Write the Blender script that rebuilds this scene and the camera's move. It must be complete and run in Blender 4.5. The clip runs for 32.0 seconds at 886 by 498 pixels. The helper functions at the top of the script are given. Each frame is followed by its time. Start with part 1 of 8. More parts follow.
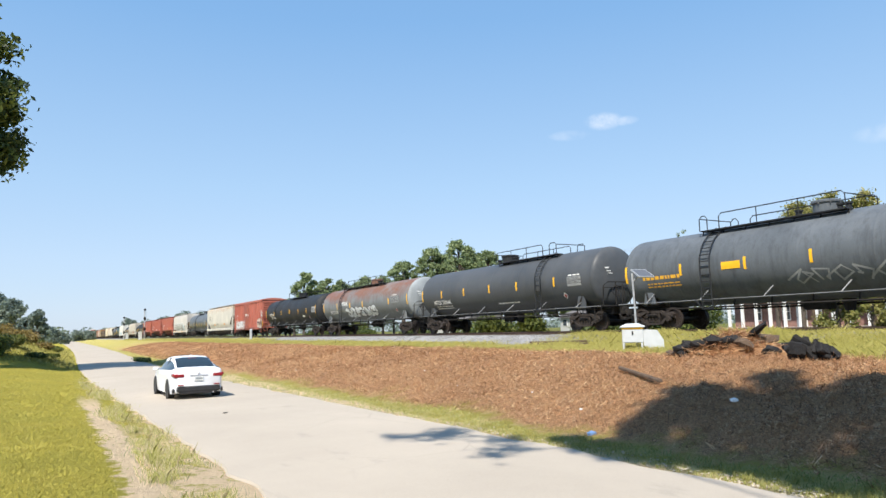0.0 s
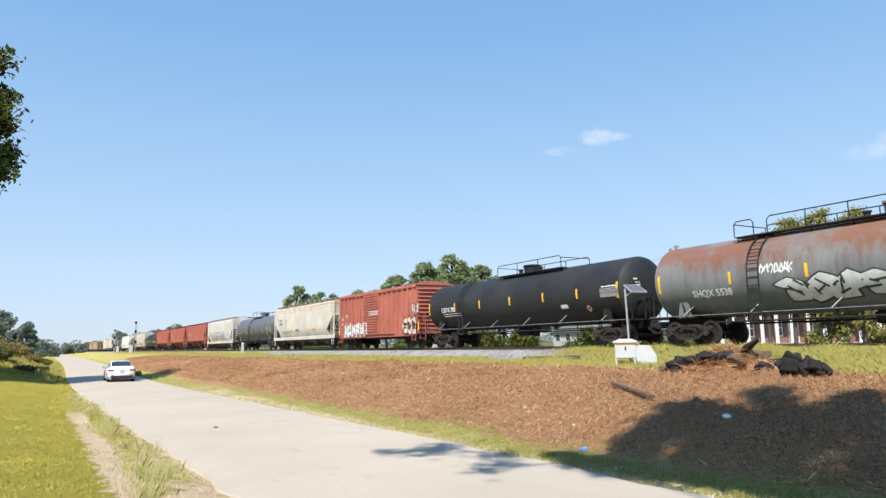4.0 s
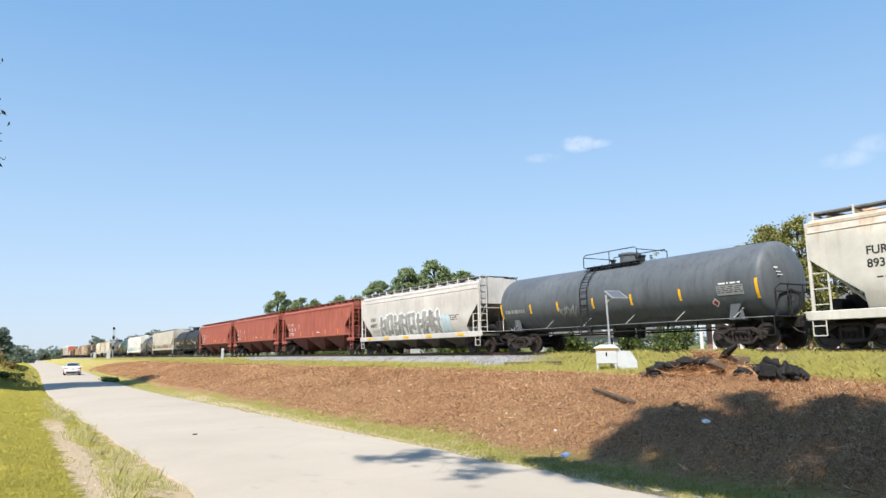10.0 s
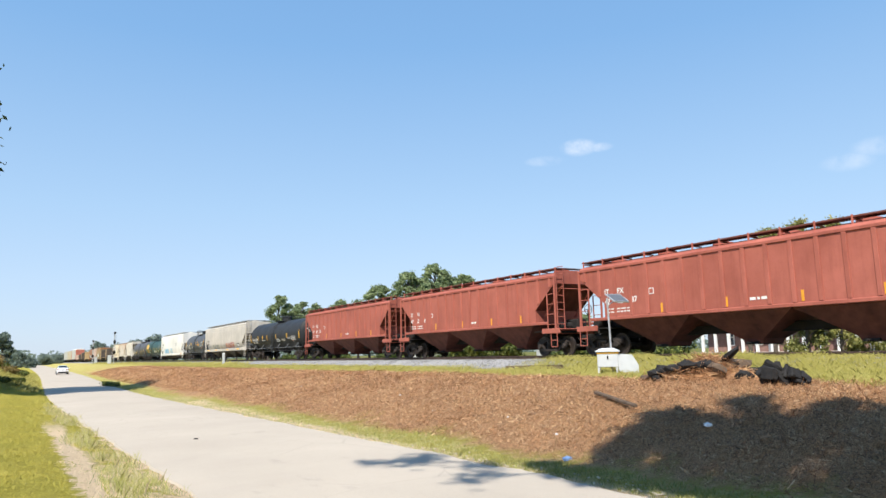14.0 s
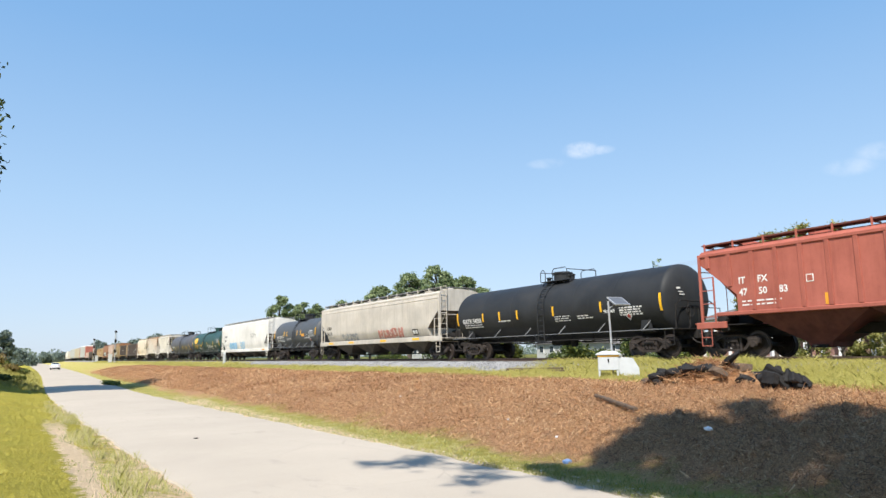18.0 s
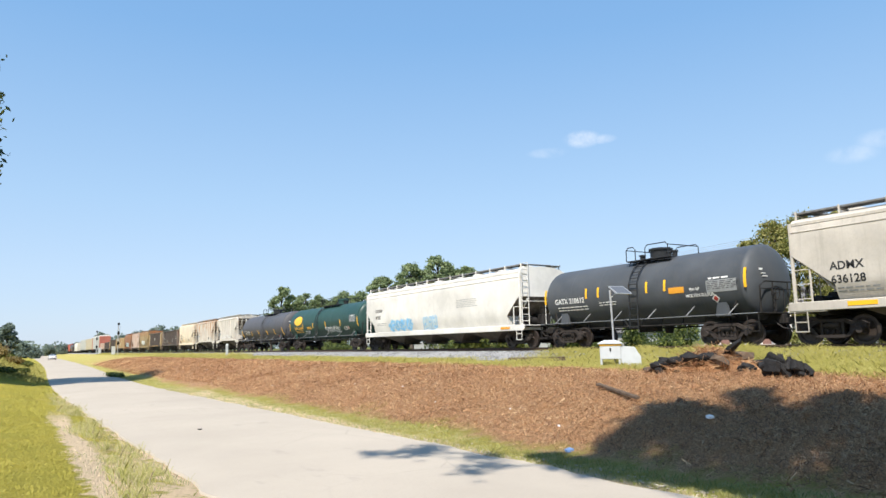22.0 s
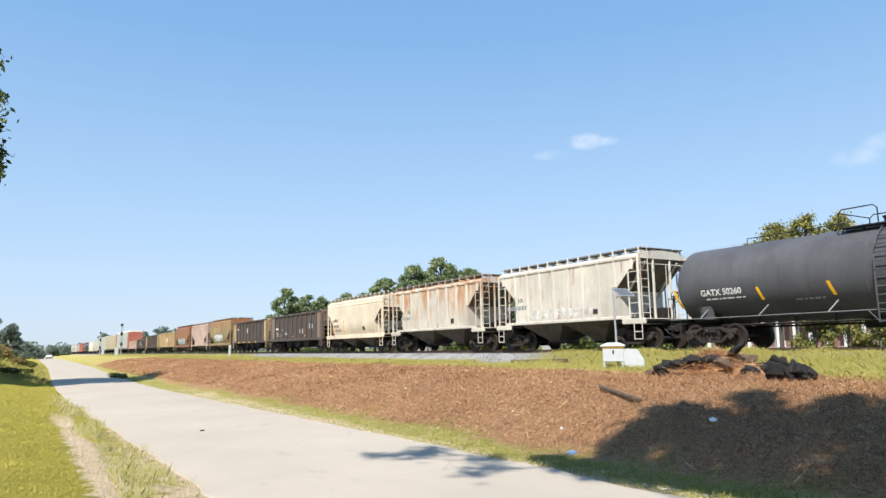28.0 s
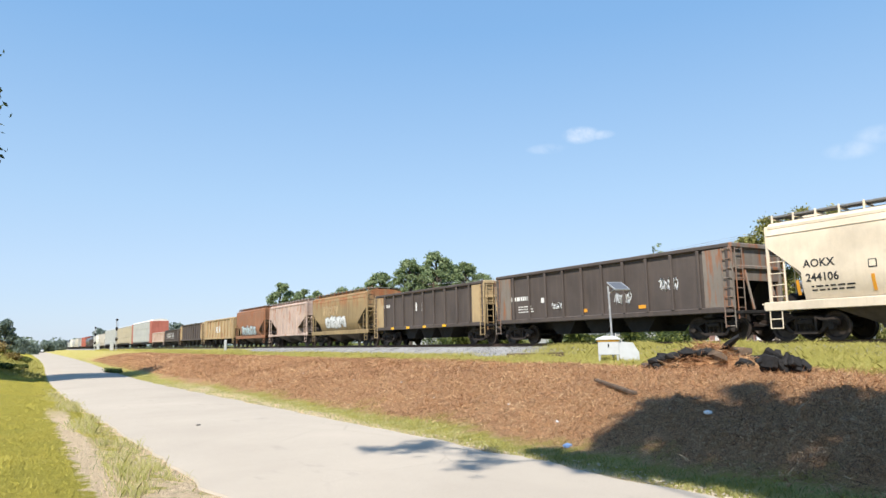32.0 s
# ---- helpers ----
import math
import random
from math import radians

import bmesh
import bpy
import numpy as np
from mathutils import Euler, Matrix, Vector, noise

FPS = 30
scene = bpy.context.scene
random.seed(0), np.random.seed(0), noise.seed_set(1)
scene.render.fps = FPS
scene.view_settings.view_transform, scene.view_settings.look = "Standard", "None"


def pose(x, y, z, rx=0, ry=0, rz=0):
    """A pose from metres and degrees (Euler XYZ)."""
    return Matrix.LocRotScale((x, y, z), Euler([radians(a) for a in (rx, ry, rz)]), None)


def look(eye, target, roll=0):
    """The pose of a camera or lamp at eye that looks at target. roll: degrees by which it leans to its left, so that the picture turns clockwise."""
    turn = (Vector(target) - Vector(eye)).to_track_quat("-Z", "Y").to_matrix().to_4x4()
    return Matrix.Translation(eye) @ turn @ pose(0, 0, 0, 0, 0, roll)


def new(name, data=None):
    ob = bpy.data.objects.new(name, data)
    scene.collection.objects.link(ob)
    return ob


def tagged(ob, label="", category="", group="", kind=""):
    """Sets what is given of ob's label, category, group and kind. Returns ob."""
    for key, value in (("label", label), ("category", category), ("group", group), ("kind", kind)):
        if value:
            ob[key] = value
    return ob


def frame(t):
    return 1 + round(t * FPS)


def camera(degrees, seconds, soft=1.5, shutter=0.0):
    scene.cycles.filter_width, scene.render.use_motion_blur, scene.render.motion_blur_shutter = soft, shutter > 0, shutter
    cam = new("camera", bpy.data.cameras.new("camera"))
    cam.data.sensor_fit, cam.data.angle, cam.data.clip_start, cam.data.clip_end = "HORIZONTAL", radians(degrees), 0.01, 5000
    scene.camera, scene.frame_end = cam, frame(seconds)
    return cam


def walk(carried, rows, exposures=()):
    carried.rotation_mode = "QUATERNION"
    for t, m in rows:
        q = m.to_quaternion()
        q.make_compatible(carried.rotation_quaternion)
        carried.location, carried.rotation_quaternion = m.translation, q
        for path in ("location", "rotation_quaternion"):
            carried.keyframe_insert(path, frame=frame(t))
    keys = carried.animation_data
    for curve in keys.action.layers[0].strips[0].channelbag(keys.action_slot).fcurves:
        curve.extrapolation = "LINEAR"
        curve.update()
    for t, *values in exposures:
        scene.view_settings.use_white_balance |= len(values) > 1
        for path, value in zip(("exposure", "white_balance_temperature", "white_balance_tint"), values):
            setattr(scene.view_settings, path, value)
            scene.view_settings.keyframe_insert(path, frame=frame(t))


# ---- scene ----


# World: y runs along the track, x across it towards the train, z up from the road. The camera stands by the road.
EYE = (0.0, 0.0, 2.0)
cam = camera(65.15, 32.0)
# seconds, yaw, pitch, roll of a hand-held phone that stays in place
PATH = [
    (0, -29.42, 6.63, 1.39), (0.5, -29.83, 6.93, 1.20), (1, -29.98, 6.69, 1.50), (1.5, -28.97, 6.56, 1.54), (2, -28.58, 6.56, 1.68),
    (2.5, -28.54, 6.77, 1.43), (3, -28.43, 7.20, 1.33), (3.5, -28.92, 7.52, 1.21), (4, -30.01, 7.80, 1.12), (4.5, -29.92, 8.19, 1.08),
    (6.5, -30.51, 8.28, 1.37), (7, -30.98, 8.44, 1.34), (7.5, -30.91, 8.48, 1.38), (8, -30.96, 8.54, 1.30), (8.5, -31.11, 8.23, 1.36),
    (9, -31.14, 8.14, 1.33), (9.5, -31.22, 8.04, 1.28), (10, -31.49, 8.24, 1.15), (10.5, -31.16, 8.04, 1.09), (11, -31.37, 8.21, 0.97),
    (11.5, -31.17, 8.13, 1.22), (12, -30.99, 8.04, 1.16), (12.5, -31.02, 7.98, 1.21), (13, -30.87, 8.01, 1.12), (13.5, -31.23, 8.25, 1.19),
    (14, -31.40, 8.55, 1.28), (14.5, -31.24, 8.75, 1.10), (16.5, -31.43, 8.76, 1.39), (17, -31.41, 8.28, 1.20), (17.5, -31.35, 8.32, 1.10),
    (18, -31.35, 8.68, 0.80), (18.5, -31.82, 8.78, 0.59), (19, -31.60, 8.47, 0.64), (19.5, -31.74, 8.31, 0.85), (20, -31.62, 8.30, 0.94),
    (20.5, -31.56, 8.14, 1.13), (21, -31.36, 8.02, 1.22), (21.5, -31.21, 7.86, 1.16), (22, -31.18, 7.88, 1.14), (22.5, -31.08, 7.90, 1.05),
    (23, -31.26, 7.91, 0.96), (23.5, -31.01, 7.87, 1.07), (24, -30.92, 7.65, 1.12), (24.5, -30.59, 7.45, 1.20), (25, -30.52, 7.44, 1.20),
    (25.5, -30.64, 7.58, 1.16), (27.5, -30.68, 7.78, 0.96), (28, -30.96, 8.04, 0.97), (28.5, -31.25, 7.90, 0.98), (29, -30.95, 7.67, 1.05),
    (29.5, -31.36, 7.35, 1.12), (30, -31.46, 7.01, 1.44), (30.5, -31.29, 6.92, 1.23), (31, -31.12, 7.43, 1.33), (31.5, -31.27, 7.49, 0.97),
    (32, -31.31, 7.54, 1.16),
]
walk(cam, [(t, pose(*EYE, 90 + p, r, y)) for t, y, p, r in PATH], exposures=[(0.0, 0.6), (32.0, 0.6)])

# ---------------- world and sun ----------------
SUN_AZ = Vector((-0.78, -0.63)).normalized()      # where the sun stands, seen from above
SUN_EL = radians(52)
SUN = Vector((SUN_AZ.x * math.cos(SUN_EL), SUN_AZ.y * math.cos(SUN_EL), math.sin(SUN_EL)))


def make_world():
    w = bpy.data.worlds.new("world")
    scene.world = w
    w.use_nodes = True
    nt = w.node_tree
    nt.nodes.clear()
    L = nt.links.new
    out = nt.nodes.new("ShaderNodeOutputWorld")
    bg = nt.nodes.new("ShaderNodeBackground")
    bg.inputs["Strength"].default_value = 0.15
    sky = nt.nodes.new("ShaderNodeTexSky")
    sky.sky_type = "NISHITA"
    sky.sun_disc = False
    sky.sun_elevation = SUN_EL
    sky.sun_rotation = math.atan2(SUN_AZ.x, SUN_AZ.y)
    sky.air_density, sky.dust_density, sky.ozone_density = 1.0, 0.35, 1.0
    tc = nt.nodes.new("ShaderNodeTexCoord")
    # summer haze evens out the sky towards the horizon
    sep = nt.nodes.new("ShaderNodeSeparateXYZ")
    L(tc.outputs["Generated"], sep.inputs[0])
    haze = nt.nodes.new("ShaderNodeValToRGB")
    stops = [(0.0, (2.3, 2.9, 3.8)), (0.1, (2.2, 2.95, 4.0)), (0.2, (1.85, 2.8, 4.0)), (0.42, (1.05, 2.12, 3.7)), (0.65, (0.75, 1.7, 3.3)), (1.0, (0.55, 1.4, 2.9))]
    for k, (at, col) in enumerate(stops):
        e = haze.color_ramp.elements[k] if k < 2 else haze.color_ramp.elements.new(at)
        e.position, e.color = at, (*col, 1)
    L(sep.outputs["Z"], haze.inputs[0])
    soft_sky = nt.nodes.new("ShaderNodeMix")
    soft_sky.data_type = "RGBA"
    soft_sky.inputs["Factor"].default_value = 0.85
    L(sky.outputs[0], soft_sky.inputs["A"])
    L(haze.outputs[0], soft_sky.inputs["B"])
    # small clouds, given by their directions
    n1 = nt.nodes.new("ShaderNodeTexNoise")
    n1.inputs["Scale"].default_value, n1.inputs["Detail"].default_value = 26.0, 6.0
    n1.inputs["Roughness"].default_value = 0.62
    L(tc.outputs["Generated"], n1.inputs["Vector"])
    total = None
    for az, el, wide, tall, strong in ((43.2, 16.3, 1.7, 0.8, 0.7), (40.4, 15.4, 1.9, 0.5, 0.2), (44.8, 16.2, 1.3, 0.45, 0.4), (62.7, 12.9, 2.0, 0.8, 0.24), (64.6, 13.7, 2.0, 0.8, 0.25)):
        a, e = radians(az), radians(el)
        d = Vector((math.sin(a) * math.cos(e), math.cos(a) * math.cos(e), math.sin(e)))
        side = Vector((math.cos(a), -math.sin(a), 0))
        up = side.cross(d)
        terms = []
        for axis, size in ((side, wide), (up, tall)):
            dot = nt.nodes.new("ShaderNodeVectorMath")
            dot.operation = "DOT_PRODUCT"
            dot.inputs[1].default_value = axis / math.sin(radians(size))
            L(tc.outputs["Generated"], dot.inputs[0])
            sub = nt.nodes.new("ShaderNodeMath")
            sub.operation = "SUBTRACT"
            sub.inputs[1].default_value = d.dot(axis) / math.sin(radians(size))
            L(dot.outputs["Value"], sub.inputs[0])
            sq = nt.nodes.new("ShaderNodeMath")
            sq.operation = "POWER"
            sq.inputs[1].default_value = 2.0
            ab = nt.nodes.new("ShaderNodeMath")
            ab.operation = "ABSOLUTE"
            L(sub.outputs[0], ab.inputs[0])
            L(ab.outputs[0], sq.inputs[0])
            terms.append(sq)
        add = nt.nodes.new("ShaderNodeMath")
        L(terms[0].outputs[0], add.inputs[0])
        L(terms[1].outputs[0], add.inputs[1])
        near = nt.nodes.new("ShaderNodeMapRange")
        near.interpolation_type = "SMOOTHSTEP"
        near.inputs["From Min"].default_value, near.inputs["From Max"].default_value = 1.0, 0.0
        near.inputs["To Max"].default_value = strong
        L(add.outputs[0], near.inputs["Value"])
        if total is None:
            total = near.outputs[0]
        else:
            mx = nt.nodes.new("ShaderNodeMath")
            mx.operation = "MAXIMUM"
            L(total, mx.inputs[0])
            L(near.outputs[0], mx.inputs[1])
            total = mx.outputs[0]
    puff = nt.nodes.new("ShaderNodeMapRange")
    puff.inputs["From Min"].default_value, puff.inputs["From Max"].default_value = 0.33, 0.66
    L(n1.outputs["Fac"], puff.inputs["Value"])
    mul = nt.nodes.new("ShaderNodeMath")
    mul.operation = "MULTIPLY"
    L(puff.outputs[0], mul.inputs[0])
    L(total, mul.inputs[1])
    mix = nt.nodes.new("ShaderNodeMix")
    mix.data_type = "RGBA"
    mix.inputs["B"].default_value = (4.9, 5.0, 5.2, 1)
    L(mul.outputs[0], mix.inputs["Factor"])
    L(soft_sky.outputs["Result"], mix.inputs["A"])
    L(mix.outputs["Result"], bg.inputs["Color"])
    L(bg.outputs[0], out.inputs["Surface"])


make_world()
sun = new("sun", bpy.data.lights.new("sun", "SUN"))
sun.data.energy, sun.data.angle, sun.data.color = 4.9, radians(0.55), (1.0, 0.94, 0.85)
sun.matrix_world = look(SUN * 100, (0, 0, 0))


# ---------------- mesh helpers ----------------
class M:
    """Collects vertices and faces of one part."""

    def __init__(self):
        self.v, self.f = [], []

    def add(self, vs, fs):
        n = len(self.v)
        self.v += [tuple(p) for p in vs]
        self.f += [tuple(i + n for i in q) for q in fs]
        return self

    def box(self, c, s, b=0.0, rot=None):
        """A box with centre c and size s; b chamfers its edges."""
        hx, hy, hz = s[0] / 2, s[1] / 2, s[2] / 2
        if b <= 0:
            vs = [(x * hx, y * hy, z * hz) for x in (-1, 1) for y in (-1, 1) for z in (-1, 1)]
            fs = [(0, 1, 3, 2), (4, 6, 7, 5), (0, 4, 5, 1), (2, 3, 7, 6), (0, 2, 6, 4), (1, 5, 7, 3)]
        else:
            b = min(b, hx * 0.9, hy * 0.9, hz * 0.9)
            vs, fs, ix = [], [], {}
            for x in (-1, 1):
                for y in (-1, 1):
                    for z in (-1, 1):
                        for k in range(3):
                            p = [x * (hx - b), y * (hy - b), z * (hz - b)]
                            p[k] = (x * hx, y * hy, z * hz)[k]
                            ix[x, y, z, k] = len(vs)
                            vs.append(p)
            for k in range(3):
                i, j = (k + 1) % 3, (k + 2) % 3
                for sgn in (-1, 1):
                    q = []
                    for a, c2 in ((-1, -1), (1, -1), (1, 1), (-1, 1)):
                        key = [0, 0, 0]
                        key[k], key[i], key[j] = sgn, a, c2
                        q.append(ix[(*key, k)])
                    fs.append(tuple(q if sgn > 0 else q[::-1]))
                for a in (-1, 1):
                    for c2 in (-1, 1):
                        key1, key2 = [0, 0, 0], [0, 0, 0]
                        key1[i] = key2[i] = a
                        key1[j] = key2[j] = c2
                        key1[k], key2[k] = -1, 1
                        q = [ix[(*key1, i)], ix[(*key2, i)], ix[(*key2, j)], ix[(*key1, j)]]
                        fs.append(tuple(q if a * c2 > 0 else q[::-1]))
            for x in (-1, 1):
                for y in (-1, 1):
                    for z in (-1, 1):
                        q = [ix[x, y, z, k] for k in range(3)]
                        fs.append(tuple(q if x * y * z > 0 else q[::-1]))
        if rot is not None:
            vs = [rot @ Vector(p) for p in vs]
        return self.add([(p[0] + c[0], p[1] + c[1], p[2] + c[2]) for p in vs], fs)

    def tube(self, pts, r, n=6):
        """A round bar through pts."""
        pts = [Vector(p) for p in pts]
        rings, base = [], []
        for i, p in enumerate(pts):
            d = (pts[min(i + 1, len(pts) - 1)] - pts[max(i - 1, 0)]).normalized()
            a = d.cross(Vector((0, 0, 1)) if abs(d.z) < 0.9 else Vector((1, 0, 0))).normalized()
            b = d.cross(a)
            rings.append([p + (a * math.cos(2 * math.pi * k / n) + b * math.sin(2 * math.pi * k / n)) * r for k in range(n)])
        vs = [q for ring in rings for q in ring]
        fs = [(i * n + k, i * n + (k + 1) % n, (i + 1) * n + (k + 1) % n, (i + 1) * n + k) for i in range(len(pts) - 1) for k in range(n)]
        fs += [tuple(range(n))[::-1], tuple((len(pts) - 1) * n + k for k in range(n))]
        return self.add(vs, fs)

    def lathe(self, prof, axis="x", c=(0, 0, 0), n=20):
        """Turns a profile of (along, radius) round an axis through c."""
        vs, fs = [], []
        for a, r in prof:
            for k in range(n):
                u, w = r * math.cos(2 * math.pi * k / n), r * math.sin(2 * math.pi * k / n)
                p = {"x": (a, u, w), "y": (w, a, u), "z": (u, w, a)}[axis]
                vs.append((p[0] + c[0], p[1] + c[1], p[2] + c[2]))
        for i in range(len(prof) - 1):
            for k in range(n):
                fs.append((i * n + k, (i + 1) * n + k, (i + 1) * n + (k + 1) % n, i * n + (k + 1) % n))
        fs += [tuple(range(n)), tuple((len(prof) - 1) * n + k for k in range(n))[::-1]]
        return self.add(vs, fs)

    def prism(self, poly, x0, x1):
        """A polygon of (y, z), anticlockwise seen from +x, drawn out from x0 to x1."""
        n = len(poly)
        vs = [(x0, *p) for p in poly] + [(x1, *p) for p in poly]
        fs = [tuple(range(n))[::-1], tuple(range(n, 2 * n))] + [(i, (i + 1) % n, n + (i + 1) % n, n + i) for i in range(n)]
        return self.add(vs, fs)

    def data(self, name, material, smooth=False):
        me = bpy.data.meshes.new(name)
        used = sorted({i for q in self.f for i in q})
        if len(used) < len(self.v):
            at = {i: k for k, i in enumerate(used)}
            self.v, self.f = [self.v[i] for i in used], [tuple(at[i] for i in q) for q in self.f]
        me.from_pydata(self.v, [], self.f)
        if smooth:
            me.shade_smooth()
            me.set_sharp_from_angle(angle=radians(38))
        if material:
            me.materials.append(material)
        me.update()
        return me


def part(name, m, material, parent=None, label="", smooth=False):
    """Links a collected mesh as one object under a thing or a part."""
    me = m if isinstance(m, bpy.types.Mesh) else m.data(name, material, smooth)
    ob = new(name, me)
    if parent is not None:
        ob.parent = parent
    return tagged(ob, label)


def thing(name, label, category, group="", kind="", at=None):
    ob = tagged(new(name), label, category, group, kind)
    ob.empty_display_size = 0.2
    if at is not None:
        ob.matrix_basis = at
    return ob


# ---------------- materials ----------------
def nodes_of(name):
    m = bpy.data.materials.new(name)
    m.use_nodes = True
    nt = m.node_tree
    return m, nt, nt.nodes["Principled BSDF"], nt.links.new


def tex(nt, kind, scale, detail=4.0, rough=0.6, vec=None, stretch=None, space="Object"):
    if vec is None:
        tc = nt.nodes.new("ShaderNodeTexCoord")
        vec = tc.outputs[space]
    if stretch:
        mp = nt.nodes.new("ShaderNodeMapping")
        mp.inputs["Scale"].default_value = stretch
        nt.links.new(vec, mp.inputs["Vector"])
        vec = mp.outputs[0]
    n = nt.nodes.new("ShaderNodeTexNoise" if kind == "noise" else "ShaderNodeTexVoronoi")
    n.inputs["Scale"].default_value = scale
    n.inputs["Detail"].default_value = detail
    n.inputs["Roughness"].default_value = rough
    nt.links.new(vec, n.inputs["Vector"])
    return n


def ramp(nt, value, lo, hi, a=0.0, b=1.0):
    r = nt.nodes.new("ShaderNodeMapRange")
    r.inputs["From Min"].default_value, r.inputs["From Max"].default_value = lo, hi
    r.inputs["To Min"].default_value, r.inputs["To Max"].default_value = a, b
    nt.links.new(value, r.inputs["Value"])
    return r.outputs[0]


def blend(nt, fac, a, b, kind="MIX"):
    m = nt.nodes.new("ShaderNodeMix")
    m.data_type, m.blend_type = "RGBA", kind
    for key, val in (("Factor", fac), ("A", a), ("B", b)):
        if isinstance(val, (int, float)):
            m.inputs[key].default_value = val
        elif isinstance(val, tuple):
            m.inputs[key].default_value = (*val[:3], 1)
        else:
            nt.links.new(val, m.inputs[key])
    return m.outputs["Result"]


def maths(nt, op, a, b=0.0):
    m = nt.nodes.new("ShaderNodeMath")
    m.operation = op
    for i, val in enumerate((a, b)):
        if isinstance(val, (int, float)):
            m.inputs[i].default_value = val
        else:
            nt.links.new(val, m.inputs[i])
    return m.outputs[0]


def bump(nt, bsdf, height, strength=0.4, dist=0.02):
    b = nt.nodes.new("ShaderNodeBump")
    b.inputs["Strength"].default_value, b.inputs["Distance"].default_value = strength, dist
    nt.links.new(height, b.inputs["Height"])
    nt.links.new(b.outputs[0], bsdf.inputs["Normal"])


def shifted(nt):
    """Object coordinates moved by a random step for each object."""
    tc = nt.nodes.new("ShaderNodeTexCoord")
    oi = nt.nodes.new("ShaderNodeObjectInfo")
    vm = nt.nodes.new("ShaderNodeVectorMath")
    vm.operation = "MULTIPLY_ADD"
    nt.links.new(oi.outputs["Random"], vm.inputs[0])
    vm.inputs[1].default_value = (37.0, 53.0, 0.0)
    nt.links.new(tc.outputs["Object"], vm.inputs[2])
    return vm.outputs[0]


def painted(name, col, grime=0.5, grime_col=(0.05, 0.04, 0.03), rust=0.0, rust_col=(0.22, 0.075, 0.025), rough=0.5, rust_high=None, spec=0.4, run=(1.5, 1.0, 0.6)):
    """Weathered paint on steel: faded patches, streaks that run down, rust."""
    m, nt, b, L = nodes_of(name)
    vec = shifted(nt)
    big = tex(nt, "noise", 0.5, 5, 0.65, vec)
    streak = tex(nt, "noise", 1.0, 5, 0.7, vec, (4.0, 4.0, 0.35))
    fine = tex(nt, "noise", 14, 3, 0.6, vec)
    light = tuple(min(1, c * 1.16 + 0.01) for c in col)
    dark = tuple(c * 0.86 for c in col)
    c = blend(nt, ramp(nt, big.outputs["Fac"], 0.35, 0.68), dark, light)
    c = blend(nt, maths(nt, "MULTIPLY", ramp(nt, streak.outputs["Fac"], 0.48, 0.8), grime), c, grime_col)
    c = blend(nt, maths(nt, "MULTIPLY", ramp(nt, fine.outputs["Fac"], 0.5, 0.8), grime * 0.35), c, grime_col)
    if rust > 0:
        spots = tex(nt, "noise", 1.1, 5, 0.6, vec, run)
        f = ramp(nt, spots.outputs["Fac"], 0.62 - 0.22 * rust, 0.74 - 0.16 * rust)
        if rust_high is not None:
            tc = nt.nodes.new("ShaderNodeTexCoord")
            sp = nt.nodes.new("ShaderNodeSeparateXYZ")
            L(tc.outputs["Object"], sp.inputs[0])
            wob = maths(nt, "ADD", sp.outputs["Z"], maths(nt, "MULTIPLY", streak.outputs["Fac"], 1.6))
            f = maths(nt, "MULTIPLY", f, ramp(nt, wob, rust_high[0] + 0.8, rust_high[1] + 0.8))
        rc = blend(nt, ramp(nt, fine.outputs["Fac"], 0.3, 0.7), rust_col, tuple(x * 1.55 for x in rust_col))
        c = blend(nt, maths(nt, "MULTIPLY", f, 0.85), c, rc)
    L(c, b.inputs["Base Color"])
    b.inputs["Specular IOR Level"].default_value = spec
    L(ramp(nt, big.outputs["Fac"], 0.3, 0.7, rough - 0.1, rough + 0.18), b.inputs["Roughness"])
    h = maths(nt, "ADD", maths(nt, "MULTIPLY", big.outputs["Fac"], 1.0), maths(nt, "MULTIPLY", fine.outputs["Fac"], 0.06))
    bump(nt, b, h, 0.12, 0.06)
    return m


def plain(name, col, rough=0.6, metal=0.0, vary=0.25, scale=6.0, bumpy=0.0, spec=0.4):
    m, nt, b, L = nodes_of(name)
    vec = shifted(nt)
    n = tex(nt, "noise", scale, 5, 0.65, vec)
    c = blend(nt, ramp(nt, n.outputs["Fac"], 0.3, 0.7), tuple(x * (1 - vary) for x in col), tuple(min(1, x * (1 + vary)) for x in col))
    L(c, b.inputs["Base Color"])
    b.inputs["Roughness"].default_value, b.inputs["Metallic"].default_value = rough, metal
    b.inputs["Specular IOR Level"].default_value = spec
    if bumpy:
        bump(nt, b, n.outputs["Fac"], bumpy, 0.03)
    return m


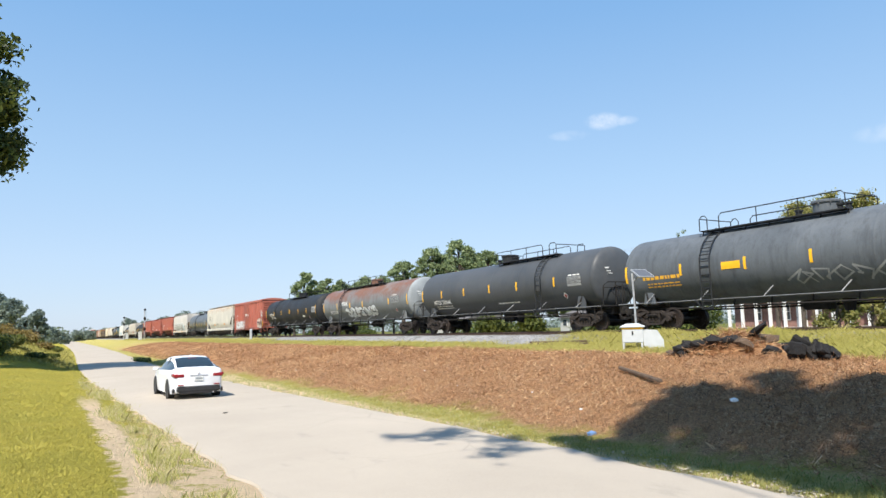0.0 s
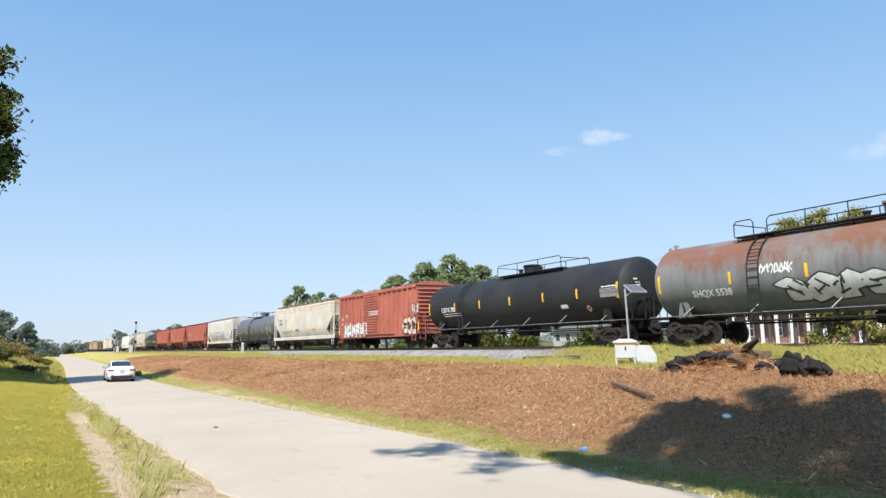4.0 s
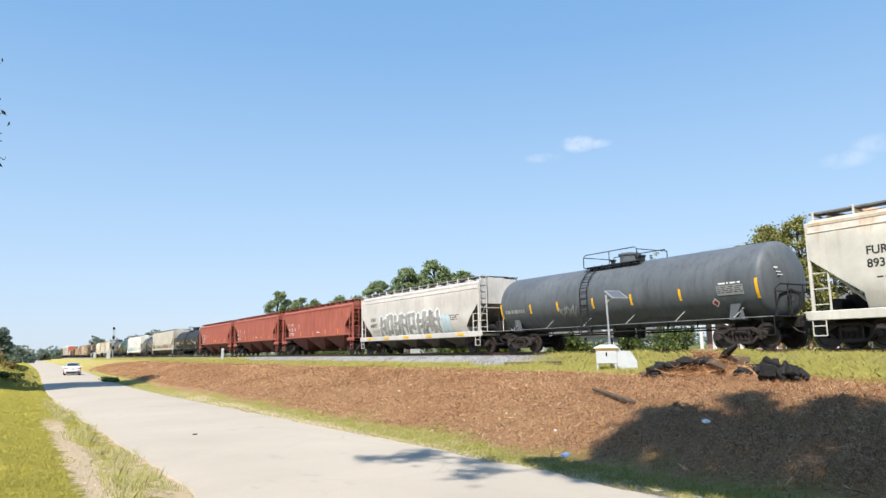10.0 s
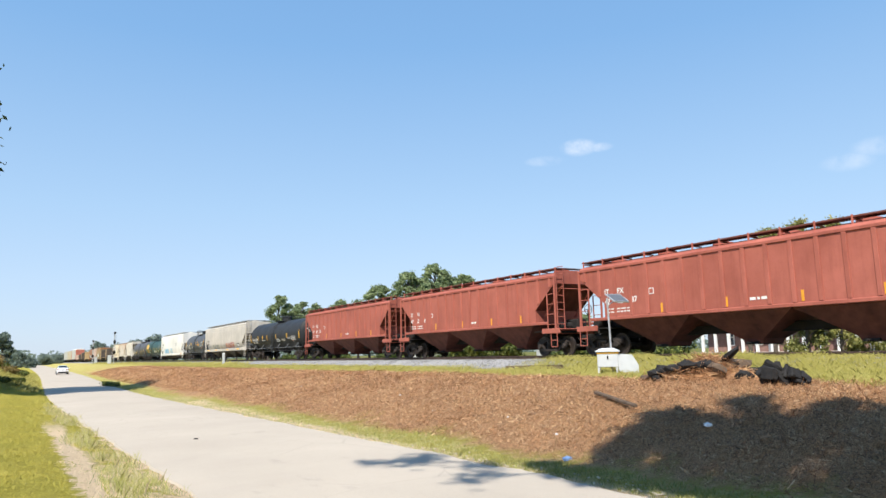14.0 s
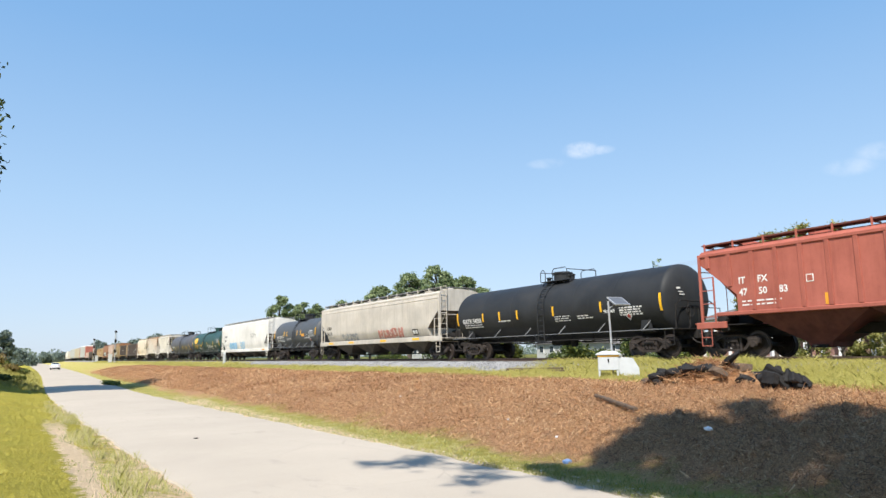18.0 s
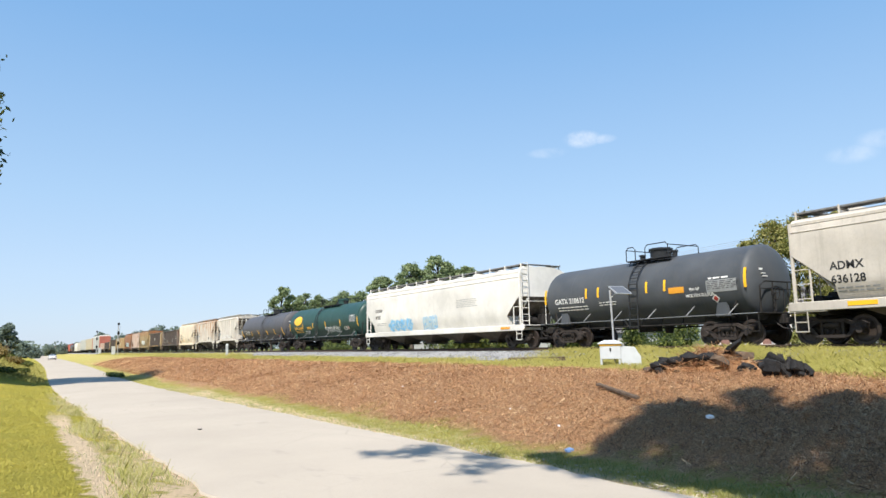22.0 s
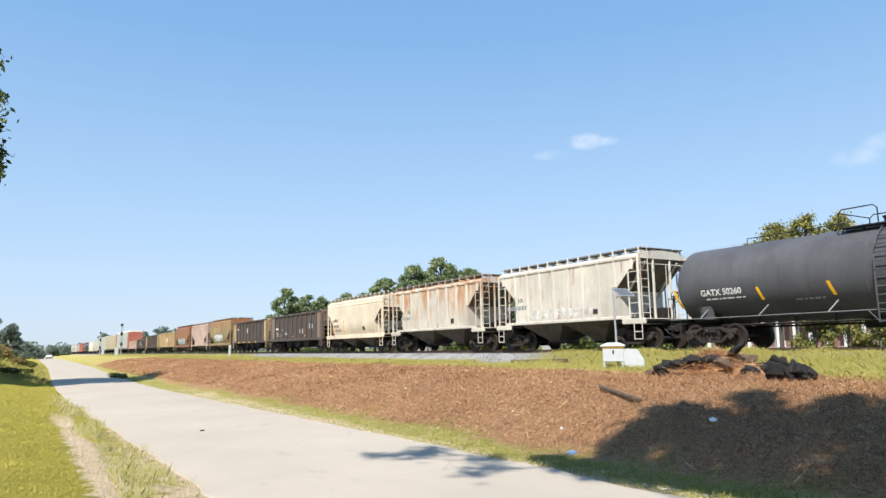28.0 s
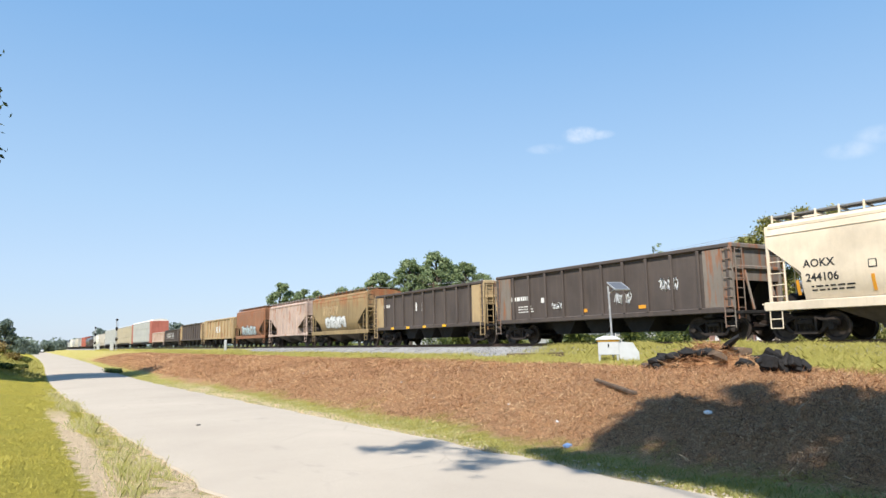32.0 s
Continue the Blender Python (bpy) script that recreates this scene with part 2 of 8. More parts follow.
def leafy(name, a, b_, c_):
    """Leaves that differ from one to the next, thin enough to let some light through."""
    m, nt, b, L = nodes_of(name)
    g = nt.nodes.new("ShaderNodeNewGeometry")
    n = tex(nt, "noise", 0.35, 3, 0.6)
    f = maths(nt, "ADD", maths(nt, "MULTIPLY", g.outputs["Random Per Island"], 0.6), maths(nt, "MULTIPLY", n.outputs["Fac"], 0.5))
    c = blend(nt, ramp(nt, f, 0.25, 0.6), a, b_)
    c = blend(nt, ramp(nt, f, 0.62, 0.95), c, c_)
    L(c, b.inputs["Base Color"])
    b.inputs["Roughness"].default_value = 0.55
    b.inputs["Specular IOR Level"].default_value = 0.3
    tr = nt.nodes.new("ShaderNodeBsdfTranslucent")
    L(c, tr.inputs["Color"])
    ms = nt.nodes.new("ShaderNodeMixShader")
    ms.inputs[0].default_value = 0.32
    L(b.outputs[0], ms.inputs[1])
    L(tr.outputs[0], ms.inputs[2])
    L(ms.outputs[0], nt.nodes["Material Output"].inputs["Surface"])
    return m


def glassy(name, col=(0.02, 0.03, 0.035)):
    m, nt, b, L = nodes_of(name)
    b.inputs["Base Color"].default_value = (*col, 1)
    b.inputs["Roughness"].default_value = 0.06
    b.inputs["Specular IOR Level"].default_value = 0.7
    n = tex(nt, "noise", 3, 2)
    bump(nt, b, n.outputs["Fac"], 0.02, 0.01)
    return m


BLACK = painted("black_paint", (0.021, 0.023, 0.026), 0.3, (0.05, 0.045, 0.04), rough=0.5, spec=0.18)
CHARCOAL = painted("charcoal_paint", (0.064, 0.071, 0.08), 0.4, (0.10, 0.095, 0.09), rough=0.45, spec=0.2)
GREYTANK = painted("grey_tank_paint", (0.105, 0.118, 0.132), 0.55, (0.03, 0.03, 0.03), rough=0.42, spec=0.22)
RUSTTANK = painted("rusty_tank_paint", (0.175, 0.19, 0.195), 0.5, (0.06, 0.055, 0.05), rust=1.3, rust_high=(2.5, 3.3), rust_col=(0.15, 0.064, 0.036), rough=0.5, spec=0.2, run=(0.7, 0.4, 0.7))
HEADGREY = painted("dull_grey_head_paint", (0.25, 0.275, 0.29), 0.3, (0.1, 0.09, 0.08), rough=0.5, spec=0.25)
SLATE = painted("slate_tank_paint", (0.078, 0.079, 0.088), 0.4, (0.045, 0.043, 0.043), rough=0.48, spec=0.2)
GREENTANK = painted("green_tank_paint", (0.023, 0.064, 0.057), 0.4, (0.02, 0.03, 0.025), rough=0.45, spec=0.2)
REDBOX = painted("red_boxcar_paint", (0.385, 0.125, 0.09), 0.4, (0.13, 0.04, 0.03), rough=0.62, spec=0.25)
REDHOP = painted("oxide_red_hopper_paint", (0.355, 0.105, 0.074), 0.35, (0.12, 0.03, 0.022), rough=0.6, spec=0.25)
BEIGE = painted("stained_cream_paint", (0.56, 0.535, 0.47), 0.28, (0.22, 0.19, 0.15), rust=0.85, rust_col=(0.36, 0.21, 0.10), rust_high=(3.45, 4.1), rough=0.55)
PALEGREY = painted("pale_grey_paint", (0.55, 0.52, 0.485), 0.3, (0.24, 0.21, 0.19), rough=0.55)
DIRTYBEIGE = painted("dirty_beige_paint", (0.50, 0.46, 0.40), 0.42, (0.2, 0.165, 0.13), rough=0.6)
WHITE = painted("white_car_paint", (0.68, 0.66, 0.615), 0.15, (0.35, 0.33, 0.3), rough=0.5)
RIBWHITE = painted("soiled_white_paint", (0.58, 0.545, 0.48), 0.35, (0.26, 0.2, 0.14), rust=0.12, rough=0.6, run=(3, 3, 0.4))
RUSTWHITE = painted("rust_streaked_white_paint", (0.56, 0.52, 0.45), 0.35, (0.3, 0.2, 0.12), rust=1.0, rust_col=(0.33, 0.15, 0.05), rough=0.6, rust_high=(1.5, 3.3), run=(1.6, 1.6, 0.55))
CREAM = painted("cream_paint", (0.70, 0.60, 0.46), 0.2, (0.35, 0.27, 0.18), rough=0.5)
BROWN = painted("brown_gondola_paint", (0.07, 0.056, 0.05), 0.6, (0.13, 0.10, 0.085), rust=0.0, rough=0.7, run=(3, 3, 0.5))
TAN = painted("tan_paint", (0.42, 0.31, 0.17), 0.5, (0.14, 0.09, 0.05), rust=0.3, rough=0.65)
RUSTBROWN = painted("rust_brown_paint", (0.27, 0.13, 0.07), 0.6, (0.1, 0.05, 0.03), rust=0.5, rough=0.7)
MUSTARD = painted("rusty_mustard_paint", (0.30, 0.22, 0.11), 0.6, (0.09, 0.05, 0.03), rust=0.85, rust_col=(0.24, 0.08, 0.03), rust_high=(2.8, 3.8), rough=0.65)
PINKWHITE = painted("pinkish_white_paint", (0.48, 0.37, 0.31), 0.5, (0.2, 0.11, 0.08), rust=0.3, rough=0.65)
RACKGREY = painted("rack_panel_grey", (0.42, 0.43, 0.42), 0.5, (0.15, 0.12, 0.09), rough=0.55)
RACKTAN = painted("rack_panel_tan", (0.44, 0.38, 0.27), 0.5, (0.15, 0.1, 0.07), rough=0.55)
STEEL = plain("grimy_cast_steel", (0.026, 0.022, 0.02), 0.75, 0.0, 0.45, 5, 0.2)
RUSTSTEEL = plain("rusty_brown_steel", (0.034, 0.026, 0.022), 0.8, 0.0, 0.4, 5, 0.2)
WHEELRIM = plain("worn_wheel_steel", (0.055, 0.042, 0.036), 0.5, 0.4, 0.3, 6, 0.1)
UNDER = plain("soot_black_underframe", (0.016, 0.014, 0.013), 0.85, 0.0, 0.4, 3, 0.2)
# End slopes: shade under the overhang is put into this colour, with soot.
SHADESHEET = plain("shaded_sooty_end_sheet", (0.13, 0.11, 0.092), 0.85, 0.0, 0.5, 2, 0.15)
# Dust plus painted-in shade: darkened because the bays hang under the car.
BAYSHADE = plain("dusty_shaded_hopper_sheet", (0.085, 0.072, 0.06), 0.8, 0.0, 0.4, 2, 0.15)
YELLOW = plain("reflective_yellow", (0.85, 0.46, 0.02), 0.4, 0.0, 0.1, 3)
PLACARD = plain("red_placard", (0.42, 0.06, 0.05), 0.5, 0.0, 0.1, 3)
ORANGE = plain("orange_marking", (0.72, 0.32, 0.03), 0.5, 0.0, 0.1, 3)
LETTER_W = plain("white_lettering", (0.72, 0.72, 0.70), 0.6, 0.0, 0.1, 5)
LETTER_K = plain("black_lettering", (0.03, 0.03, 0.03), 0.6, 0.0, 0.1, 5)
LETTER_Y = plain("yellow_lettering", (0.75, 0.40, 0.04), 0.6, 0.0, 0.1, 5)

# ---------------- the setting: ground, road, track ----------------
TRACK_X, RAIL_Z = 23.55, 1.76


def smooth(a, b, x):
    t = min(1.0, max(0.0, (x - a) / (b - a)))
    return t * t * (3 - 2 * t)


ROAD_Y = [0, 12, 20, 28, 40, 60, 100, 150, 300, 500]
ROAD_MID = [5.0, 4.9, 4.6, 4.42, 4.05, 4.3, 5.5, 6.1, 6.4, 6.6]
ROAD_HALF = [2.6, 2.52, 2.5, 2.48, 2.38, 2.4, 2.6, 2.7, 2.8, 3.2]


def eased(table):
    """Values every half metre along the road, rounded where the table bends."""
    ys = np.arange(-1300, 8201) * 0.5
    w = 3 + 0.12 * np.abs(ys)
    return np.mean([np.interp(ys + k * w / 2, ROAD_Y, table) for k in (-2, -1, 0, 1, 2)], axis=0).tolist()


MID_STEPS, HALF_STEPS = eased(ROAD_MID), eased(ROAD_HALF)


def along_road(y, steps):
    q = y * 2 + 1300
    i = int(q)
    return steps[i] + (steps[i + 1] - steps[i]) * (q - i)


def road_mid(y):
    return along_road(y, MID_STEPS)


def road_half(y):
    return along_road(y, HALF_STEPS)


def road_left(y):
    """The road's edge on the camera's side."""
    return road_mid(y) - road_half(y)


def road_z(y):
    return 0.75 * smooth(45, 330, y)


PROFILE = [(-400, 1.0), (-40, 0.9), (-14, 0.75), (-5, 0.45), (-1.5, 0.34), (0.4, 0.16), (1.6, 0.03), (2.2, -0.03), (7.0, -0.03), (7.6, 0.03), (8.4, 0.12), (9.4, 0.42), (10.6, 0.72), (12.2, 0.98),
           (14.5, 1.07), (18, 1.10), (20.3, 1.12), (21.0, 1.16), (22, 1.34), (25, 1.38), (26.5, 1.33), (30, 1.2), (60, 1.15), (400, 1.1)]


def profile(x):
    for (x0, z0), (x1, z1) in zip(PROFILE, PROFILE[1:]):
        if x <= x1:
            return z0 + (z1 - z0) * max(0.0, (x - x0) / (x1 - x0))
    return PROFILE[-1][1]


def ground_z(x, y):
    shift = (road_mid(y) - 4.65) * smooth(-4, 2, x) * (1 - smooth(14, 20, x))
    z = profile(x - shift)
    far = road_z(y) * (1 - smooth(8, 17, x - shift))
    z = z + far * (1 if x - shift < 8 else max(0.0, 1 - z / 1.3))
    on_road = road_left(y) - 0.2 < x < road_mid(y) + road_half(y) + 0.2
    if not on_road and abs(y) < 140 and -30 < x < 45:
        z += 0.09 * noise.noise((x * 0.55, y * 0.4, 3.1)) + (0.07 if 8.8 < x < 18 else 0.03) * noise.noise((x * 1.7, y * 1.4, 8.0))
        if x < 1.0:
            z += 0.10 * noise.noise((x * 0.3, y * 0.2, 5.5))
    # an overgrown berm beside the road on the left
    if 49 < y < 145 and -40 < x < 5:
        z += (1.75 + 0.35 * noise.noise((x * 0.3, y * 0.12, 9.0))) * (1 - smooth(-3.5, 1.9 + 0.9 * smooth(50, 100, y), x)) * smooth(50, 66, y) * (1 - smooth(110, 145, y))
    return z


def ground_material():
    m, nt, b, L = nodes_of("verge_soil_and_mulch")
    tc = nt.nodes.new("ShaderNodeTexCoord")
    sp = nt.nodes.new("ShaderNodeSeparateXYZ")
    L(tc.outputs["Object"], sp.inputs[0])
    wob = tex(nt, "noise", 0.45, 5, 0.65)
    wob2 = tex(nt, "noise", 2.2, 5, 0.7)
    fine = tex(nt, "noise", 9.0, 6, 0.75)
    hay = tex(nt, "noise", 34.0, 4, 0.7, stretch=(1.0, 1.5, 1.0))
    def bend(lo, hi, amount):
        r = nt.nodes.new("ShaderNodeMapRange")
        r.interpolation_type = "SMOOTHSTEP"
        r.inputs["From Min"].default_value, r.inputs["From Max"].default_value, r.inputs["To Max"].default_value = lo, hi, amount
        L(sp.outputs["Y"], r.inputs["Value"])
        return r.outputs[0]

    x = maths(nt, "ADD", sp.outputs["X"], maths(nt, "MULTIPLY", maths(nt, "SUBTRACT", wob.outputs["Fac"], 0.5), 2.6))
    x = maths(nt, "ADD", x, maths(nt, "MULTIPLY", maths(nt, "SUBTRACT", wob2.outputs["Fac"], 0.5), 1.4))
    along = maths(nt, "ADD", bend(12, 42, -0.75), bend(40, 75, 1.3))
    left = right = maths(nt, "SUBTRACT", x, along)
    grass = blend(nt, ramp(nt, fine.outputs["Fac"], 0.35, 0.68), (0.33, 0.30, 0.05), (0.49, 0.43, 0.085))
    grass = blend(nt, ramp(nt, wob.outputs["Fac"], 0.4, 0.66), grass, (0.47, 0.39, 0.07))
    sand = blend(nt, ramp(nt, fine.outputs["Fac"], 0.3, 0.7), (0.78, 0.59, 0.38), (0.92, 0.73, 0.5))
    mulch = blend(nt, ramp(nt, hay.outputs["Fac"], 0.30, 0.68), (0.19, 0.085, 0.04), (0.87, 0.535, 0.295))
    mulch = blend(nt, maths(nt, "MULTIPLY", ramp(nt, wob2.outputs["Fac"], 0.42, 0.68), 0.5), mulch, (0.62, 0.35, 0.18))
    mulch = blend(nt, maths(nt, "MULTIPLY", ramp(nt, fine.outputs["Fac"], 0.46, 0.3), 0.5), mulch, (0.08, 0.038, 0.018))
    drygrass = blend(nt, ramp(nt, fine.outputs["Fac"], 0.35, 0.7), (0.36, 0.31, 0.08), (0.56, 0.48, 0.17))
    shoulder = blend(nt, ramp(nt, wob2.outputs["Fac"], 0.46, 0.6), (0.42, 0.36, 0.09), (0.56, 0.48, 0.2))
    near = ramp(nt, sp.outputs["Y"], 40, 33)
    xs = maths(nt, "ADD", sp.outputs["X"], maths(nt, "MULTIPLY", maths(nt, "SUBTRACT", wob2.outputs["Fac"], 0.5), 1.0))
    xs = maths(nt, "ADD", xs, maths(nt, "MULTIPLY", maths(nt, "SUBTRACT", fine.outputs["Fac"], 0.5), 0.35))
    strip = maths(nt, "MULTIPLY", ramp(nt, sp.outputs["Y"], 27, 23), maths(nt, "MULTIPLY", ramp(nt, xs, 0.82, 0.95), ramp(nt, xs, 1.45, 1.32)))
    bare = maths(nt, "MULTIPLY", ramp(nt, sp.outputs["Y"], 20, 13), maths(nt, "MULTIPLY", ramp(nt, xs, 1.3, 1.4), ramp(nt, wob2.outputs["Fac"], 0.4, 0.52)))
    c = blend(nt, maths(nt, "MAXIMUM", strip, bare), grass, sand)
    c = blend(nt, maths(nt, "MULTIPLY", near, ramp(nt, left, 1.95, 2.3)), c, sand)
    c = blend(nt, ramp(nt, right, 6.6, 6.9), c, shoulder)
    c = blend(nt, maths(nt, "MULTIPLY", near, ramp(nt, sp.outputs["X"], 7.75, 7.35)), c, blend(nt, ramp(nt, left, 4.0, 4.5), c, sand))
    far = maths(nt, "ADD", sp.outputs["Y"], maths(nt, "MULTIPLY", wob.outputs["Fac"], 60.0))
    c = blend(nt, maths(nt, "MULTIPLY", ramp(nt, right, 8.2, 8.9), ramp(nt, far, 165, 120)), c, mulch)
    c = blend(nt, ramp(nt, x, 15.5, 17.3), c, drygrass)
    c = blend(nt, ramp(nt, x, 28, 32), c, blend(nt, ramp(nt, wob.outputs["Fac"], 0.4, 0.6), (0.10, 0.12, 0.03), (0.2, 0.18, 0.06)))
    L(c, b.inputs["Base Color"])
    b.inputs["Roughness"].default_value = 0.95
    b.inputs["Specular IOR Level"].default_value = 0.1
    h = maths(nt, "ADD", fine.outputs["Fac"], maths(nt, "MULTIPLY", hay.outputs["Fac"], 0.6))
    bump(nt, b, h, 1.0, 0.16)
    return m


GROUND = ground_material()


def axis_steps(cuts):
    out = [cuts[0][0]]
    for a, b, step in cuts:
        n = max(1, round((b - a) / step))
        out += [a + (b - a) * (i + 1) / n for i in range(n)]
    return out


def make_ground():
    xs = axis_steps([(-2500, -400, 700), (-400, -60, 70), (-60, -12, 4), (-12, -3, 0.7), (-3, 24, 0.28), (24, 40, 1.2), (40, 120, 10), (120, 500, 60), (500, 2600, 700)])
    ys = axis_steps([(-600, -60, 90), (-60, -4, 5), (-4, 60, 0.42), (60, 140, 1.2), (140, 400, 10), (400, 900, 60), (900, 4000, 800)])
    vs = [(x, y, ground_z(x, y)) for y in ys for x in xs]
    n = len(xs)
    fs = [(j * n + i, j * n + i + 1, (j + 1) * n + i + 1, (j + 1) * n + i) for j in range(len(ys) - 1) for i in range(n - 1)]
    m = M()
    m.v, m.f = vs, fs
    return tagged(part("ground", m, GROUND, smooth=True), "mown yellow-green verge and brown mulched rail bank", "ground", kind="structure")


make_ground()


def road_material():
    m, nt, b, L = nodes_of("pale_worn_asphalt")
    a = tex(nt, "noise", 0.22, 5, 0.6)
    f = tex(nt, "noise", 45, 4, 0.8)
    p = tex(nt, "noise", 1.3, 6, 0.65, stretch=(1.0, 0.4, 1.0))
    cr = tex(nt, "voronoi", 0.55, 3, 0.6)
    cr.feature = "DISTANCE_TO_EDGE"
    c = blend(nt, ramp(nt, a.outputs["Fac"], 0.3, 0.7), (0.39, 0.338, 0.275), (0.465, 0.405, 0.33))
    c = blend(nt, maths(nt, "MULTIPLY", ramp(nt, f.outputs["Fac"], 0.45, 0.8), 0.35), c, (0.22, 0.2, 0.165))
    c = blend(nt, maths(nt, "MULTIPLY", ramp(nt, p.outputs["Fac"], 0.62, 0.74), 0.4), c, (0.2, 0.185, 0.16))
    c = blend(nt, maths(nt, "MULTIPLY", ramp(nt, cr.outputs["Distance"], 0.012, 0.0), maths(nt, "MULTIPLY", ramp(nt, a.outputs["Fac"], 0.5, 0.6), 0.25)), c, (0.15, 0.14, 0.12))
    L(c, b.inputs["Base Color"])
    b.inputs["Roughness"].default_value = 0.92
    b.inputs["Specular IOR Level"].default_value = 0.2
    bump(nt, b, f.outputs["Fac"], 0.35, 0.012)
    return m


def make_road():
    ys = axis_steps([(-60, 0, 3), (0, 60, 0.35), (60, 150, 1.5), (150, 420, 10)])
    us = [-1, -0.985, -0.9, -0.6, -0.3, 0, 0.3, 0.6, 0.9, 0.985, 1]
    vs, fs = [], []
    for y in ys:
        mid, half, z = road_mid(y), road_half(y), road_z(y)
        el = 0.16 * noise.noise((0.0, y * 0.9, 1.0)) + 0.1 * noise.noise((0.0, y * 3.1, 2.0))
        er = 0.22 * noise.noise((0.0, y * 0.6, 5.0)) + 0.12 * noise.noise((0.0, y * 2.7, 6.0))
        for u in us:
            x = mid + u * (half if u > 0 else mid - road_left(y)) + (el if u < 0 else er) * abs(u) ** 4
            vs.append((x, y, z + 0.045 * (1 - u * u) + (0.012 if abs(u) < 0.99 else -0.06)))
    n = len(us)
    fs = [(j * n + i, j * n + i + 1, (j + 1) * n + i + 1, (j + 1) * n + i) for j in range(len(ys) - 1) for i in range(n - 1)]
    m = M()
    m.v, m.f = vs, fs
    return tagged(part("road", m, road_material(), smooth=True), "sun-bleached narrow asphalt road with crumbled edges", "road", kind="structure")


make_road()

BALLAST = plain("grey_ballast_stone", (0.27, 0.27, 0.272), 0.9, 0.0, 0.35, 12, 0.8, 0.2)
TIE = plain("weathered_creosote_wood", (0.07, 0.055, 0.045), 0.9, 0.0, 0.4, 4, 0.5)
RAIL = plain("rusty_rail_steel", (0.10, 0.065, 0.05), 0.6, 0.3, 0.3, 4, 0.1)


def make_track():
    track = thing("track", "railway track on grey crushed stone with timber ties", "railway track", kind="structure", at=pose(0, 0, 0))
    bed = M()
    ys = axis_steps([(-120, -10, 8), (-10, 90, 0.5), (90, 300, 5), (300, 1100, 60)])
    xs = [-3.1, -2.45, -1.75, -1.5, -0.75, 0, 0.75, 1.5, 1.75, 2.3, 2.75]
    zs = [1.08, 1.33, 1.56, 1.58, 1.58, 1.58, 1.58, 1.58, 1.56, 1.4, 1.22]
    for y in ys:
        for x, z in zip(xs, zs):
            w = 0.74 + 0.26 * smooth(20, 30, y) * (1 - smooth(72, 90, y))
            bed.v.append((TRACK_X + x * w + 0.12 * noise.noise((x, y * 0.8, 0)), y, z + 0.05 * noise.noise((x * 2, y * 1.7, 4.0))))
    n = len(xs)
    bed.f = [(j * n + i, j * n + i + 1, (j + 1) * n + i + 1, (j + 1) * n + i) for j in range(len(ys) - 1) for i in range(n - 1)]
    part("ballast_bed", bed, BALLAST, track, "grey crushed stone ballast")
    for s in (-1, 1):
        m = M()
        x = TRACK_X + s * 0.755
        for a, b in ((-120, 1100),):
            m.box((x, (a + b) / 2, RAIL_Z - 0.02), (0.072, b - a, 0.04), 0.008)
            m.box((x, (a + b) / 2, RAIL_Z - 0.085), (0.02, b - a, 0.1))
            m.box((x, (a + b) / 2, RAIL_Z - 0.145), (0.14, b - a, 0.022))
        part("rail", m, RAIL, track, "worn steel rail")
    tie = M().box((0, 0, 0), (2.6, 0.23, 0.17), 0.012).data("tie", TIE)
    rng = random.Random(5)
    for i in range(190):
        ob = part("tie", tie, None, track)
        ob.matrix_basis = pose(TRACK_X + rng.uniform(-0.04, 0.04), -6 + i * 0.53, 1.545 + rng.uniform(-0.008, 0.008), 0, 0, rng.uniform(-1.2, 1.2))
    # loose stones on the shoulder
    st = M()
    for i in range(11000):
        y = rng.uniform(2, 75)
        x = -rng.uniform(1.4, 3.1)
        z = 1.56 + (1.75 + x) * 0.345 if x < -1.75 else 1.575
        r = rng.uniform(0.022, 0.05)
        c = Vector((TRACK_X + x, y, z + 0.01))
        d = [Vector((rng.uniform(-1, 1), rng.uniform(-1, 1), rng.uniform(-0.8, 0.8))) for _ in range(6)]
        axes = [(1, 0, 0), (-1, 0, 0), (0, 1, 0), (0, -1, 0), (0, 0, 1), (0, 0, -1)]
        st.add([c + (Vector(a) + d[k] * 0.3) * r for k, a in enumerate(axes)], [(0, 2, 4), (2, 1, 4), (1, 3, 4), (3, 0, 4), (2, 0, 5), (1, 2, 5), (3, 1, 5), (0, 3, 5)])
    tagged(part("ballast_stones", st, BALLAST, track, "loose grey ballast stones"), kind="stuff")


make_track()


# ---------------- rolling stock ----------------
def wheel_mesh():
    m = M()
    prof = [(-0.07, 0.03), (-0.07, 0.11), (-0.03, 0.13), (-0.015, 0.34), (-0.06, 0.385), (-0.062, 0.452), (0.045, 0.462), (0.052, 0.49), (0.075, 0.485), (0.075, 0.385), (0.03, 0.34), (0.02, 0.13), (0.09, 0.1), (0.09, 0.03)]
    m.lathe(prof, "x", n=24)
    return m.data("wheel", WHEELRIM, True)


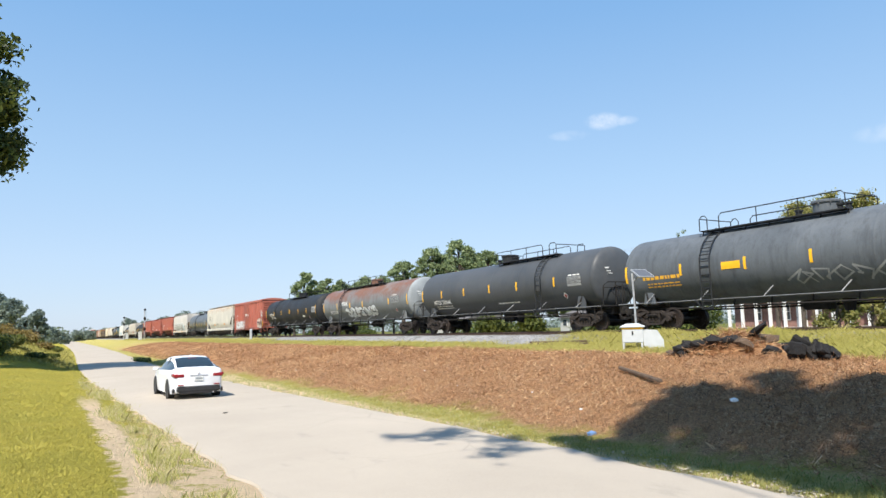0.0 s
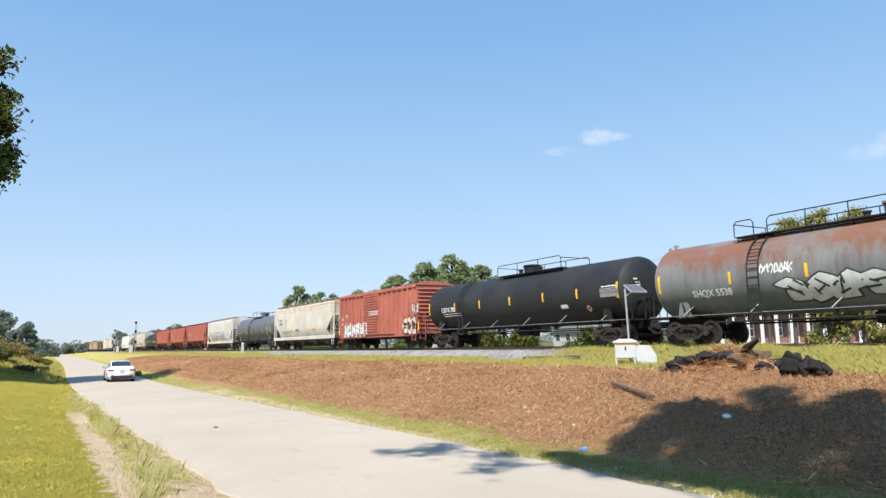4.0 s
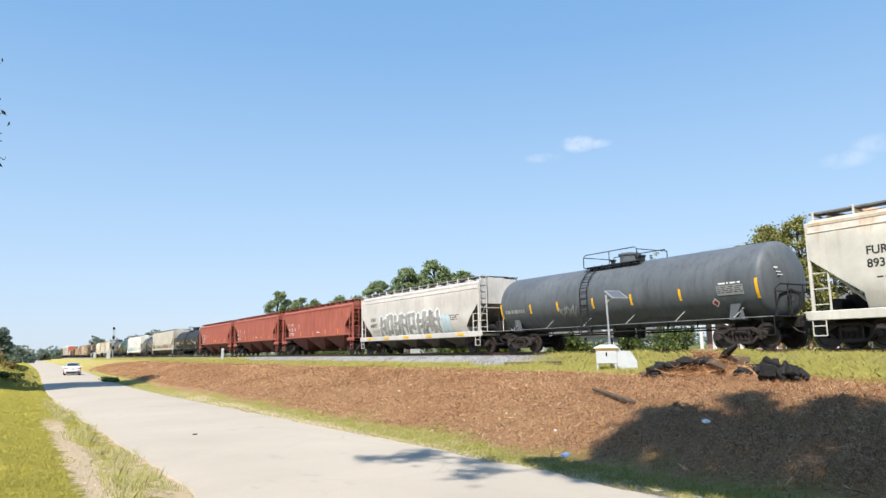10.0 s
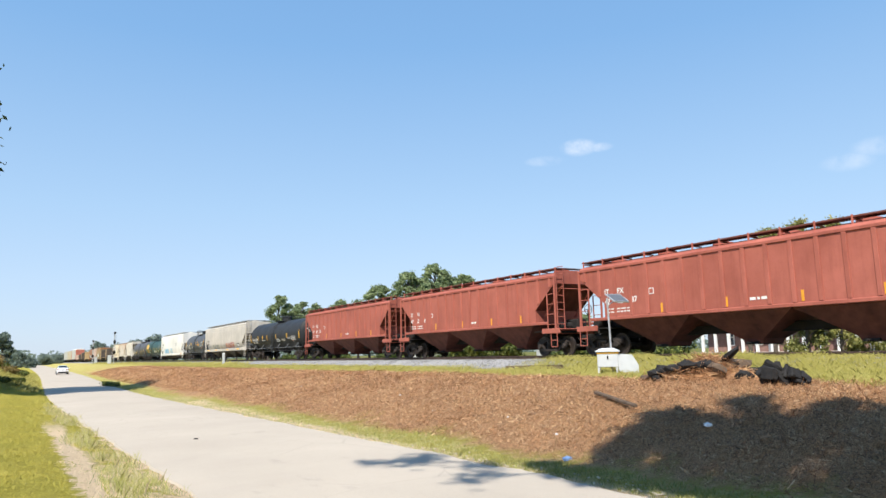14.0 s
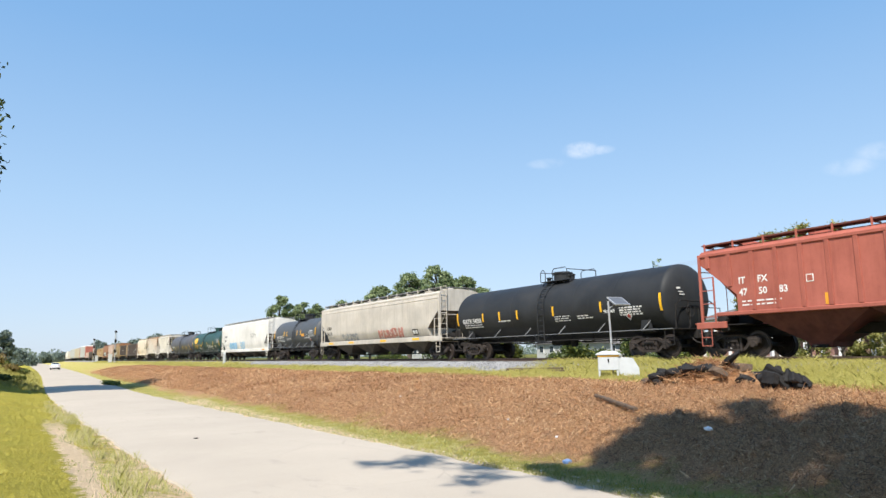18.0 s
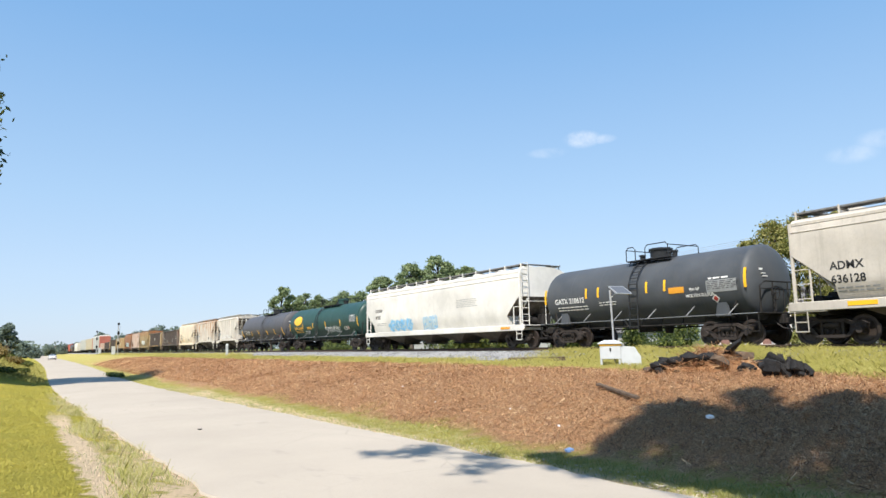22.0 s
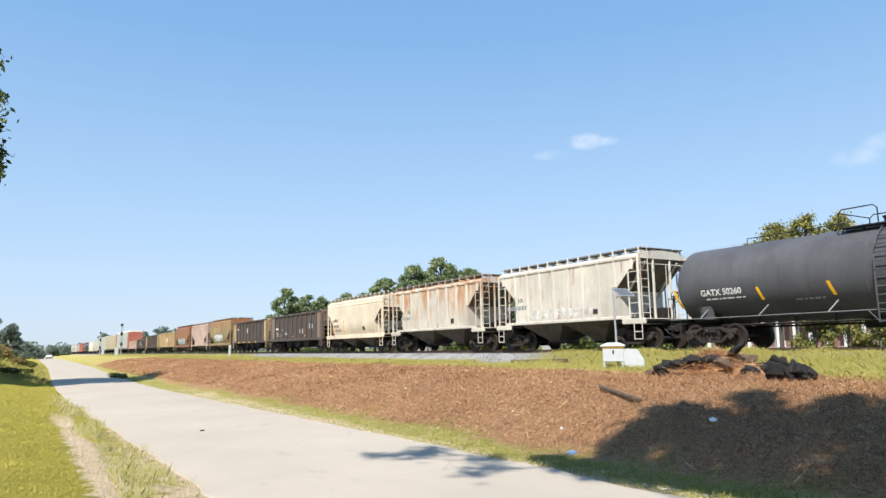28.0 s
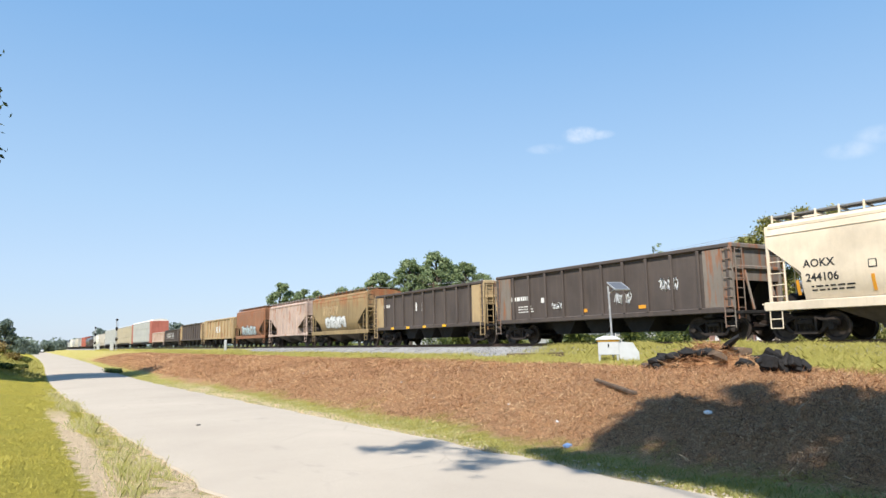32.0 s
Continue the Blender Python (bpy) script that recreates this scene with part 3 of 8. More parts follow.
def side_frame_mesh():
    m = M()
    out = [(-1.12, 0.52), (-1.12, 0.68), (-0.95, 0.75), (-0.62, 0.72), (-0.42, 0.82), (0.42, 0.82), (0.62, 0.72), (0.95, 0.75), (1.12, 0.68), (1.12, 0.52), (0.9, 0.5), (0.7, 0.52), (0.4, 0.22), (-0.4, 0.22), (-0.7, 0.52), (-0.9, 0.5)]
    m.prism([(-0.42, 0.72), (0.42, 0.72), (0.42, 0.82), (-0.42, 0.82)], -0.09, 0.09)
    m.prism([(-0.40, 0.22), (0.40, 0.22), (0.46, 0.32), (-0.46, 0.32)], -0.11, 0.11)
    for s in (-1, 1):
        a = [(s * 0.42, 0.82), (s * 0.40, 0.72), (s * 0.66, 0.60), (s * 0.78, 0.52), (s * 1.08, 0.50), (s * 1.12, 0.66), (s * 0.95, 0.75), (s * 0.64, 0.73)]
        m.prism(a if s < 0 else a[::-1], -0.08, 0.08)
        a = [(s * 0.40, 0.22), (s * 0.46, 0.32), (s * 0.70, 0.60), (s * 0.80, 0.52), (s * 0.55, 0.27)]
        m.prism(a[::-1] if s < 0 else a, -0.085, 0.085)
        a = [(s * 0.30, 0.32), (s * 0.38, 0.32), (s * 0.38, 0.72), (s * 0.30, 0.72)]
        m.prism(a if s > 0 else a[::-1], -0.07, 0.07)
        m.lathe([(-0.17, 0.06), (-0.17, 0.105), (-0.12, 0.125), (0.0, 0.125)], "x", (0, s * 0.89, 0.46), 12)
        m.box((0, s * 0.89, 0.6), (0.2, 0.3, 0.16), 0.03)
    for k in range(3):
        y = -0.19 + k * 0.19
        pts = [(-0.02 + 0.075 * math.cos(a * 1.05), y + 0.075 * math.sin(a * 1.05), 0.33 + 0.21 * a / 24) for a in range(25)]
        m.tube(pts, 0.02, 5)
    m.box((0, 0, 0.62), (0.26, 0.52, 0.14), 0.02)
    return m.data("side_frame", RUSTSTEEL, True)


def bolster_mesh():
    m = M().box((0, 0, 0.62), (2.1, 0.42, 0.26), 0.04)
    m.lathe([(0.74, 0.2), (0.86, 0.2)], "z", n=14)
    for y in (-0.89, 0.89):
        m.tube([(-0.8, y, 0.46), (0.8, y, 0.46)], 0.075, 8)
    m.box((0, -0.45, 0.45), (1.5, 0.12, 0.12), 0.02).box((0, 0.45, 0.45), (1.5, 0.12, 0.12), 0.02)
    return m.data("truck", STEEL, True)


def coupler_mesh():
    m = M().box((0, -0.25, 0), (0.16, 0.7, 0.2), 0.03)
    m.prism([(0.05, -0.14), (0.34, -0.14), (0.34, 0.14), (0.05, 0.14)], -0.17, 0.16)
    m.box((-0.12, 0.36, 0), (0.1, 0.16, 0.26), 0.03).box((0.13, 0.32, 0), (0.1, 0.1, 0.26), 0.03)
    m.tube([(0.25, -0.45, 0.0), (0.28, -0.1, -0.25), (0.2, 0.25, -0.32), (0.1, 0.42, -0.2)], 0.028, 6)
    return m.data("coupler", STEEL, True)


WHEEL_ME, FRAME_ME, BOLSTER_ME, COUPLER_ME = wheel_mesh(), side_frame_mesh(), bolster_mesh(), coupler_mesh()
WHEELS = []


def truck(car, y):
    t = part("truck", BOLSTER_ME, None, car, "grimy cast steel truck")
    t.matrix_basis = pose(0, y, 0)
    for s in (-1, 1):
        f = part("side_frame", FRAME_ME, None, t)
        f.matrix_basis = pose(s * 1.0, 0, 0) if s < 0 else pose(s * 1.0, 0, 0, 0, 0, 180)
        for dy in (-0.89, 0.89):
            w = part("wheel", WHEEL_ME, None, t)
            w.matrix_parent_inverse = pose(s * 0.755, dy, 0.46) if s > 0 else pose(s * 0.755, dy, 0.46, 0, 0, 180)
            WHEELS.append((w, s))


def running_gear(car, L, inset):
    truck(car, -L / 2 + inset)
    truck(car, L / 2 - inset)
    for s in (-1, 1):
        c = part("coupler", COUPLER_ME, None, car)
        c.matrix_basis = pose(0, s * (L / 2 - 0.35), 0.86, 0, 0, 0 if s > 0 else 180)


def ladder(name, car, x, y, z0, z1, wide, mat, along="y", lean=0.0, step=0.34, r=0.018):
    """Two rails and rungs, standing on a side (along y) or an end (along x)."""
    m = M()
    d = Vector((0, 1, 0)) if along == "y" else Vector((1, 0, 0))
    off = Vector((-1, 0, 0)) if along == "y" else Vector((0, 1, 0))
    p = lambda u, z: Vector((x, y, z)) + d * (u * wide / 2) + off * (lean * (z - z0))
    for u in (-1, 1):
        m.tube([p(u, z0), p(u, z1)], r * 1.3, 6)
    n = max(1, int((z1 - z0) / step))
    for k in range(n + 1):
        z = z0 + 0.06 + k * (z1 - z0 - 0.12) / n
        m.tube([p(-1, z), p(1, z)], r, 5)
    return part(name, m, mat, car)


def cut_band(poly, level, keep):
    """The part of a polygon of (y, z) above (keep 1) or below (keep -1) a level."""
    out = []
    for (y0, z0), (y1, z1) in zip(poly, [*poly[1:], poly[0]]):
        d0, d1 = (z0 - level) * keep, (z1 - level) * keep
        if d0 >= 0:
            out.append((y0, z0))
        if d0 * d1 < 0:
            out.append((y0 + (y1 - y0) * d0 / (d0 - d1), level))
    return out


def surface_patch(m, poly, side):
    """A flat polygon of (y, z), laid on the side whose half width at height z is side(z)."""
    low, high = min(p[1] for p in poly), max(p[1] for p in poly)
    bent = abs(side(low) - side((low + high) / 2)) + abs(side(high) - side((low + high) / 2)) > 0.004
    rows = max(1, math.ceil((high - low) / 0.14)) if bent else 1
    for k in range(rows):
        a, b = low + (high - low) * k / rows, low + (high - low) * (k + 1) / rows
        piece = poly if rows == 1 else cut_band(cut_band(poly, a, 1), b, -1)
        if len(piece) > 2:
            n = len(m.v)
            m.v += [(-(side(z) + 0.006), y, z) for y, z in piece]
            m.f.append(tuple(range(n, n + len(piece))))


def patch_grid(y0, y1, z0, z1, side, rows=4, thick=0.008):
    """A thin plate on the side, bent with it."""
    m = M()
    for k in range(rows + 1):
        z = z0 + (z1 - z0) * k / rows
        m.v += [(-(side(z) + thick), y0, z), (-(side(z) + thick), y1, z), (-(side(z) - 0.01), y0, z), (-(side(z) - 0.01), y1, z)]
    for k in range(rows):
        a, b = 4 * k, 4 * k + 4
        m.f += [(a, b, b + 1, a + 1), (a, a + 2, b + 2, b), (a + 1, b + 1, b + 3, a + 3)]
    m.f += [(0, 1, 3, 2), (4 * rows, 4 * rows + 2, 4 * rows + 3, 4 * rows + 1)]
    return m


TEXT_CACHE = {}


def text_mesh(body):
    if body not in TEXT_CACHE:
        cu = bpy.data.curves.new("lettering", "FONT")
        cu.body, cu.size, cu.resolution_u, cu.offset = body, 1.0, 3, 0.022
        ob = new("lettering", cu)
        deps = bpy.context.evaluated_depsgraph_get()
        me = bpy.data.meshes.new_from_object(ob.evaluated_get(deps))
        TEXT_CACHE[body] = ([tuple(v.co) for v in me.vertices], [tuple(p.vertices) for p in me.polygons])
        bpy.data.objects.remove(ob)
        bpy.data.curves.remove(cu)
        bpy.data.meshes.remove(me)
    return TEXT_CACHE[body]


def lettering(car, body, y, z, size, mat, side, stretch=1.0, label=""):
    """Writing on the near side: it starts at y and runs towards -y."""
    vs, fs = text_mesh(body)
    m = M()
    m.add([(-(side(z + v[1] * size) + 0.007), y - v[0] * size * stretch, z + v[1] * size) for v in vs], fs)
    part("lettering", m, mat, car, label or "stencilled lettering")


def small_print(car, y, z, wide, lines, mat, side, seed=0, h=0.05, gap=0.11):
    """Rows of short bars for print too small to read."""
    rng = random.Random(seed)
    m = M()
    for k in range(lines):
        u = y
        while u > y - wide:
            w = rng.uniform(0.08, 0.3)
            zz = z - k * gap
            surface_patch(m, [(u, zz), (u, zz + h), (u - w, zz + h), (u - w, zz)], side)
            u -= w + 0.06
    tagged(part("stencil_print", m, mat, car), kind="stuff")


def graffiti(car, y, z, wide, tall, fill, edge, side, seed, count=6, style="block", margin=0.05):
    """Sprayed lettering that cannot be read, as strokes and blocks without letters."""
    rng = random.Random(seed)
    rim, body, ink = M(), M(), M()
    step = wide / count
    up = lambda d: (lambda q: side(q) + d)
    if style == "script":
        pts = []
        for k in range(count * 7):
            u = k / (count * 7 - 1)
            pts.append((y - wide * u + 0.3 * step * math.sin(k * 2.3 + seed), z + tall * (0.5 + 0.42 * math.sin(k * 1.7 + rng.uniform(-0.6, 0.6)))))
        for a, b in zip(pts, pts[1:]):
            if rng.random() < 0.14:
                continue
            d = Vector((b[0] - a[0], b[1] - a[1]))
            n = Vector((-d.y, d.x)).normalized() * (0.018 + 0.03 * tall * rng.random())
            e = d.normalized() * 0.02
            surface_patch(body, [(a[0] - n.x - e.x, a[1] - n.y - e.y), (b[0] - n.x + e.x, b[1] - n.y + e.y), (b[0] + n.x + e.x, b[1] + n.y + e.y), (a[0] + n.x - e.x, a[1] + n.y - e.y)][::-1], side)
    else:
        for k in range(count):
            yc, lean = y - step * (k + 0.5), rng.uniform(-0.25, 0.25)
            if style == "block":
                # stems and bars with pointed ends, each on a wider ground of the edge colour
                h, zb = tall * rng.uniform(0.82, 1.0), z + rng.uniform(0, 0.06) * tall
                half = step * 0.3
                tops = [zb + h * rng.uniform(0.8, 1.0) for _ in range(2)]
                strokes = [((yc + half, zb), (yc + half + lean * step, tops[0]), step * rng.uniform(0.15, 0.22), step * rng.uniform(0.11, 0.2)),
                           ((yc - half, zb + h * rng.uniform(0, 0.2)), (yc - half + lean * step * rng.uniform(0.4, 1.4), tops[1]), step * rng.uniform(0.12, 0.2), step * rng.uniform(0.13, 0.22))]
                for j in range(2):
                    u, v = rng.uniform(0.1, 0.5) + 0.42 * j, rng.uniform(-0.16, 0.16)
                    strokes.append(((yc + half * 1.25, zb + h * (u - v)), (yc - half * 1.25, zb + h * (u + v)), h * rng.uniform(0.07, 0.13), h * rng.uniform(0.06, 0.12)))
                for j, (p, q, w0, w1) in enumerate(strokes):
                    p, q = Vector(p), Vector(q)
                    d = (q - p).normalized()
                    nn = Vector((-d.y, d.x))
                    for m, grow, lift in ((rim, margin, 0.0006 * (j + 4 * (k % 2))), (body, 0.0, 0.006 + 0.0006 * (j + 4 * (k % 2)))):
                        tip = q + d * (grow + w1 * rng.uniform(0.1, 0.7))
                        poly = [p - d * grow - nn * (w0 + grow), q - nn * (w1 + grow), tip, q + nn * (w1 + grow), p - d * grow + nn * (w0 + grow)]
                        surface_patch(m, [(o.x, o.y) for o in poly][::-1], up(lift))
                for j in range(3):
                    cy, cz, ln, an = yc + rng.uniform(-0.4, 0.4) * step, zb + h * rng.uniform(0.15, 0.85), step * rng.uniform(0.1, 0.26), rng.uniform(0, 3.1)
                    d, nn = Vector((math.cos(an), math.sin(an))) * ln, Vector((-math.sin(an), math.cos(an))) * 0.018
                    surface_patch(ink, [(cy + d.x + nn.x, cz + d.y + nn.y), (cy - d.x + nn.x, cz - d.y + nn.y), (cy - d.x - nn.x, cz - d.y - nn.y), (cy + d.x - nn.x, cz + d.y - nn.y)][::-1], up(0.0125))
            else:
                for j in range(3):
                    cy, cz = yc + rng.uniform(-0.22, 0.22) * step, z + tall * (0.28 + 0.22 * j)
                    a, b, tilt = step * rng.uniform(0.38, 0.55), tall * rng.uniform(0.17, 0.27), rng.uniform(-0.5, 0.5)
                    pts = []
                    for q in range(12):
                        an = -2 * math.pi * q / 12
                        rr = 1 + 0.16 * math.sin(q * 2.1 + seed + j)
                        u, v = a * rr * math.cos(an), b * rr * math.sin(an)
                        pts.append((u - v * tilt, v + u * tilt * 0.4))
                    surface_patch(rim, [(cy - p[0] * 1.2, cz + p[1] * 1.26) for p in pts], side)
                    surface_patch(body, [(cy - p[0], cz + p[1]) for p in pts], up(0.004))
                for j in range(3):
                    cy, cz, ln, an = yc + rng.uniform(-0.3, 0.3) * step, z + tall * rng.uniform(0.25, 0.75), step * rng.uniform(0.15, 0.32), rng.uniform(0, 3.1)
                    d, n = Vector((math.cos(an), math.sin(an))) * ln, Vector((-math.sin(an), math.cos(an))) * 0.035
                    surface_patch(ink, [(cy + d.x + n.x, cz + d.y + n.y), (cy - d.x + n.x, cz - d.y + n.y), (cy - d.x - n.x, cz - d.y - n.y), (cy + d.x - n.x, cz + d.y - n.y)][::-1], up(0.008))
    if rim.f:
        tagged(part("graffiti_ground", rim, edge, car, "sprayed graffiti ground"), kind="stuff")
    if ink.f:
        tagged(part("graffiti_outline", ink, edge, car, "sprayed graffiti outline"), kind="stuff")
    tagged(part("graffiti", body, fill, car, "sprayed graffiti strokes"), kind="stuff")


def tank_side(r, zc):
    return lambda z: math.sqrt(max(0.01, r * r - (z - zc) ** 2))


def tank_car(L, mat, label, r=1.49, zc=2.62, rail=(3.0, -3.0), ladder_y=0.0, dome_y=0.3, stripes=(), stripe_dz=-0.05, dome=0.0, stripe_tilt=0.0, rear_stripe=True, head_mat=None, head=0.5, placard_z=1.76, ladder_mat=None, low_rail=()):
    """A tank wagon, with its middle at the origin on top of the rail."""
    car = thing("tank_car", label, "tank car", "freight train")
    h = L / 2 - 0.72
    side = tank_side(r, zc)
    prof = [(-h + head, r)]
    for y in [h * u for u in (-0.62, -0.3, 0.0, 0.3, 0.62)]:
        prof += [(y - 0.09, r), (y - 0.03, r), (y - 0.012, r + 0.004), (y + 0.012, r + 0.004), (y + 0.03, r), (y + 0.09, r)]
    prof.append((h - head, r))
    part("tank", M().lathe(prof, "y", (0, 0, zc), 48), mat, car, smooth=True)
    for s in (-1, 1):
        cap = [(s * (h - head + head * math.sin(math.pi / 2 * k / 10)), max(0.02, r * math.cos(math.pi / 2 * k / 10))) for k in range(11)]
        part("tank_head", M().lathe([(s * (h - head - 0.02), r - 0.003)] + cap, "y", (0, 0, zc), 48), head_mat or mat, car, smooth=True)
    # stub sills, saddles, end platforms
    m = M()
    for s in (-1, 1):
        m.box((0, s * (L / 2 - 1.75), 0.93), (0.42, 2.6, 0.36), 0.03)
        m.box((0, s * (L / 2 - 2.2), 1.12), (2.3, 0.5, 0.18), 0.03)
    m.box((0.2, 0.4, 0.85), (0.5, 1.0, 0.45), 0.06)
    m.tube([(0.45, -h * 0.8, 0.9), (0.45, h * 0.8, 0.9)], 0.03)
    m.lathe([(0.55, 0.06), (0.55, 0.16), (0.8, 0.2), (1.2, 0.24)], "z", (0, -0.8, 0), 12)
    part("underframe", m, UNDER, car)
    for x, z in ((-0.8, 0.86), (0.7, 0.8)):
        bp = M().tube([(x, -h * 0.76, z), (x, h * 0.76, z)], 0.04, 6)
        for k in range(9):
            y = -h * 0.74 + 1.48 * h * k / 8
            bp.tube([(x, y, z), (x * 0.9, y, zc - math.sqrt(r * r - x * x * 0.81) + 0.03)], 0.028, 5)
        part("brake_pipe", bp, UNDER, car, "sooty brake pipe on hangers")
    for s in (-1, 1):
        for sx in (-1, 1):
            sd = M()
            sd.prism([(s * (L / 2 - 2.2) - 0.3, 1.1), (s * (L / 2 - 2.2) + 0.3, 1.1), (s * (L / 2 - 2.2) + 0.14, 1.95), (s * (L / 2 - 2.2) - 0.14, 1.95)], sx * 1.18 - 0.05, sx * 1.18 + 0.05)
            part("saddle", sd, mat, car)
        pf = M().box((0, s * (L / 2 - 0.75), 1.14), (2.7, 0.5, 0.05), 0.01)
        pf.tube([(-1.35, s * (L / 2 - 0.5), 1.15), (-1.35, s * (L / 2 - 0.5), 2.0), (1.35, s * (L / 2 - 0.5), 2.0), (1.35, s * (L / 2 - 0.5), 1.15)], 0.02)
        pf.tube([(0, s * (L / 2 - 0.5), 1.15), (0, s * (L / 2 - 0.5), 2.0)], 0.018)
        part("end_platform", pf, UNDER, car)
        for sx in (-1, 1):
            st = M()
            for dy in (-0.25, 0.2):
                st.tube([(sx * 1.42, s * (L / 2 - 0.85) + dy, 1.15), (sx * 1.42, s * (L / 2 - 0.85) + dy, 0.5)], 0.018, 5)
            for z in (0.5, 0.82):
                st.tube([(sx * 1.42, s * (L / 2 - 0.85) - 0.25, z), (sx * 1.42, s * (L / 2 - 0.85) + 0.2, z)], 0.018, 5)
            part("step_iron", st, UNDER, car)
    ring = [(-0.55 + 0.24 * math.cos(k * 0.3927), -L / 2 + 0.45, 1.85 + 0.24 * math.sin(k * 0.3927)) for k in range(17)]
    bw = M().tube(ring, 0.018, 5).tube([(-0.55, -L / 2 + 0.48, 1.2), (-0.55, -L / 2 + 0.48, 1.85)], 0.025)
    for k in range(0, 16, 4):
        bw.tube([(-0.55, -L / 2 + 0.45, 1.85), ring[k]], 0.014, 4)
    part("brake_wheel", bw, UNDER, car)
    # rail along the flank
    for sx in (-1, 1):
        hr = M()
        x = sx * 1.46
        hr.tube([(x, -L / 2 + 0.6, 1.14), (x, L / 2 - 0.6, 1.14)], 0.022, 6)
        n = 6
        for k in range(n):
            y = -h * 0.82 + 1.64 * h * k / (n - 1)
            hr.tube([(x, y, 1.14), (sx * side(1.52) - sx * 0.02, y - 0.22, 1.54)], 0.028, 5)
        part("side_handrail", hr, plain_grey(), car)
    # ladders and top platform
    yl = ladder_y
    for sx in (-1, 1):
        m = M()
        for dy in (-0.23, 0.23):
            pts = [(sx * 1.56, yl + dy, 0.75)] + [(sx * (side(z) + 0.13), yl + dy, z) for z in (zc - 0.25, zc + 0.3, zc + 0.7, zc + 1.0, zc + 1.25, zc + r - 0.08)] + [(sx * 0.5, yl + dy, zc + r + 0.05)]
            m.tube(pts, 0.026, 6)
        for k in range(13):
            z = 0.8 + k * 0.26
            x = 1.56 if z < zc - 0.3 else side(min(z, zc + r - 0.05)) + 0.13
            if z < zc + r - 0.1:
                m.tube([(sx * x, yl - 0.23, z), (sx * x, yl + 0.23, z)], 0.02, 5)
        m.tube([(sx * 1.56, yl - 0.55, 1.14), (sx * 1.56, yl - 0.23, 0.78), (sx * 1.56, yl + 0.23, 0.78), (sx * 1.56, yl + 0.55, 1.14)], 0.02, 5)
        part("ladder", m, ladder_mat or BLACK, car)
    top = zc + r
    half, ym = (rail[0] - rail[1]) / 2, (rail[0] + rail[1]) / 2
    pm = M()
    for sx in (-1, 1):
        pm.box((sx * 0.72, ym, top - 0.06), (0.42, 2 * half, 0.05), 0.01)
        for k in range(7):
            y = ym - half + 2 * half * k / 6
            pm.tube([(sx * 0.72, y, top - 0.07), (sx * 0.8, y, zc + math.sqrt(r * r - 0.64) - 0.02)], 0.022, 5)
    part("walkway", pm, BLACK, car, "dark grating walkway")
    z1 = top + 0.54
    y0, y1 = rail[1], rail[0]
    cuts = [(y0, yl - 0.28), (yl + 0.28, y1)] if y0 + 0.6 < yl < y1 - 0.6 else [(y0, y1)]
    for sx in (-1, 1):
        for a, b in cuts:
            x, e = sx * 0.95, 0.12
            rl = M().tube([(x, a, top - 0.05), (x, a, z1 - e), (x, a + e, z1), (x, b - e, z1), (x, b, z1 - e), (x, b, top - 0.05)], 0.022, 6)
            n = max(1, round((b - a) / 1.6))
            for k in range(1, n):
                y = a + (b - a) * k / n
                rl.tube([(x, y, top - 0.05), (x, y, z1)], 0.02, 5)
            part("top_railing", rl, BLACK, car)
    for a, b in low_rail:
        lr = M().tube([(-0.5, a, top + 0.16), (-0.5, b, top + 0.16)], 0.016, 5)
        n = max(2, round(abs(b - a) / 0.9))
        for k in range(n + 1):
            y = a + (b - a) * k / n
            lr.tube([(-0.5, y, top - 0.12), (-0.5, y, top + 0.16)], 0.014, 5)
        part("low_railing", lr, BLACK, car)
    for y in (y0, y1):
        part("end_railing", M().tube([(-0.95, y, z1 - 0.1), (0.95, y, z1 - 0.1)], 0.02, 5), BLACK, car)
    dm = M().lathe([(top - 0.15, 0.45), (top + 0.34, 0.45), (top + 0.36, 0.5), (top + 0.42, 0.5), (top + 0.46, 0.42), (top + 0.48, 0.1)], "z", (0, dome_y, 0), 20)
    for a in range(8):
        dm.tube([(0.48 * math.cos(a * 0.785), dome_y + 0.48 * math.sin(a * 0.785), top + 0.3), (0.48 * math.cos(a * 0.785), dome_y + 0.48 * math.sin(a * 0.785), top + 0.46)], 0.025, 5)
    part("manway_dome", dm, mat if dome else BLACK, car, smooth=True)
    for dy in (-0.75, -0.45, 1.05):
        vm = M().lathe([(top - 0.1, 0.11), (top + 0.2, 0.11), (top + 0.22, 0.15), (top + 0.28, 0.15), (top + 0.3, 0.04)], "z", (0, dome_y + dy, 0), 12)
        part("valve", vm, BLACK, car, smooth=True)
    # reflective stripes
    ends = (h * 0.945, -h * 0.945)
    for y in (*(ends if rear_stripe else ends[:1]), *stripes):
        tall = 0.36 if y in ends else 0.23
        zz = zc + stripe_dz - tall
        st = patch_grid(y - 0.055, y + 0.055, zz, zz + 2 * tall, side, 4)
        if stripe_tilt:
            st.v = [(a, b - (c - zz) * stripe_tilt, c) for a, b, c in st.v]
        part("reflector_stripe", st, YELLOW, car)
    for s in (-1, 1):
        ye = s * (L / 2 - 0.62)
        part("end_grab_rail", M().tube([(-1.25, ye, 1.15), (-1.2, ye, 2.1), (-0.9, ye, 2.28), (0.9, ye, 2.28), (1.2, ye, 2.1), (1.25, ye, 1.15)], 0.028, 6).tube([(-0.45, ye, 1.15), (-0.45, ye, 2.28)], 0.024, 5).tube([(0.45, ye, 1.15), (0.45, ye, 2.28)], 0.024, 5), UNDER, car)
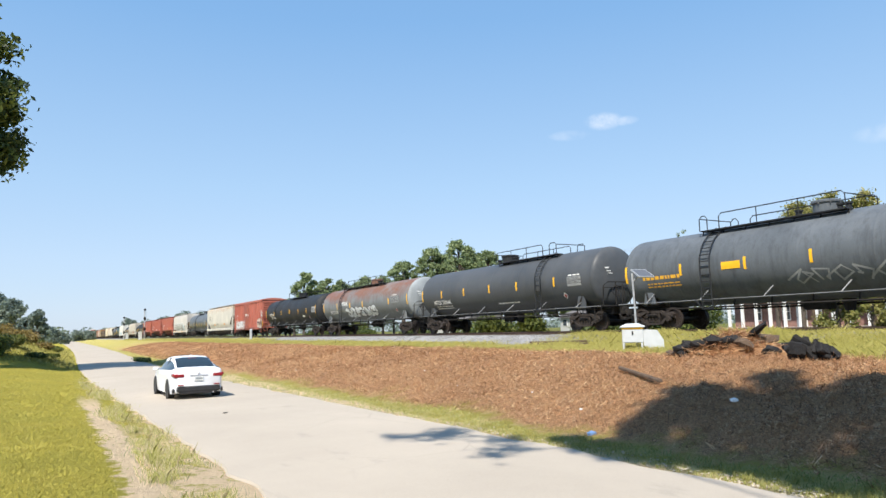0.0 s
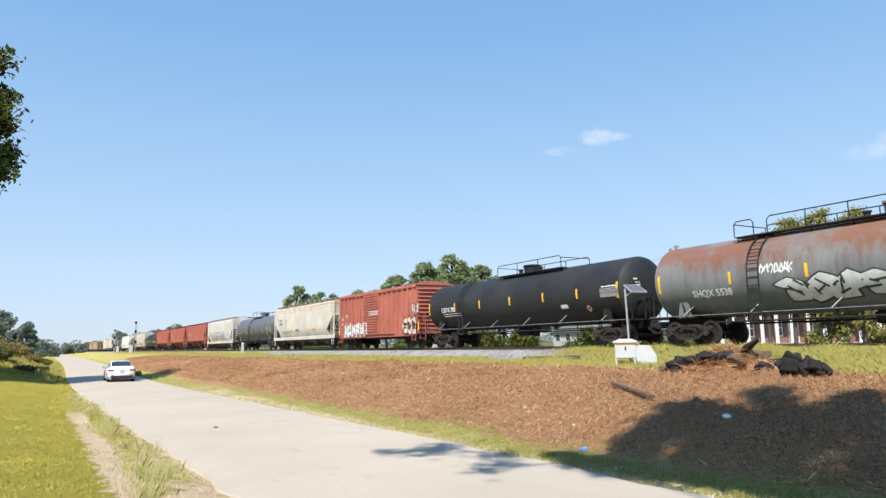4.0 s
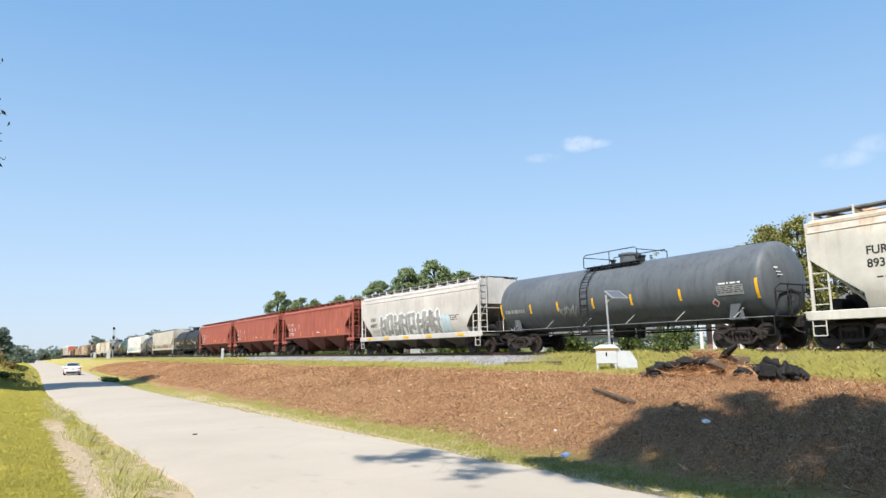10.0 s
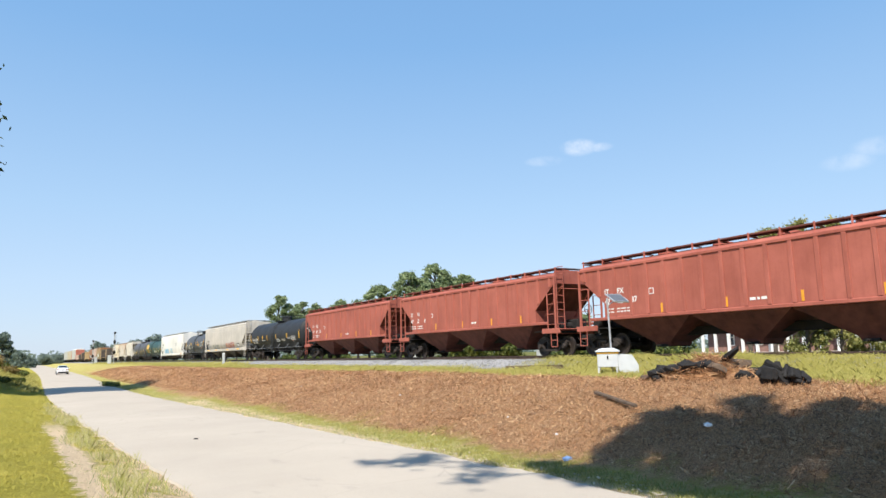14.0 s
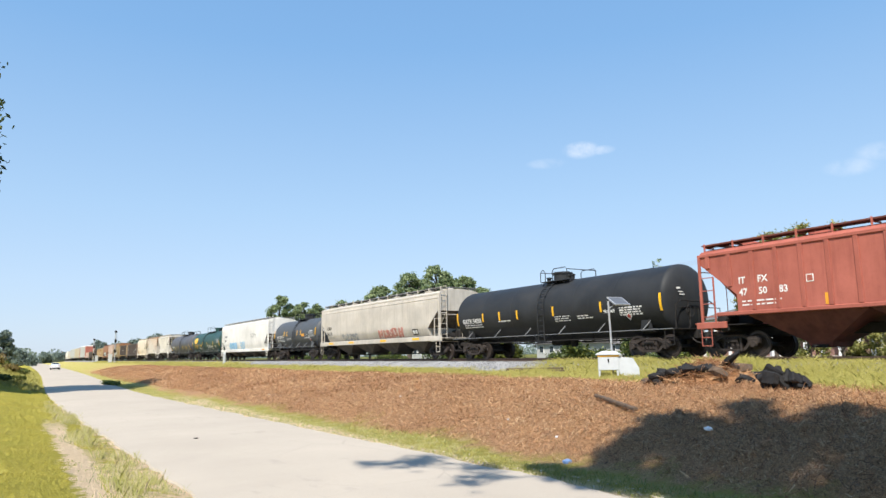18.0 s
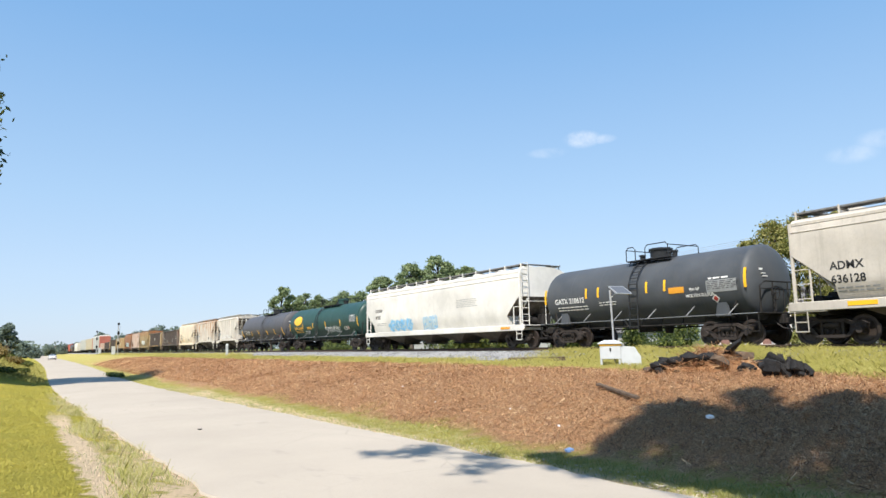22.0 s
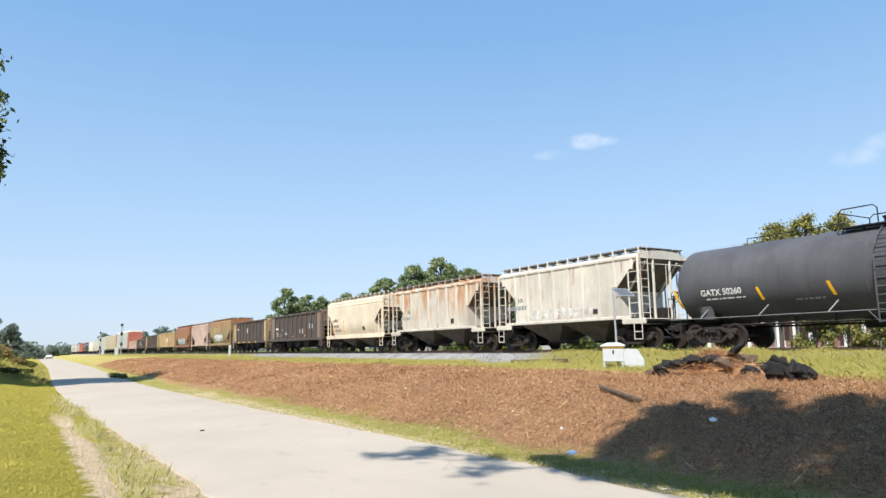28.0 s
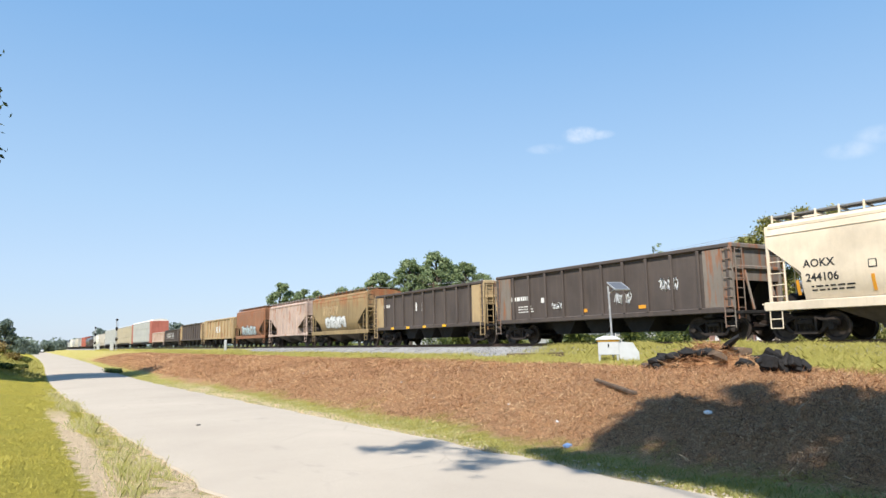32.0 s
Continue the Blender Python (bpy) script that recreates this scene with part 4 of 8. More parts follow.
        part("end_brace", M().tube([(-1.3, s * (h * 0.82), 1.15), (-1.16, s * (h * 0.82 + 0.35), 1.95)], 0.04, 6), UNDER, car)
        for k, g in ((0.17, 0.0), (0.115, 0.006)) if s < 0 else ():
            zp, yp = placard_z, s * h * 0.72
            pl = M()
            surface_patch(pl, [(yp, zp - k), (yp + k, zp), (yp, zp + k), (yp - k, zp)][::-1], lambda z: side(z) + 0.01 + g)
            part("hazard_placard", pl, LETTER_W if g == 0 else PLACARD, car, "small diamond hazard placard")
        for q, wd in ((0.42, 0.5), (0.27, 0.36), (0.16, 0.3)):
            bar = M()
            yq = s * (h - head + head * math.cos(math.asin(min(0.95, (q + 0.45) / r)))) + s * 0.012
            bar.box((-0.62, yq, zc + q), (wd, 0.012, 0.075 if q > 0.4 else 0.035))
            part("end_lettering", bar, LETTER_W, car)
    running_gear(car, L, 2.2)
    car["side_r"], car["side_zc"] = r, zc
    return car, side


GREY_BAR = []


def plain_grey():
    if not GREY_BAR:
        GREY_BAR.append(plain("grey_handrail_paint", (0.16, 0.165, 0.17), 0.5))
    return GREY_BAR[0]


def hopper_end(car, s, end, width, sill, eave, roof, z_top, z_bot, cut, mat):
    """Posts, braces, ladders and platform under the sloped end sheet of a hopper car."""
    low = min(sill, 1.2)
    y_end, deck = s * (end + 0.02), low + 0.06
    w = width - 0.06
    for sx in (-1, 1):
        part("corner_post", M().box((sx * w, y_end, (low + eave) / 2), (0.09, 0.1, eave - low), 0.015), mat, car)
        if z_top > eave - 0.3:
            part("end_post", M().box((sx * 0.52, s * (end - 0.06), (low + z_top) / 2), (0.09, 0.09, z_top - low), 0.015), mat, car)
        part("slope_brace", M().tube([(sx * 0.98, s * (end - 0.05), z_top - 0.12), (sx * 0.98, s * (end - cut + 0.12), max(z_bot - 0.3, low + 0.1))], 0.05, 6), mat, car)
        # a short ladder in the side's plane, in the open triangle
        run = 0.55
        z1 = z_top - (run / cut) * (z_top - z_bot) - 0.04
        lad = M().box((sx * w, s * (end - run), (low + z1) / 2), (0.05, 0.06, z1 - low), 0.01)
        n = max(2, int((z1 - low) / 0.36))
        for k in range(n):
            z = low + 0.3 + k * (z1 - low - 0.32) / (n - 1)
            lad.tube([(sx * w, s * (end - run), z), (sx * w, s * end, z)], 0.018, 5)
        part("side_ladder", lad, mat, car)
        part("end_sill_web", M().box((sx * (w - 0.01), s * (end - 0.35), low - 0.02), (0.1, 1.3, 0.24), 0.02), mat, car)
        step = M()
        for dy in (-0.24, 0.2):
            step.tube([(sx * (w + 0.03), s * (end - 0.12) + dy, low - 0.1), (sx * (w + 0.03), s * (end - 0.12) + dy, 0.42)], 0.02, 5)
        for z in (0.43, 0.74):
            step.tube([(sx * (w + 0.03), s * (end - 0.12) - 0.24, z), (sx * (w + 0.03), s * (end - 0.12) + 0.2, z)], 0.02, 5)
        part("step_iron", step, mat, car)
    # Deck plate added to keep light from the ground off the sloped end.
    part("shear_plate", M().box((0, s * (end - cut / 2 - 0.1), low - 0.02), (2 * w - 0.1, cut + 0.25, 0.03), 0.008), STEEL, car, "grimy steel deck plate")
    x = s * (w - 0.27)
    ladder("ladder", car, x, s * (end + 0.12), low - 0.1, eave + 0.12, 0.44, mat, "x")
    part("ladder_hoop", M().tube([(x - s * 0.22, s * (end + 0.12), eave + 0.1), (x - s * 0.22, s * (end + 0.1), eave + roof + 0.16), (x - s * 0.22, s * (end - 0.25), eave + roof + 0.16)], 0.02, 5), mat, car)
    part("end_handrail", M().tube([(-w, s * (end + 0.1), z_top - 0.25), (w, s * (end + 0.1), z_top - 0.25)], 0.02, 5).tube([(0.1, s * (end + 0.1), deck), (0.1, s * (end + 0.1), z_top - 0.25)], 0.018, 5), mat, car)
    part("end_platform", M().box((0, s * (end + 0.18), deck), (2 * w, 0.42, 0.04), 0.01).box((0, s * (end + 0.05), low - 0.06), (2 * w, 0.16, 0.22), 0.02), mat, car)
    if s < 0:
        ring = [(0.45 + 0.24 * math.cos(k * 0.3927), s * (end + 0.2), deck + 0.95 + 0.24 * math.sin(k * 0.3927)) for k in range(17)]
        bw = M().tube(ring, 0.018, 5)
        for k in range(0, 16, 4):
            bw.tube([(0.45, s * (end + 0.2), deck + 0.95), ring[k]], 0.014, 4)
        part("brake_wheel", bw.tube([(0.45, s * (end + 0.17), deck), (0.45, s * (end + 0.17), deck + 0.95)], 0.03, 6), UNDER, car)


def covered_hopper(L, mat, label, ribs=0, bays=4, eave=4.1, sill=1.12, width=1.58, bulge=0.3, bay_mat=None, cut=1.3, slope=(0.4, 0.78), roof=0.28, end_mat=None, rib_mat=None, walk_mat=None, rib=0.1, slope_mat=None):
    car = thing("covered_hopper_car", label, "hopper car", "freight train")
    h = L / 2 - 0.85
    end = h - 0.05

    def side(z):
        if ribs:
            return width - 0.08
        low, high = max(0.0, min(1.0, (2.15 - z) / (2.15 - sill))), max(0.0, min(1.0, (z - 3.4) / (eave - 3.4)))
        return width - bulge * low ** 1.8 - 0.1 * high ** 2

    # the end sheet stands upright down to z_top, then slopes inwards to z_bot
    z_top, z_bot = eave - slope[0] * (eave - sill), eave - slope[1] * (eave - sill)
    zs = sorted({sill + (eave - sill) * k / 14 for k in range(15)} | {z_top, z_bot})

    def yext(z):
        return end - cut * min(1.0, max(0.0, (z_top - z) / (z_top - z_bot)))

    m = M()
    for z in zs:
        x, y = side(z), yext(z)
        m.v += [(-x, -y, z), (x, -y, z), (x, y, z), (-x, y, z)]
    for k in range(len(zs) - 1):
        a, b = 4 * k, 4 * k + 4
        for i in range(4):
            j = (i + 1) % 4
            m.f.append((a + i, a + j, b + j, b + i))
    x = side(eave)
    ring = [(-1, 0.0), (-0.93, roof * 0.35), (-0.6, roof * 0.8), (0, roof), (0.6, roof * 0.8), (0.93, roof * 0.35), (1, 0.0)]
    base = len(m.v)
    for s in (-1, 1):
        for u, dz in ring:
            m.v.append((u * x, s * yext(eave), eave + dz))
    for k in range(6):
        m.f.append((base + k, base + 7 + k, base + 8 + k, base + 1 + k)[::-1])
    m.f.append(tuple(base + k for k in range(7))[::-1])
    m.f.append(tuple(base + 7 + k for k in range(7)))
    m.f.append((0, 3, 2, 1))
    part("body", m, mat, car, smooth=not ribs)
    # eave lip
    for sx in (-1, 1):
        part("eave_rail", M().box((sx * (x + 0.01), 0, eave - 0.05), (0.07, 2 * end, 0.12), 0.015), mat, car)
        if not ribs:
            part("eave_rail", M().box((sx * (side(eave - 0.3) + 0.012), 0, eave - 0.32), (0.03, 2 * end, 0.04), 0.008), mat, car)
    if ribs:
        for sx in (-1, 1):
            for k in range(ribs):
                y = -(end - 0.35) + 2 * (end - 0.35) * k / (ribs - 1)
                z0 = sill + 0.03
                while yext(z0) < abs(y) + 0.1 and z0 < eave - 0.6:
                    z0 += 0.05
                r = M().box((sx * (side(2) + 0.01), y, (z0 + eave - 0.1) / 2), (0.06, rib, eave - 0.1 - z0), 0.014)
                part("side_post", r, rib_mat or mat, car)
    # side sill
    for sx in (-1, 1):
        part("side_sill", M().box((sx * (width - (0.1 if ribs else 0.06)), 0, sill - 0.05), (0.12, 2 * end + (0.5 if sill < 1.35 else -1.2), 0.14 if ribs else 0.30), 0.02), mat, car)
    # bays, in a colour already darkened for the shade under the car
    bm = bay_mat or BAYSHADE
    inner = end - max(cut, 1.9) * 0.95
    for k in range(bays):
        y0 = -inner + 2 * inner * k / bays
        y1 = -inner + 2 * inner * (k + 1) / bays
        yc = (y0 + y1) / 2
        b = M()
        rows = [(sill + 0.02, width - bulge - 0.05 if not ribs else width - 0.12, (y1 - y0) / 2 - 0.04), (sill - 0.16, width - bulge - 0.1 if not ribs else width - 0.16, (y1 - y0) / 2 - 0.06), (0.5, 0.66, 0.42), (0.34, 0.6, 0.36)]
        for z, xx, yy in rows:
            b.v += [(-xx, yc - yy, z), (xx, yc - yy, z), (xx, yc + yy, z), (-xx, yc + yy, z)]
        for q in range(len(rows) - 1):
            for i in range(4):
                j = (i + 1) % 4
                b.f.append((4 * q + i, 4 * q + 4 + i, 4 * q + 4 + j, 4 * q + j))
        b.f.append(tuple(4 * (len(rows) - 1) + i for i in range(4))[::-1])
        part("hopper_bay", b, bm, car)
        part("outlet_gate", M().box((0, yc, 0.36), (1.5, 0.5, 0.1), 0.02).tube([(-1.0, yc, 0.36), (1.0, yc, 0.36)], 0.04), UNDER, car)
    # centre sill and gear
    u = M().box((0, 0, 0.92), (0.34, L - 1.4, 0.34), 0.03)
    for s in (-1, 1):
        u.box((0, s * (L / 2 - 1.75), 1.05), (2.9, 0.34, 0.2), 0.03)
        u.box((0, s * (L / 2 - 0.8), 1.12), (3.0, 0.4, 0.1), 0.02)
        u.box((0.35, s * (L / 2 - 1.5), 1.5), (0.6, 0.9, 0.55), 0.05)
        u.lathe([(-0.4, 0.14), (-0.38, 0.2), (0.38, 0.2), (0.4, 0.14)], "x", (-0.6, s * (L / 2 - 1.3), 1.42), 12)
    part("underframe", u, UNDER, car)
    for s in (-1, 1):
        # added thin sheet over the sloped end; its dark colour holds shade and soot
        sh, nz = M(), Vector((0, s * (z_top - z_bot), -cut)).normalized() * 0.006
        levels = [z for z in zs if z_bot <= z <= z_top]
        for z in levels:
            sh.v += [(sx * (side(z) - 0.012), s * yext(z) + nz.y, z + nz.z) for sx in (-1, 1)]
        sh.f = [(2 * k, 2 * k + 1, 2 * k + 3, 2 * k + 2) for k in range(len(levels) - 1)]
        part("slope_sheet", sh, slope_mat or SHADESHEET, car, "sloped end sheet, dark with soot and painted-in shade")
        hopper_end(car, s, end, width, sill, eave, roof, z_top, z_bot, cut, end_mat or mat)
    # roof walks and hatches
    for sx in (-1, 1):
        part("running_board", M().box((sx * 0.98, 0, eave + roof + 0.06), (0.55, 2 * end + 0.1, 0.035), 0.008), walk_mat or GRATE, car, "dark steel grating walk")
        for k in range(14):
            y = -end + 0.1 + (2 * end - 0.2) * k / 13
            post = M().box((sx * 1.3, y, eave + roof * 0.5 + 0.05), (0.05, 0.06, roof + 0.16), 0.008)
            post.box((sx * 1.0, y, eave + roof * 0.95), (0.5, 0.05, 0.05), 0.008)
            part("walk_bracket", post, mat, car)
        part("walk_edge", M().box((sx * 1.27, 0, eave + roof + 0.07), (0.03, 2 * end + 0.1, 0.06), 0.008), walk_mat or GRATE, car)
    for s in (-1, 1):
        part("running_board", M().box((0, s * (end - 0.3), eave + roof + 0.1), (1.5, 0.42, 0.03), 0.008), GRATE, car)
    nh = max(3, bays * 2)
    for k in range(nh):
        y = -end * 0.86 + 2 * end * 0.86 * k / (nh - 1)
        part("hatch_cover", M().lathe([(eave + roof * 0.9, 0.4), (eave + roof + 0.12, 0.4), (eave + roof + 0.15, 0.3), (eave + roof + 0.16, 0.05)], "z", (0, y, 0), 14), mat, car)
    running_gear(car, L, 1.75)
    return car, side


GRATE = plain("dull_galvanised_grating", (0.2, 0.2, 0.2), 0.7, 0.3, 0.3, 8)


def boxcar(L, mat, label):
    car = thing("boxcar", label, "boxcar", "freight train")
    h, w, z0, eave = L / 2 - 0.62, 1.5, 0.95, 4.28
    side = lambda z: w
    m = M().box((0, 0, (z0 + eave) / 2), (2 * w, 2 * h, eave - z0), 0.03)
    part("body", m, mat, car)
    r = M()
    rf = [(-w - 0.04, eave), (-w - 0.04, eave + 0.06), (-0.8, eave + 0.2), (0, eave + 0.27), (0.8, eave + 0.2), (w + 0.04, eave + 0.06), (w + 0.04, eave)]
    r.v = [(x, s * (h + 0.06), z) for s in (-1, 1) for x, z in rf]
    r.f = [(k, k + 7, k + 8, k + 1)[::-1] for k in range(6)] + [tuple(range(7))[::-1], tuple(range(7, 14))]
    part("roof", r, mat, car)
    for k in range(22):
        y = -h + 0.2 + (2 * h - 0.4) * k / 21
        rr = M()
        rr.tube([(-w - 0.03, y, eave + 0.07), (-0.8, y, eave + 0.21), (0, y, eave + 0.28), (0.8, y, eave + 0.2), (w + 0.03, y, eave + 0.06)], 0.016, 4)
        part("roof_rib", rr, mat, car)
    d0, d1 = -1.0, 1.9          # the door, from the middle towards the far end
    for sx in (-1, 1):
        a, b = (d0, d1) if sx < 0 else (-d1, -d0)
        for k in range(17):
            y = -h + 0.3 + (2 * h - 0.6) * k / 16
            if a - 0.15 < y < b + 0.15:
                continue
            part("side_post", M().box((sx * (w + 0.025), y, (z0 + eave) / 2 + 0.05), (0.17, 0.12, eave - z0 - 0.12), 0.03), mat, car)
        door = part("door", M().box((sx * (w + 0.04), (a + b) / 2, 2.63), (0.09, b - a, 2.95), 0.02), mat, car, "ribbed red plug door")
        for k in range(15):
            z = 1.3 + k * 0.19
            part("door_rib", M().box((sx * (w + 0.1), (a + b) / 2, z), (0.06, b - a - 0.3, 0.075), 0.02), mat, door)
        dr = M()
        for y in (a + 0.45, b - 0.45):
            dr.tube([(sx * (w + 0.15), y, 1.15), (sx * (w + 0.15), y, 4.0)], 0.025, 5)
        part("lock_rod", dr, mat, door)
        part("door_track", M().box((sx * (w + 0.06), (a + b) / 2 - 0.8 * sx * -1, 1.08), (0.12, 6.6, 0.1), 0.02).box((sx * (w + 0.06), (a + b) / 2, 4.14), (0.1, 5.5, 0.07), 0.015), mat, car)
        part("top_chord", M().box((sx * (w + 0.03), 0, eave - 0.08), (0.15, 2 * h, 0.16), 0.02), mat, car)
        part("side_sill", M().box((sx * (w - 0.02), 0, 0.93), (0.1, 2 * h, 0.22), 0.02), mat, car)
        for s in (-1, 1):
            ladder("ladder", car, sx * (w + 0.06), s * (h - 0.32), 0.5, 2.3 if s * sx > 0 else 3.9, 0.45, mat, "y")
    for s in (-1, 1):
        for k in range(11):
            z = 1.3 + k * 0.27
            part("end_corrugation", M().box((0, s * (h + 0.03), z), (2 * w - 0.25, 0.1, 0.11), 0.04), mat, car)
        ladder("ladder", car, -1.1, s * (h + 0.13), 0.6, 2.4, 0.42, mat, "x")
    u = M().box((0, 0, 0.85), (0.4, L - 1.5, 0.3), 0.03)
    for y in (-3.5, -1.5, 1.5, 3.5):
        u.box((0, y, 0.88), (2.8, 0.14, 0.22), 0.02)
    for s in (-1, 1):
        u.box((0, s * (L / 2 - 1.9), 0.95), (2.8, 0.4, 0.2), 0.03)
    part("underframe", u, UNDER, car)
    part("brake_wheel", M().lathe([(0, 0.25), (0.03, 0.27), (0.05, 0.25)], "y", (0.7, -h - 0.2, 2.1), 16), UNDER, car)
    running_gear(car, L, 2.1)
    return car, side


def gondola(L, mat, label, eave=3.55, posts=10, end_mat=None, slope=True, z0=1.15, w=1.5):
    """An open-topped hopper or gondola: ribbed sides, slope sheets at the ends."""
    car = thing("gondola_car", label, "gondola car", "freight train")
    h = L / 2 - 0.65
    em = end_mat or mat
    side = lambda z: w - 0.07
    for sx in (-1, 1):
        part("side_wall", M().box((sx * (w - 0.11), 0, (z0 + eave) / 2), (0.08, 2 * h - 0.3, eave - z0)), mat, car)
        part("top_chord", M().box((sx * (w - 0.06), 0, eave), (0.2, 2 * h, 0.16), 0.03), mat, car)
        part("side_sill", M().box((sx * (w - 0.06), 0, z0), (0.16, 2 * h, 0.22), 0.03), mat, car)
        for k in range(posts):
            y = -h + 0.12 + (2 * h - 0.24) * k / (posts - 1)
            part("side_post", M().box((sx * (w - 0.01), y, (z0 + eave) / 2), (0.12, 0.14, eave - z0 - 0.15), 0.03), mat, car)
    inset = 1.5 if slope else 0.1
    fl = M()
    fl.v = [(-w + 0.1, -h + 0.05, eave - 0.3), (w - 0.1, -h + 0.05, eave - 0.3), (-w + 0.1, -h + inset, z0 + 0.3), (w - 0.1, -h + inset, z0 + 0.3), (-w + 0.1, h - inset, z0 + 0.3), (w - 0.1, h - inset, z0 + 0.3), (-w + 0.1, h - 0.05, eave - 0.3), (w - 0.1, h - 0.05, eave - 0.3)]
    fl.f = [(0, 1, 3, 2), (2, 3, 5, 4), (4, 5, 7, 6)]
    part("floor_sheet", fl, UNDER, car)
    for s in (-1, 1):
        e = M().box((0, s * (h - 0.04), (z0 + eave) / 2 + (0.55 if slope else 0)), (2 * w - 0.2, 0.07, (eave - z0) * (0.55 if slope else 1.0)))
        e.box((0, s * (h + 0.02), eave), (2 * w, 0.16, 0.18), 0.03)
        e.box((0, s * (h + 0.02), eave - 0.8), (2 * w - 0.2, 0.12, 0.14), 0.03)
        part("end_wall", e, em, car)
        for sx in (-1, 1):
            part("corner_post", M().box((sx * (w - 0.06), s * (h - 0.05), (z0 + eave) / 2), (0.16, 0.2, eave - z0), 0.03), em, car)
            part("corner_plate", M().box((sx * (w - 0.02), s * (h - 0.62), (z0 + eave) / 2), (0.05, 1.15, eave - z0 - 0.2), 0.015), em, car)
            ladder("ladder", car, sx * (w + 0.05), s * (h - 0.1), 0.5, eave - 0.1, 0.42, em, "y")
        for x in (-0.7, 0.7):
            part("end_brace", M().tube([(x, s * (h + 0.0), eave - 0.8), (x, s * (h + 0.3), z0)], 0.05, 6), em, car)
        ladder("ladder", car, -1.15, s * (h + 0.12), 0.8, eave - 0.1, 0.4, em, "x")
    u = M().box((0, 0, 0.9), (0.5, L - 1.5, 0.4), 0.03)
    for k in range(3):
        y = (-0.5 + 0.5 * k) * (h - 2.4)
        u.prism([(y - 1.1, z0 + 0.1), (y - 0.45, 0.45), (y + 0.45, 0.45), (y + 1.1, z0 + 0.1)], -w + 0.35, w - 0.35)
    for s in (-1, 1):
        u.box((0, s * (L / 2 - 1.85), 0.98), (2.8, 0.4, 0.2), 0.03)
        u.box((0, s * (h + 0.15), 1.05), (2.8, 0.35, 0.12), 0.02)
    part("underframe", u, UNDER, car)
    running_gear(car, L, 1.85)
    return car, side


def autorack(L, mat, label, end_mat, roof_mat, eave=5.2):
    car = thing("autorack_car", label, "autorack car", "freight train")
    h, w, z0 = L / 2 - 0.6, 1.55, 1.0
    part("deck", M().box((0, 0, z0), (2 * w, 2 * h, 0.3), 0.03), UNDER, car)
    part("body", M().box((0, 0, (z0 + eave) / 2 + 0.1), (2 * w - 0.08, 2 * h - 0.1, eave - z0 - 0.2)), mat, car)
    n = int(2 * h / 1.6)
    for k in range(n):
        y = -h + (k + 0.5) * 2 * h / n
        for j in range(3):
            z = z0 + 0.3 + (j + 0.5) * (eave - z0 - 0.4) / 3
            part("side_panel", M().box((-w, y, z), (0.07, 2 * h / n - 0.14, (eave - z0 - 0.4) / 3 - 0.08), 0.015), mat, car)
    rf = [(-w - 0.02, eave), (-w * 0.75, eave + 0.3), (-w * 0.3, eave + 0.42), (w * 0.3, eave + 0.42), (w * 0.75, eave + 0.3), (w + 0.02, eave)]
    r = M()
    r.v = [(x, s * h, z) for s in (-1, 1) for x, z in rf]
    r.f = [(k, k + 6, k + 7, k + 1)[::-1] for k in range(5)] + [tuple(range(6))[::-1], tuple(range(6, 12)), (0, 5, 11, 6)]
    part("roof", r, roof_mat, car)
    for s in (-1, 1):
        part("end_door", M().box((0, s * (h + 0.02), (z0 + eave) / 2), (2 * w, 0.14, eave - z0), 0.03), end_mat, car)
        part("corner_panel", M().box((-w - 0.02, s * (h - 1.0), (z0 + eave) / 2), (0.06, 2.1, eave - z0), 0.015), end_mat, car)
    running_gear(car, L, 2.6)
    return car, (lambda z: w + 0.03)

# ---------------- the train ----------------
def travel(t):
    """Metres that the train has gone by t seconds."""
    lag = np.interp(t, (0, 1, 2, 3, 4, 4.5, 6.5, 9.5, 10, 10.5, 11), (1.0, 0.65, 0.25, -0.05, -0.35, -0.35, 0, 0, -0.3, -0.2, 0.1))
    return 21.26 * (0.46199 * t + 0.00183499 * t * t - 3.31717e-5 * t ** 3) - float(lag)


JOINTS = [4.25, 22.75, 42.05, 61.7, 81.3, 96.4, 115.5, 132.9, 150.0, 167.9, 185.4, 203.4, 220.9, 241.9, 255.1, 275.4, 293.3, 309.8, 321.6, 334.3, 346.4, 362.2, 377.2, 389.9, 402.3, 414.8, 431.4, 448.0, 461.4, 474.8,
          502.8, 530.8, 558.8, 577.0, 595.0, 612.0, 629.0, 647.0, 665.0, 683.0, 701.0, 719.0, 737.0, 755.0, 773.0, 791.0, 809.0]
TRAIN = []


def length(k):
    return JOINTS[k + 1] - JOINTS[k]


def enlist(car, k):
    y = (JOINTS[k] + JOINTS[k + 1]) / 2
    car.matrix_basis = pose(TRACK_X, y, RAIL_Z)
    TRAIN.append((car, y))


def sticker(car, y0, y1, z0, z1, mat, side, name="placard", label=""):
    part(name, patch_grid(y0, y1, z0, z1, side, 3, 0.012), mat, car, label)


DULLPANEL = plain("dulled_panel_paint", (0.27, 0.28, 0.28), 0.6, 0, 0.2, 9)


def data_panel(car, y0, y1, z0, z1, side, seed):
    """A pale panel filled with print too small to read."""
    sticker(car, y0, y1, z0, z1, DULLPANEL, side, "data_panel", "grey data panel")
    small_print(car, y1 - 0.04, z1 - 0.07, y1 - y0 - 0.12, max(2, int((z1 - z0) / 0.07) - 1), LETTER_K, lambda z: side(z) + 0.008, seed, 0.028, 0.066)
    small_print(car, y1 - 0.1, z1 + 0.05, 0.8, 1, LETTER_W, side, seed + 1, 0.06)


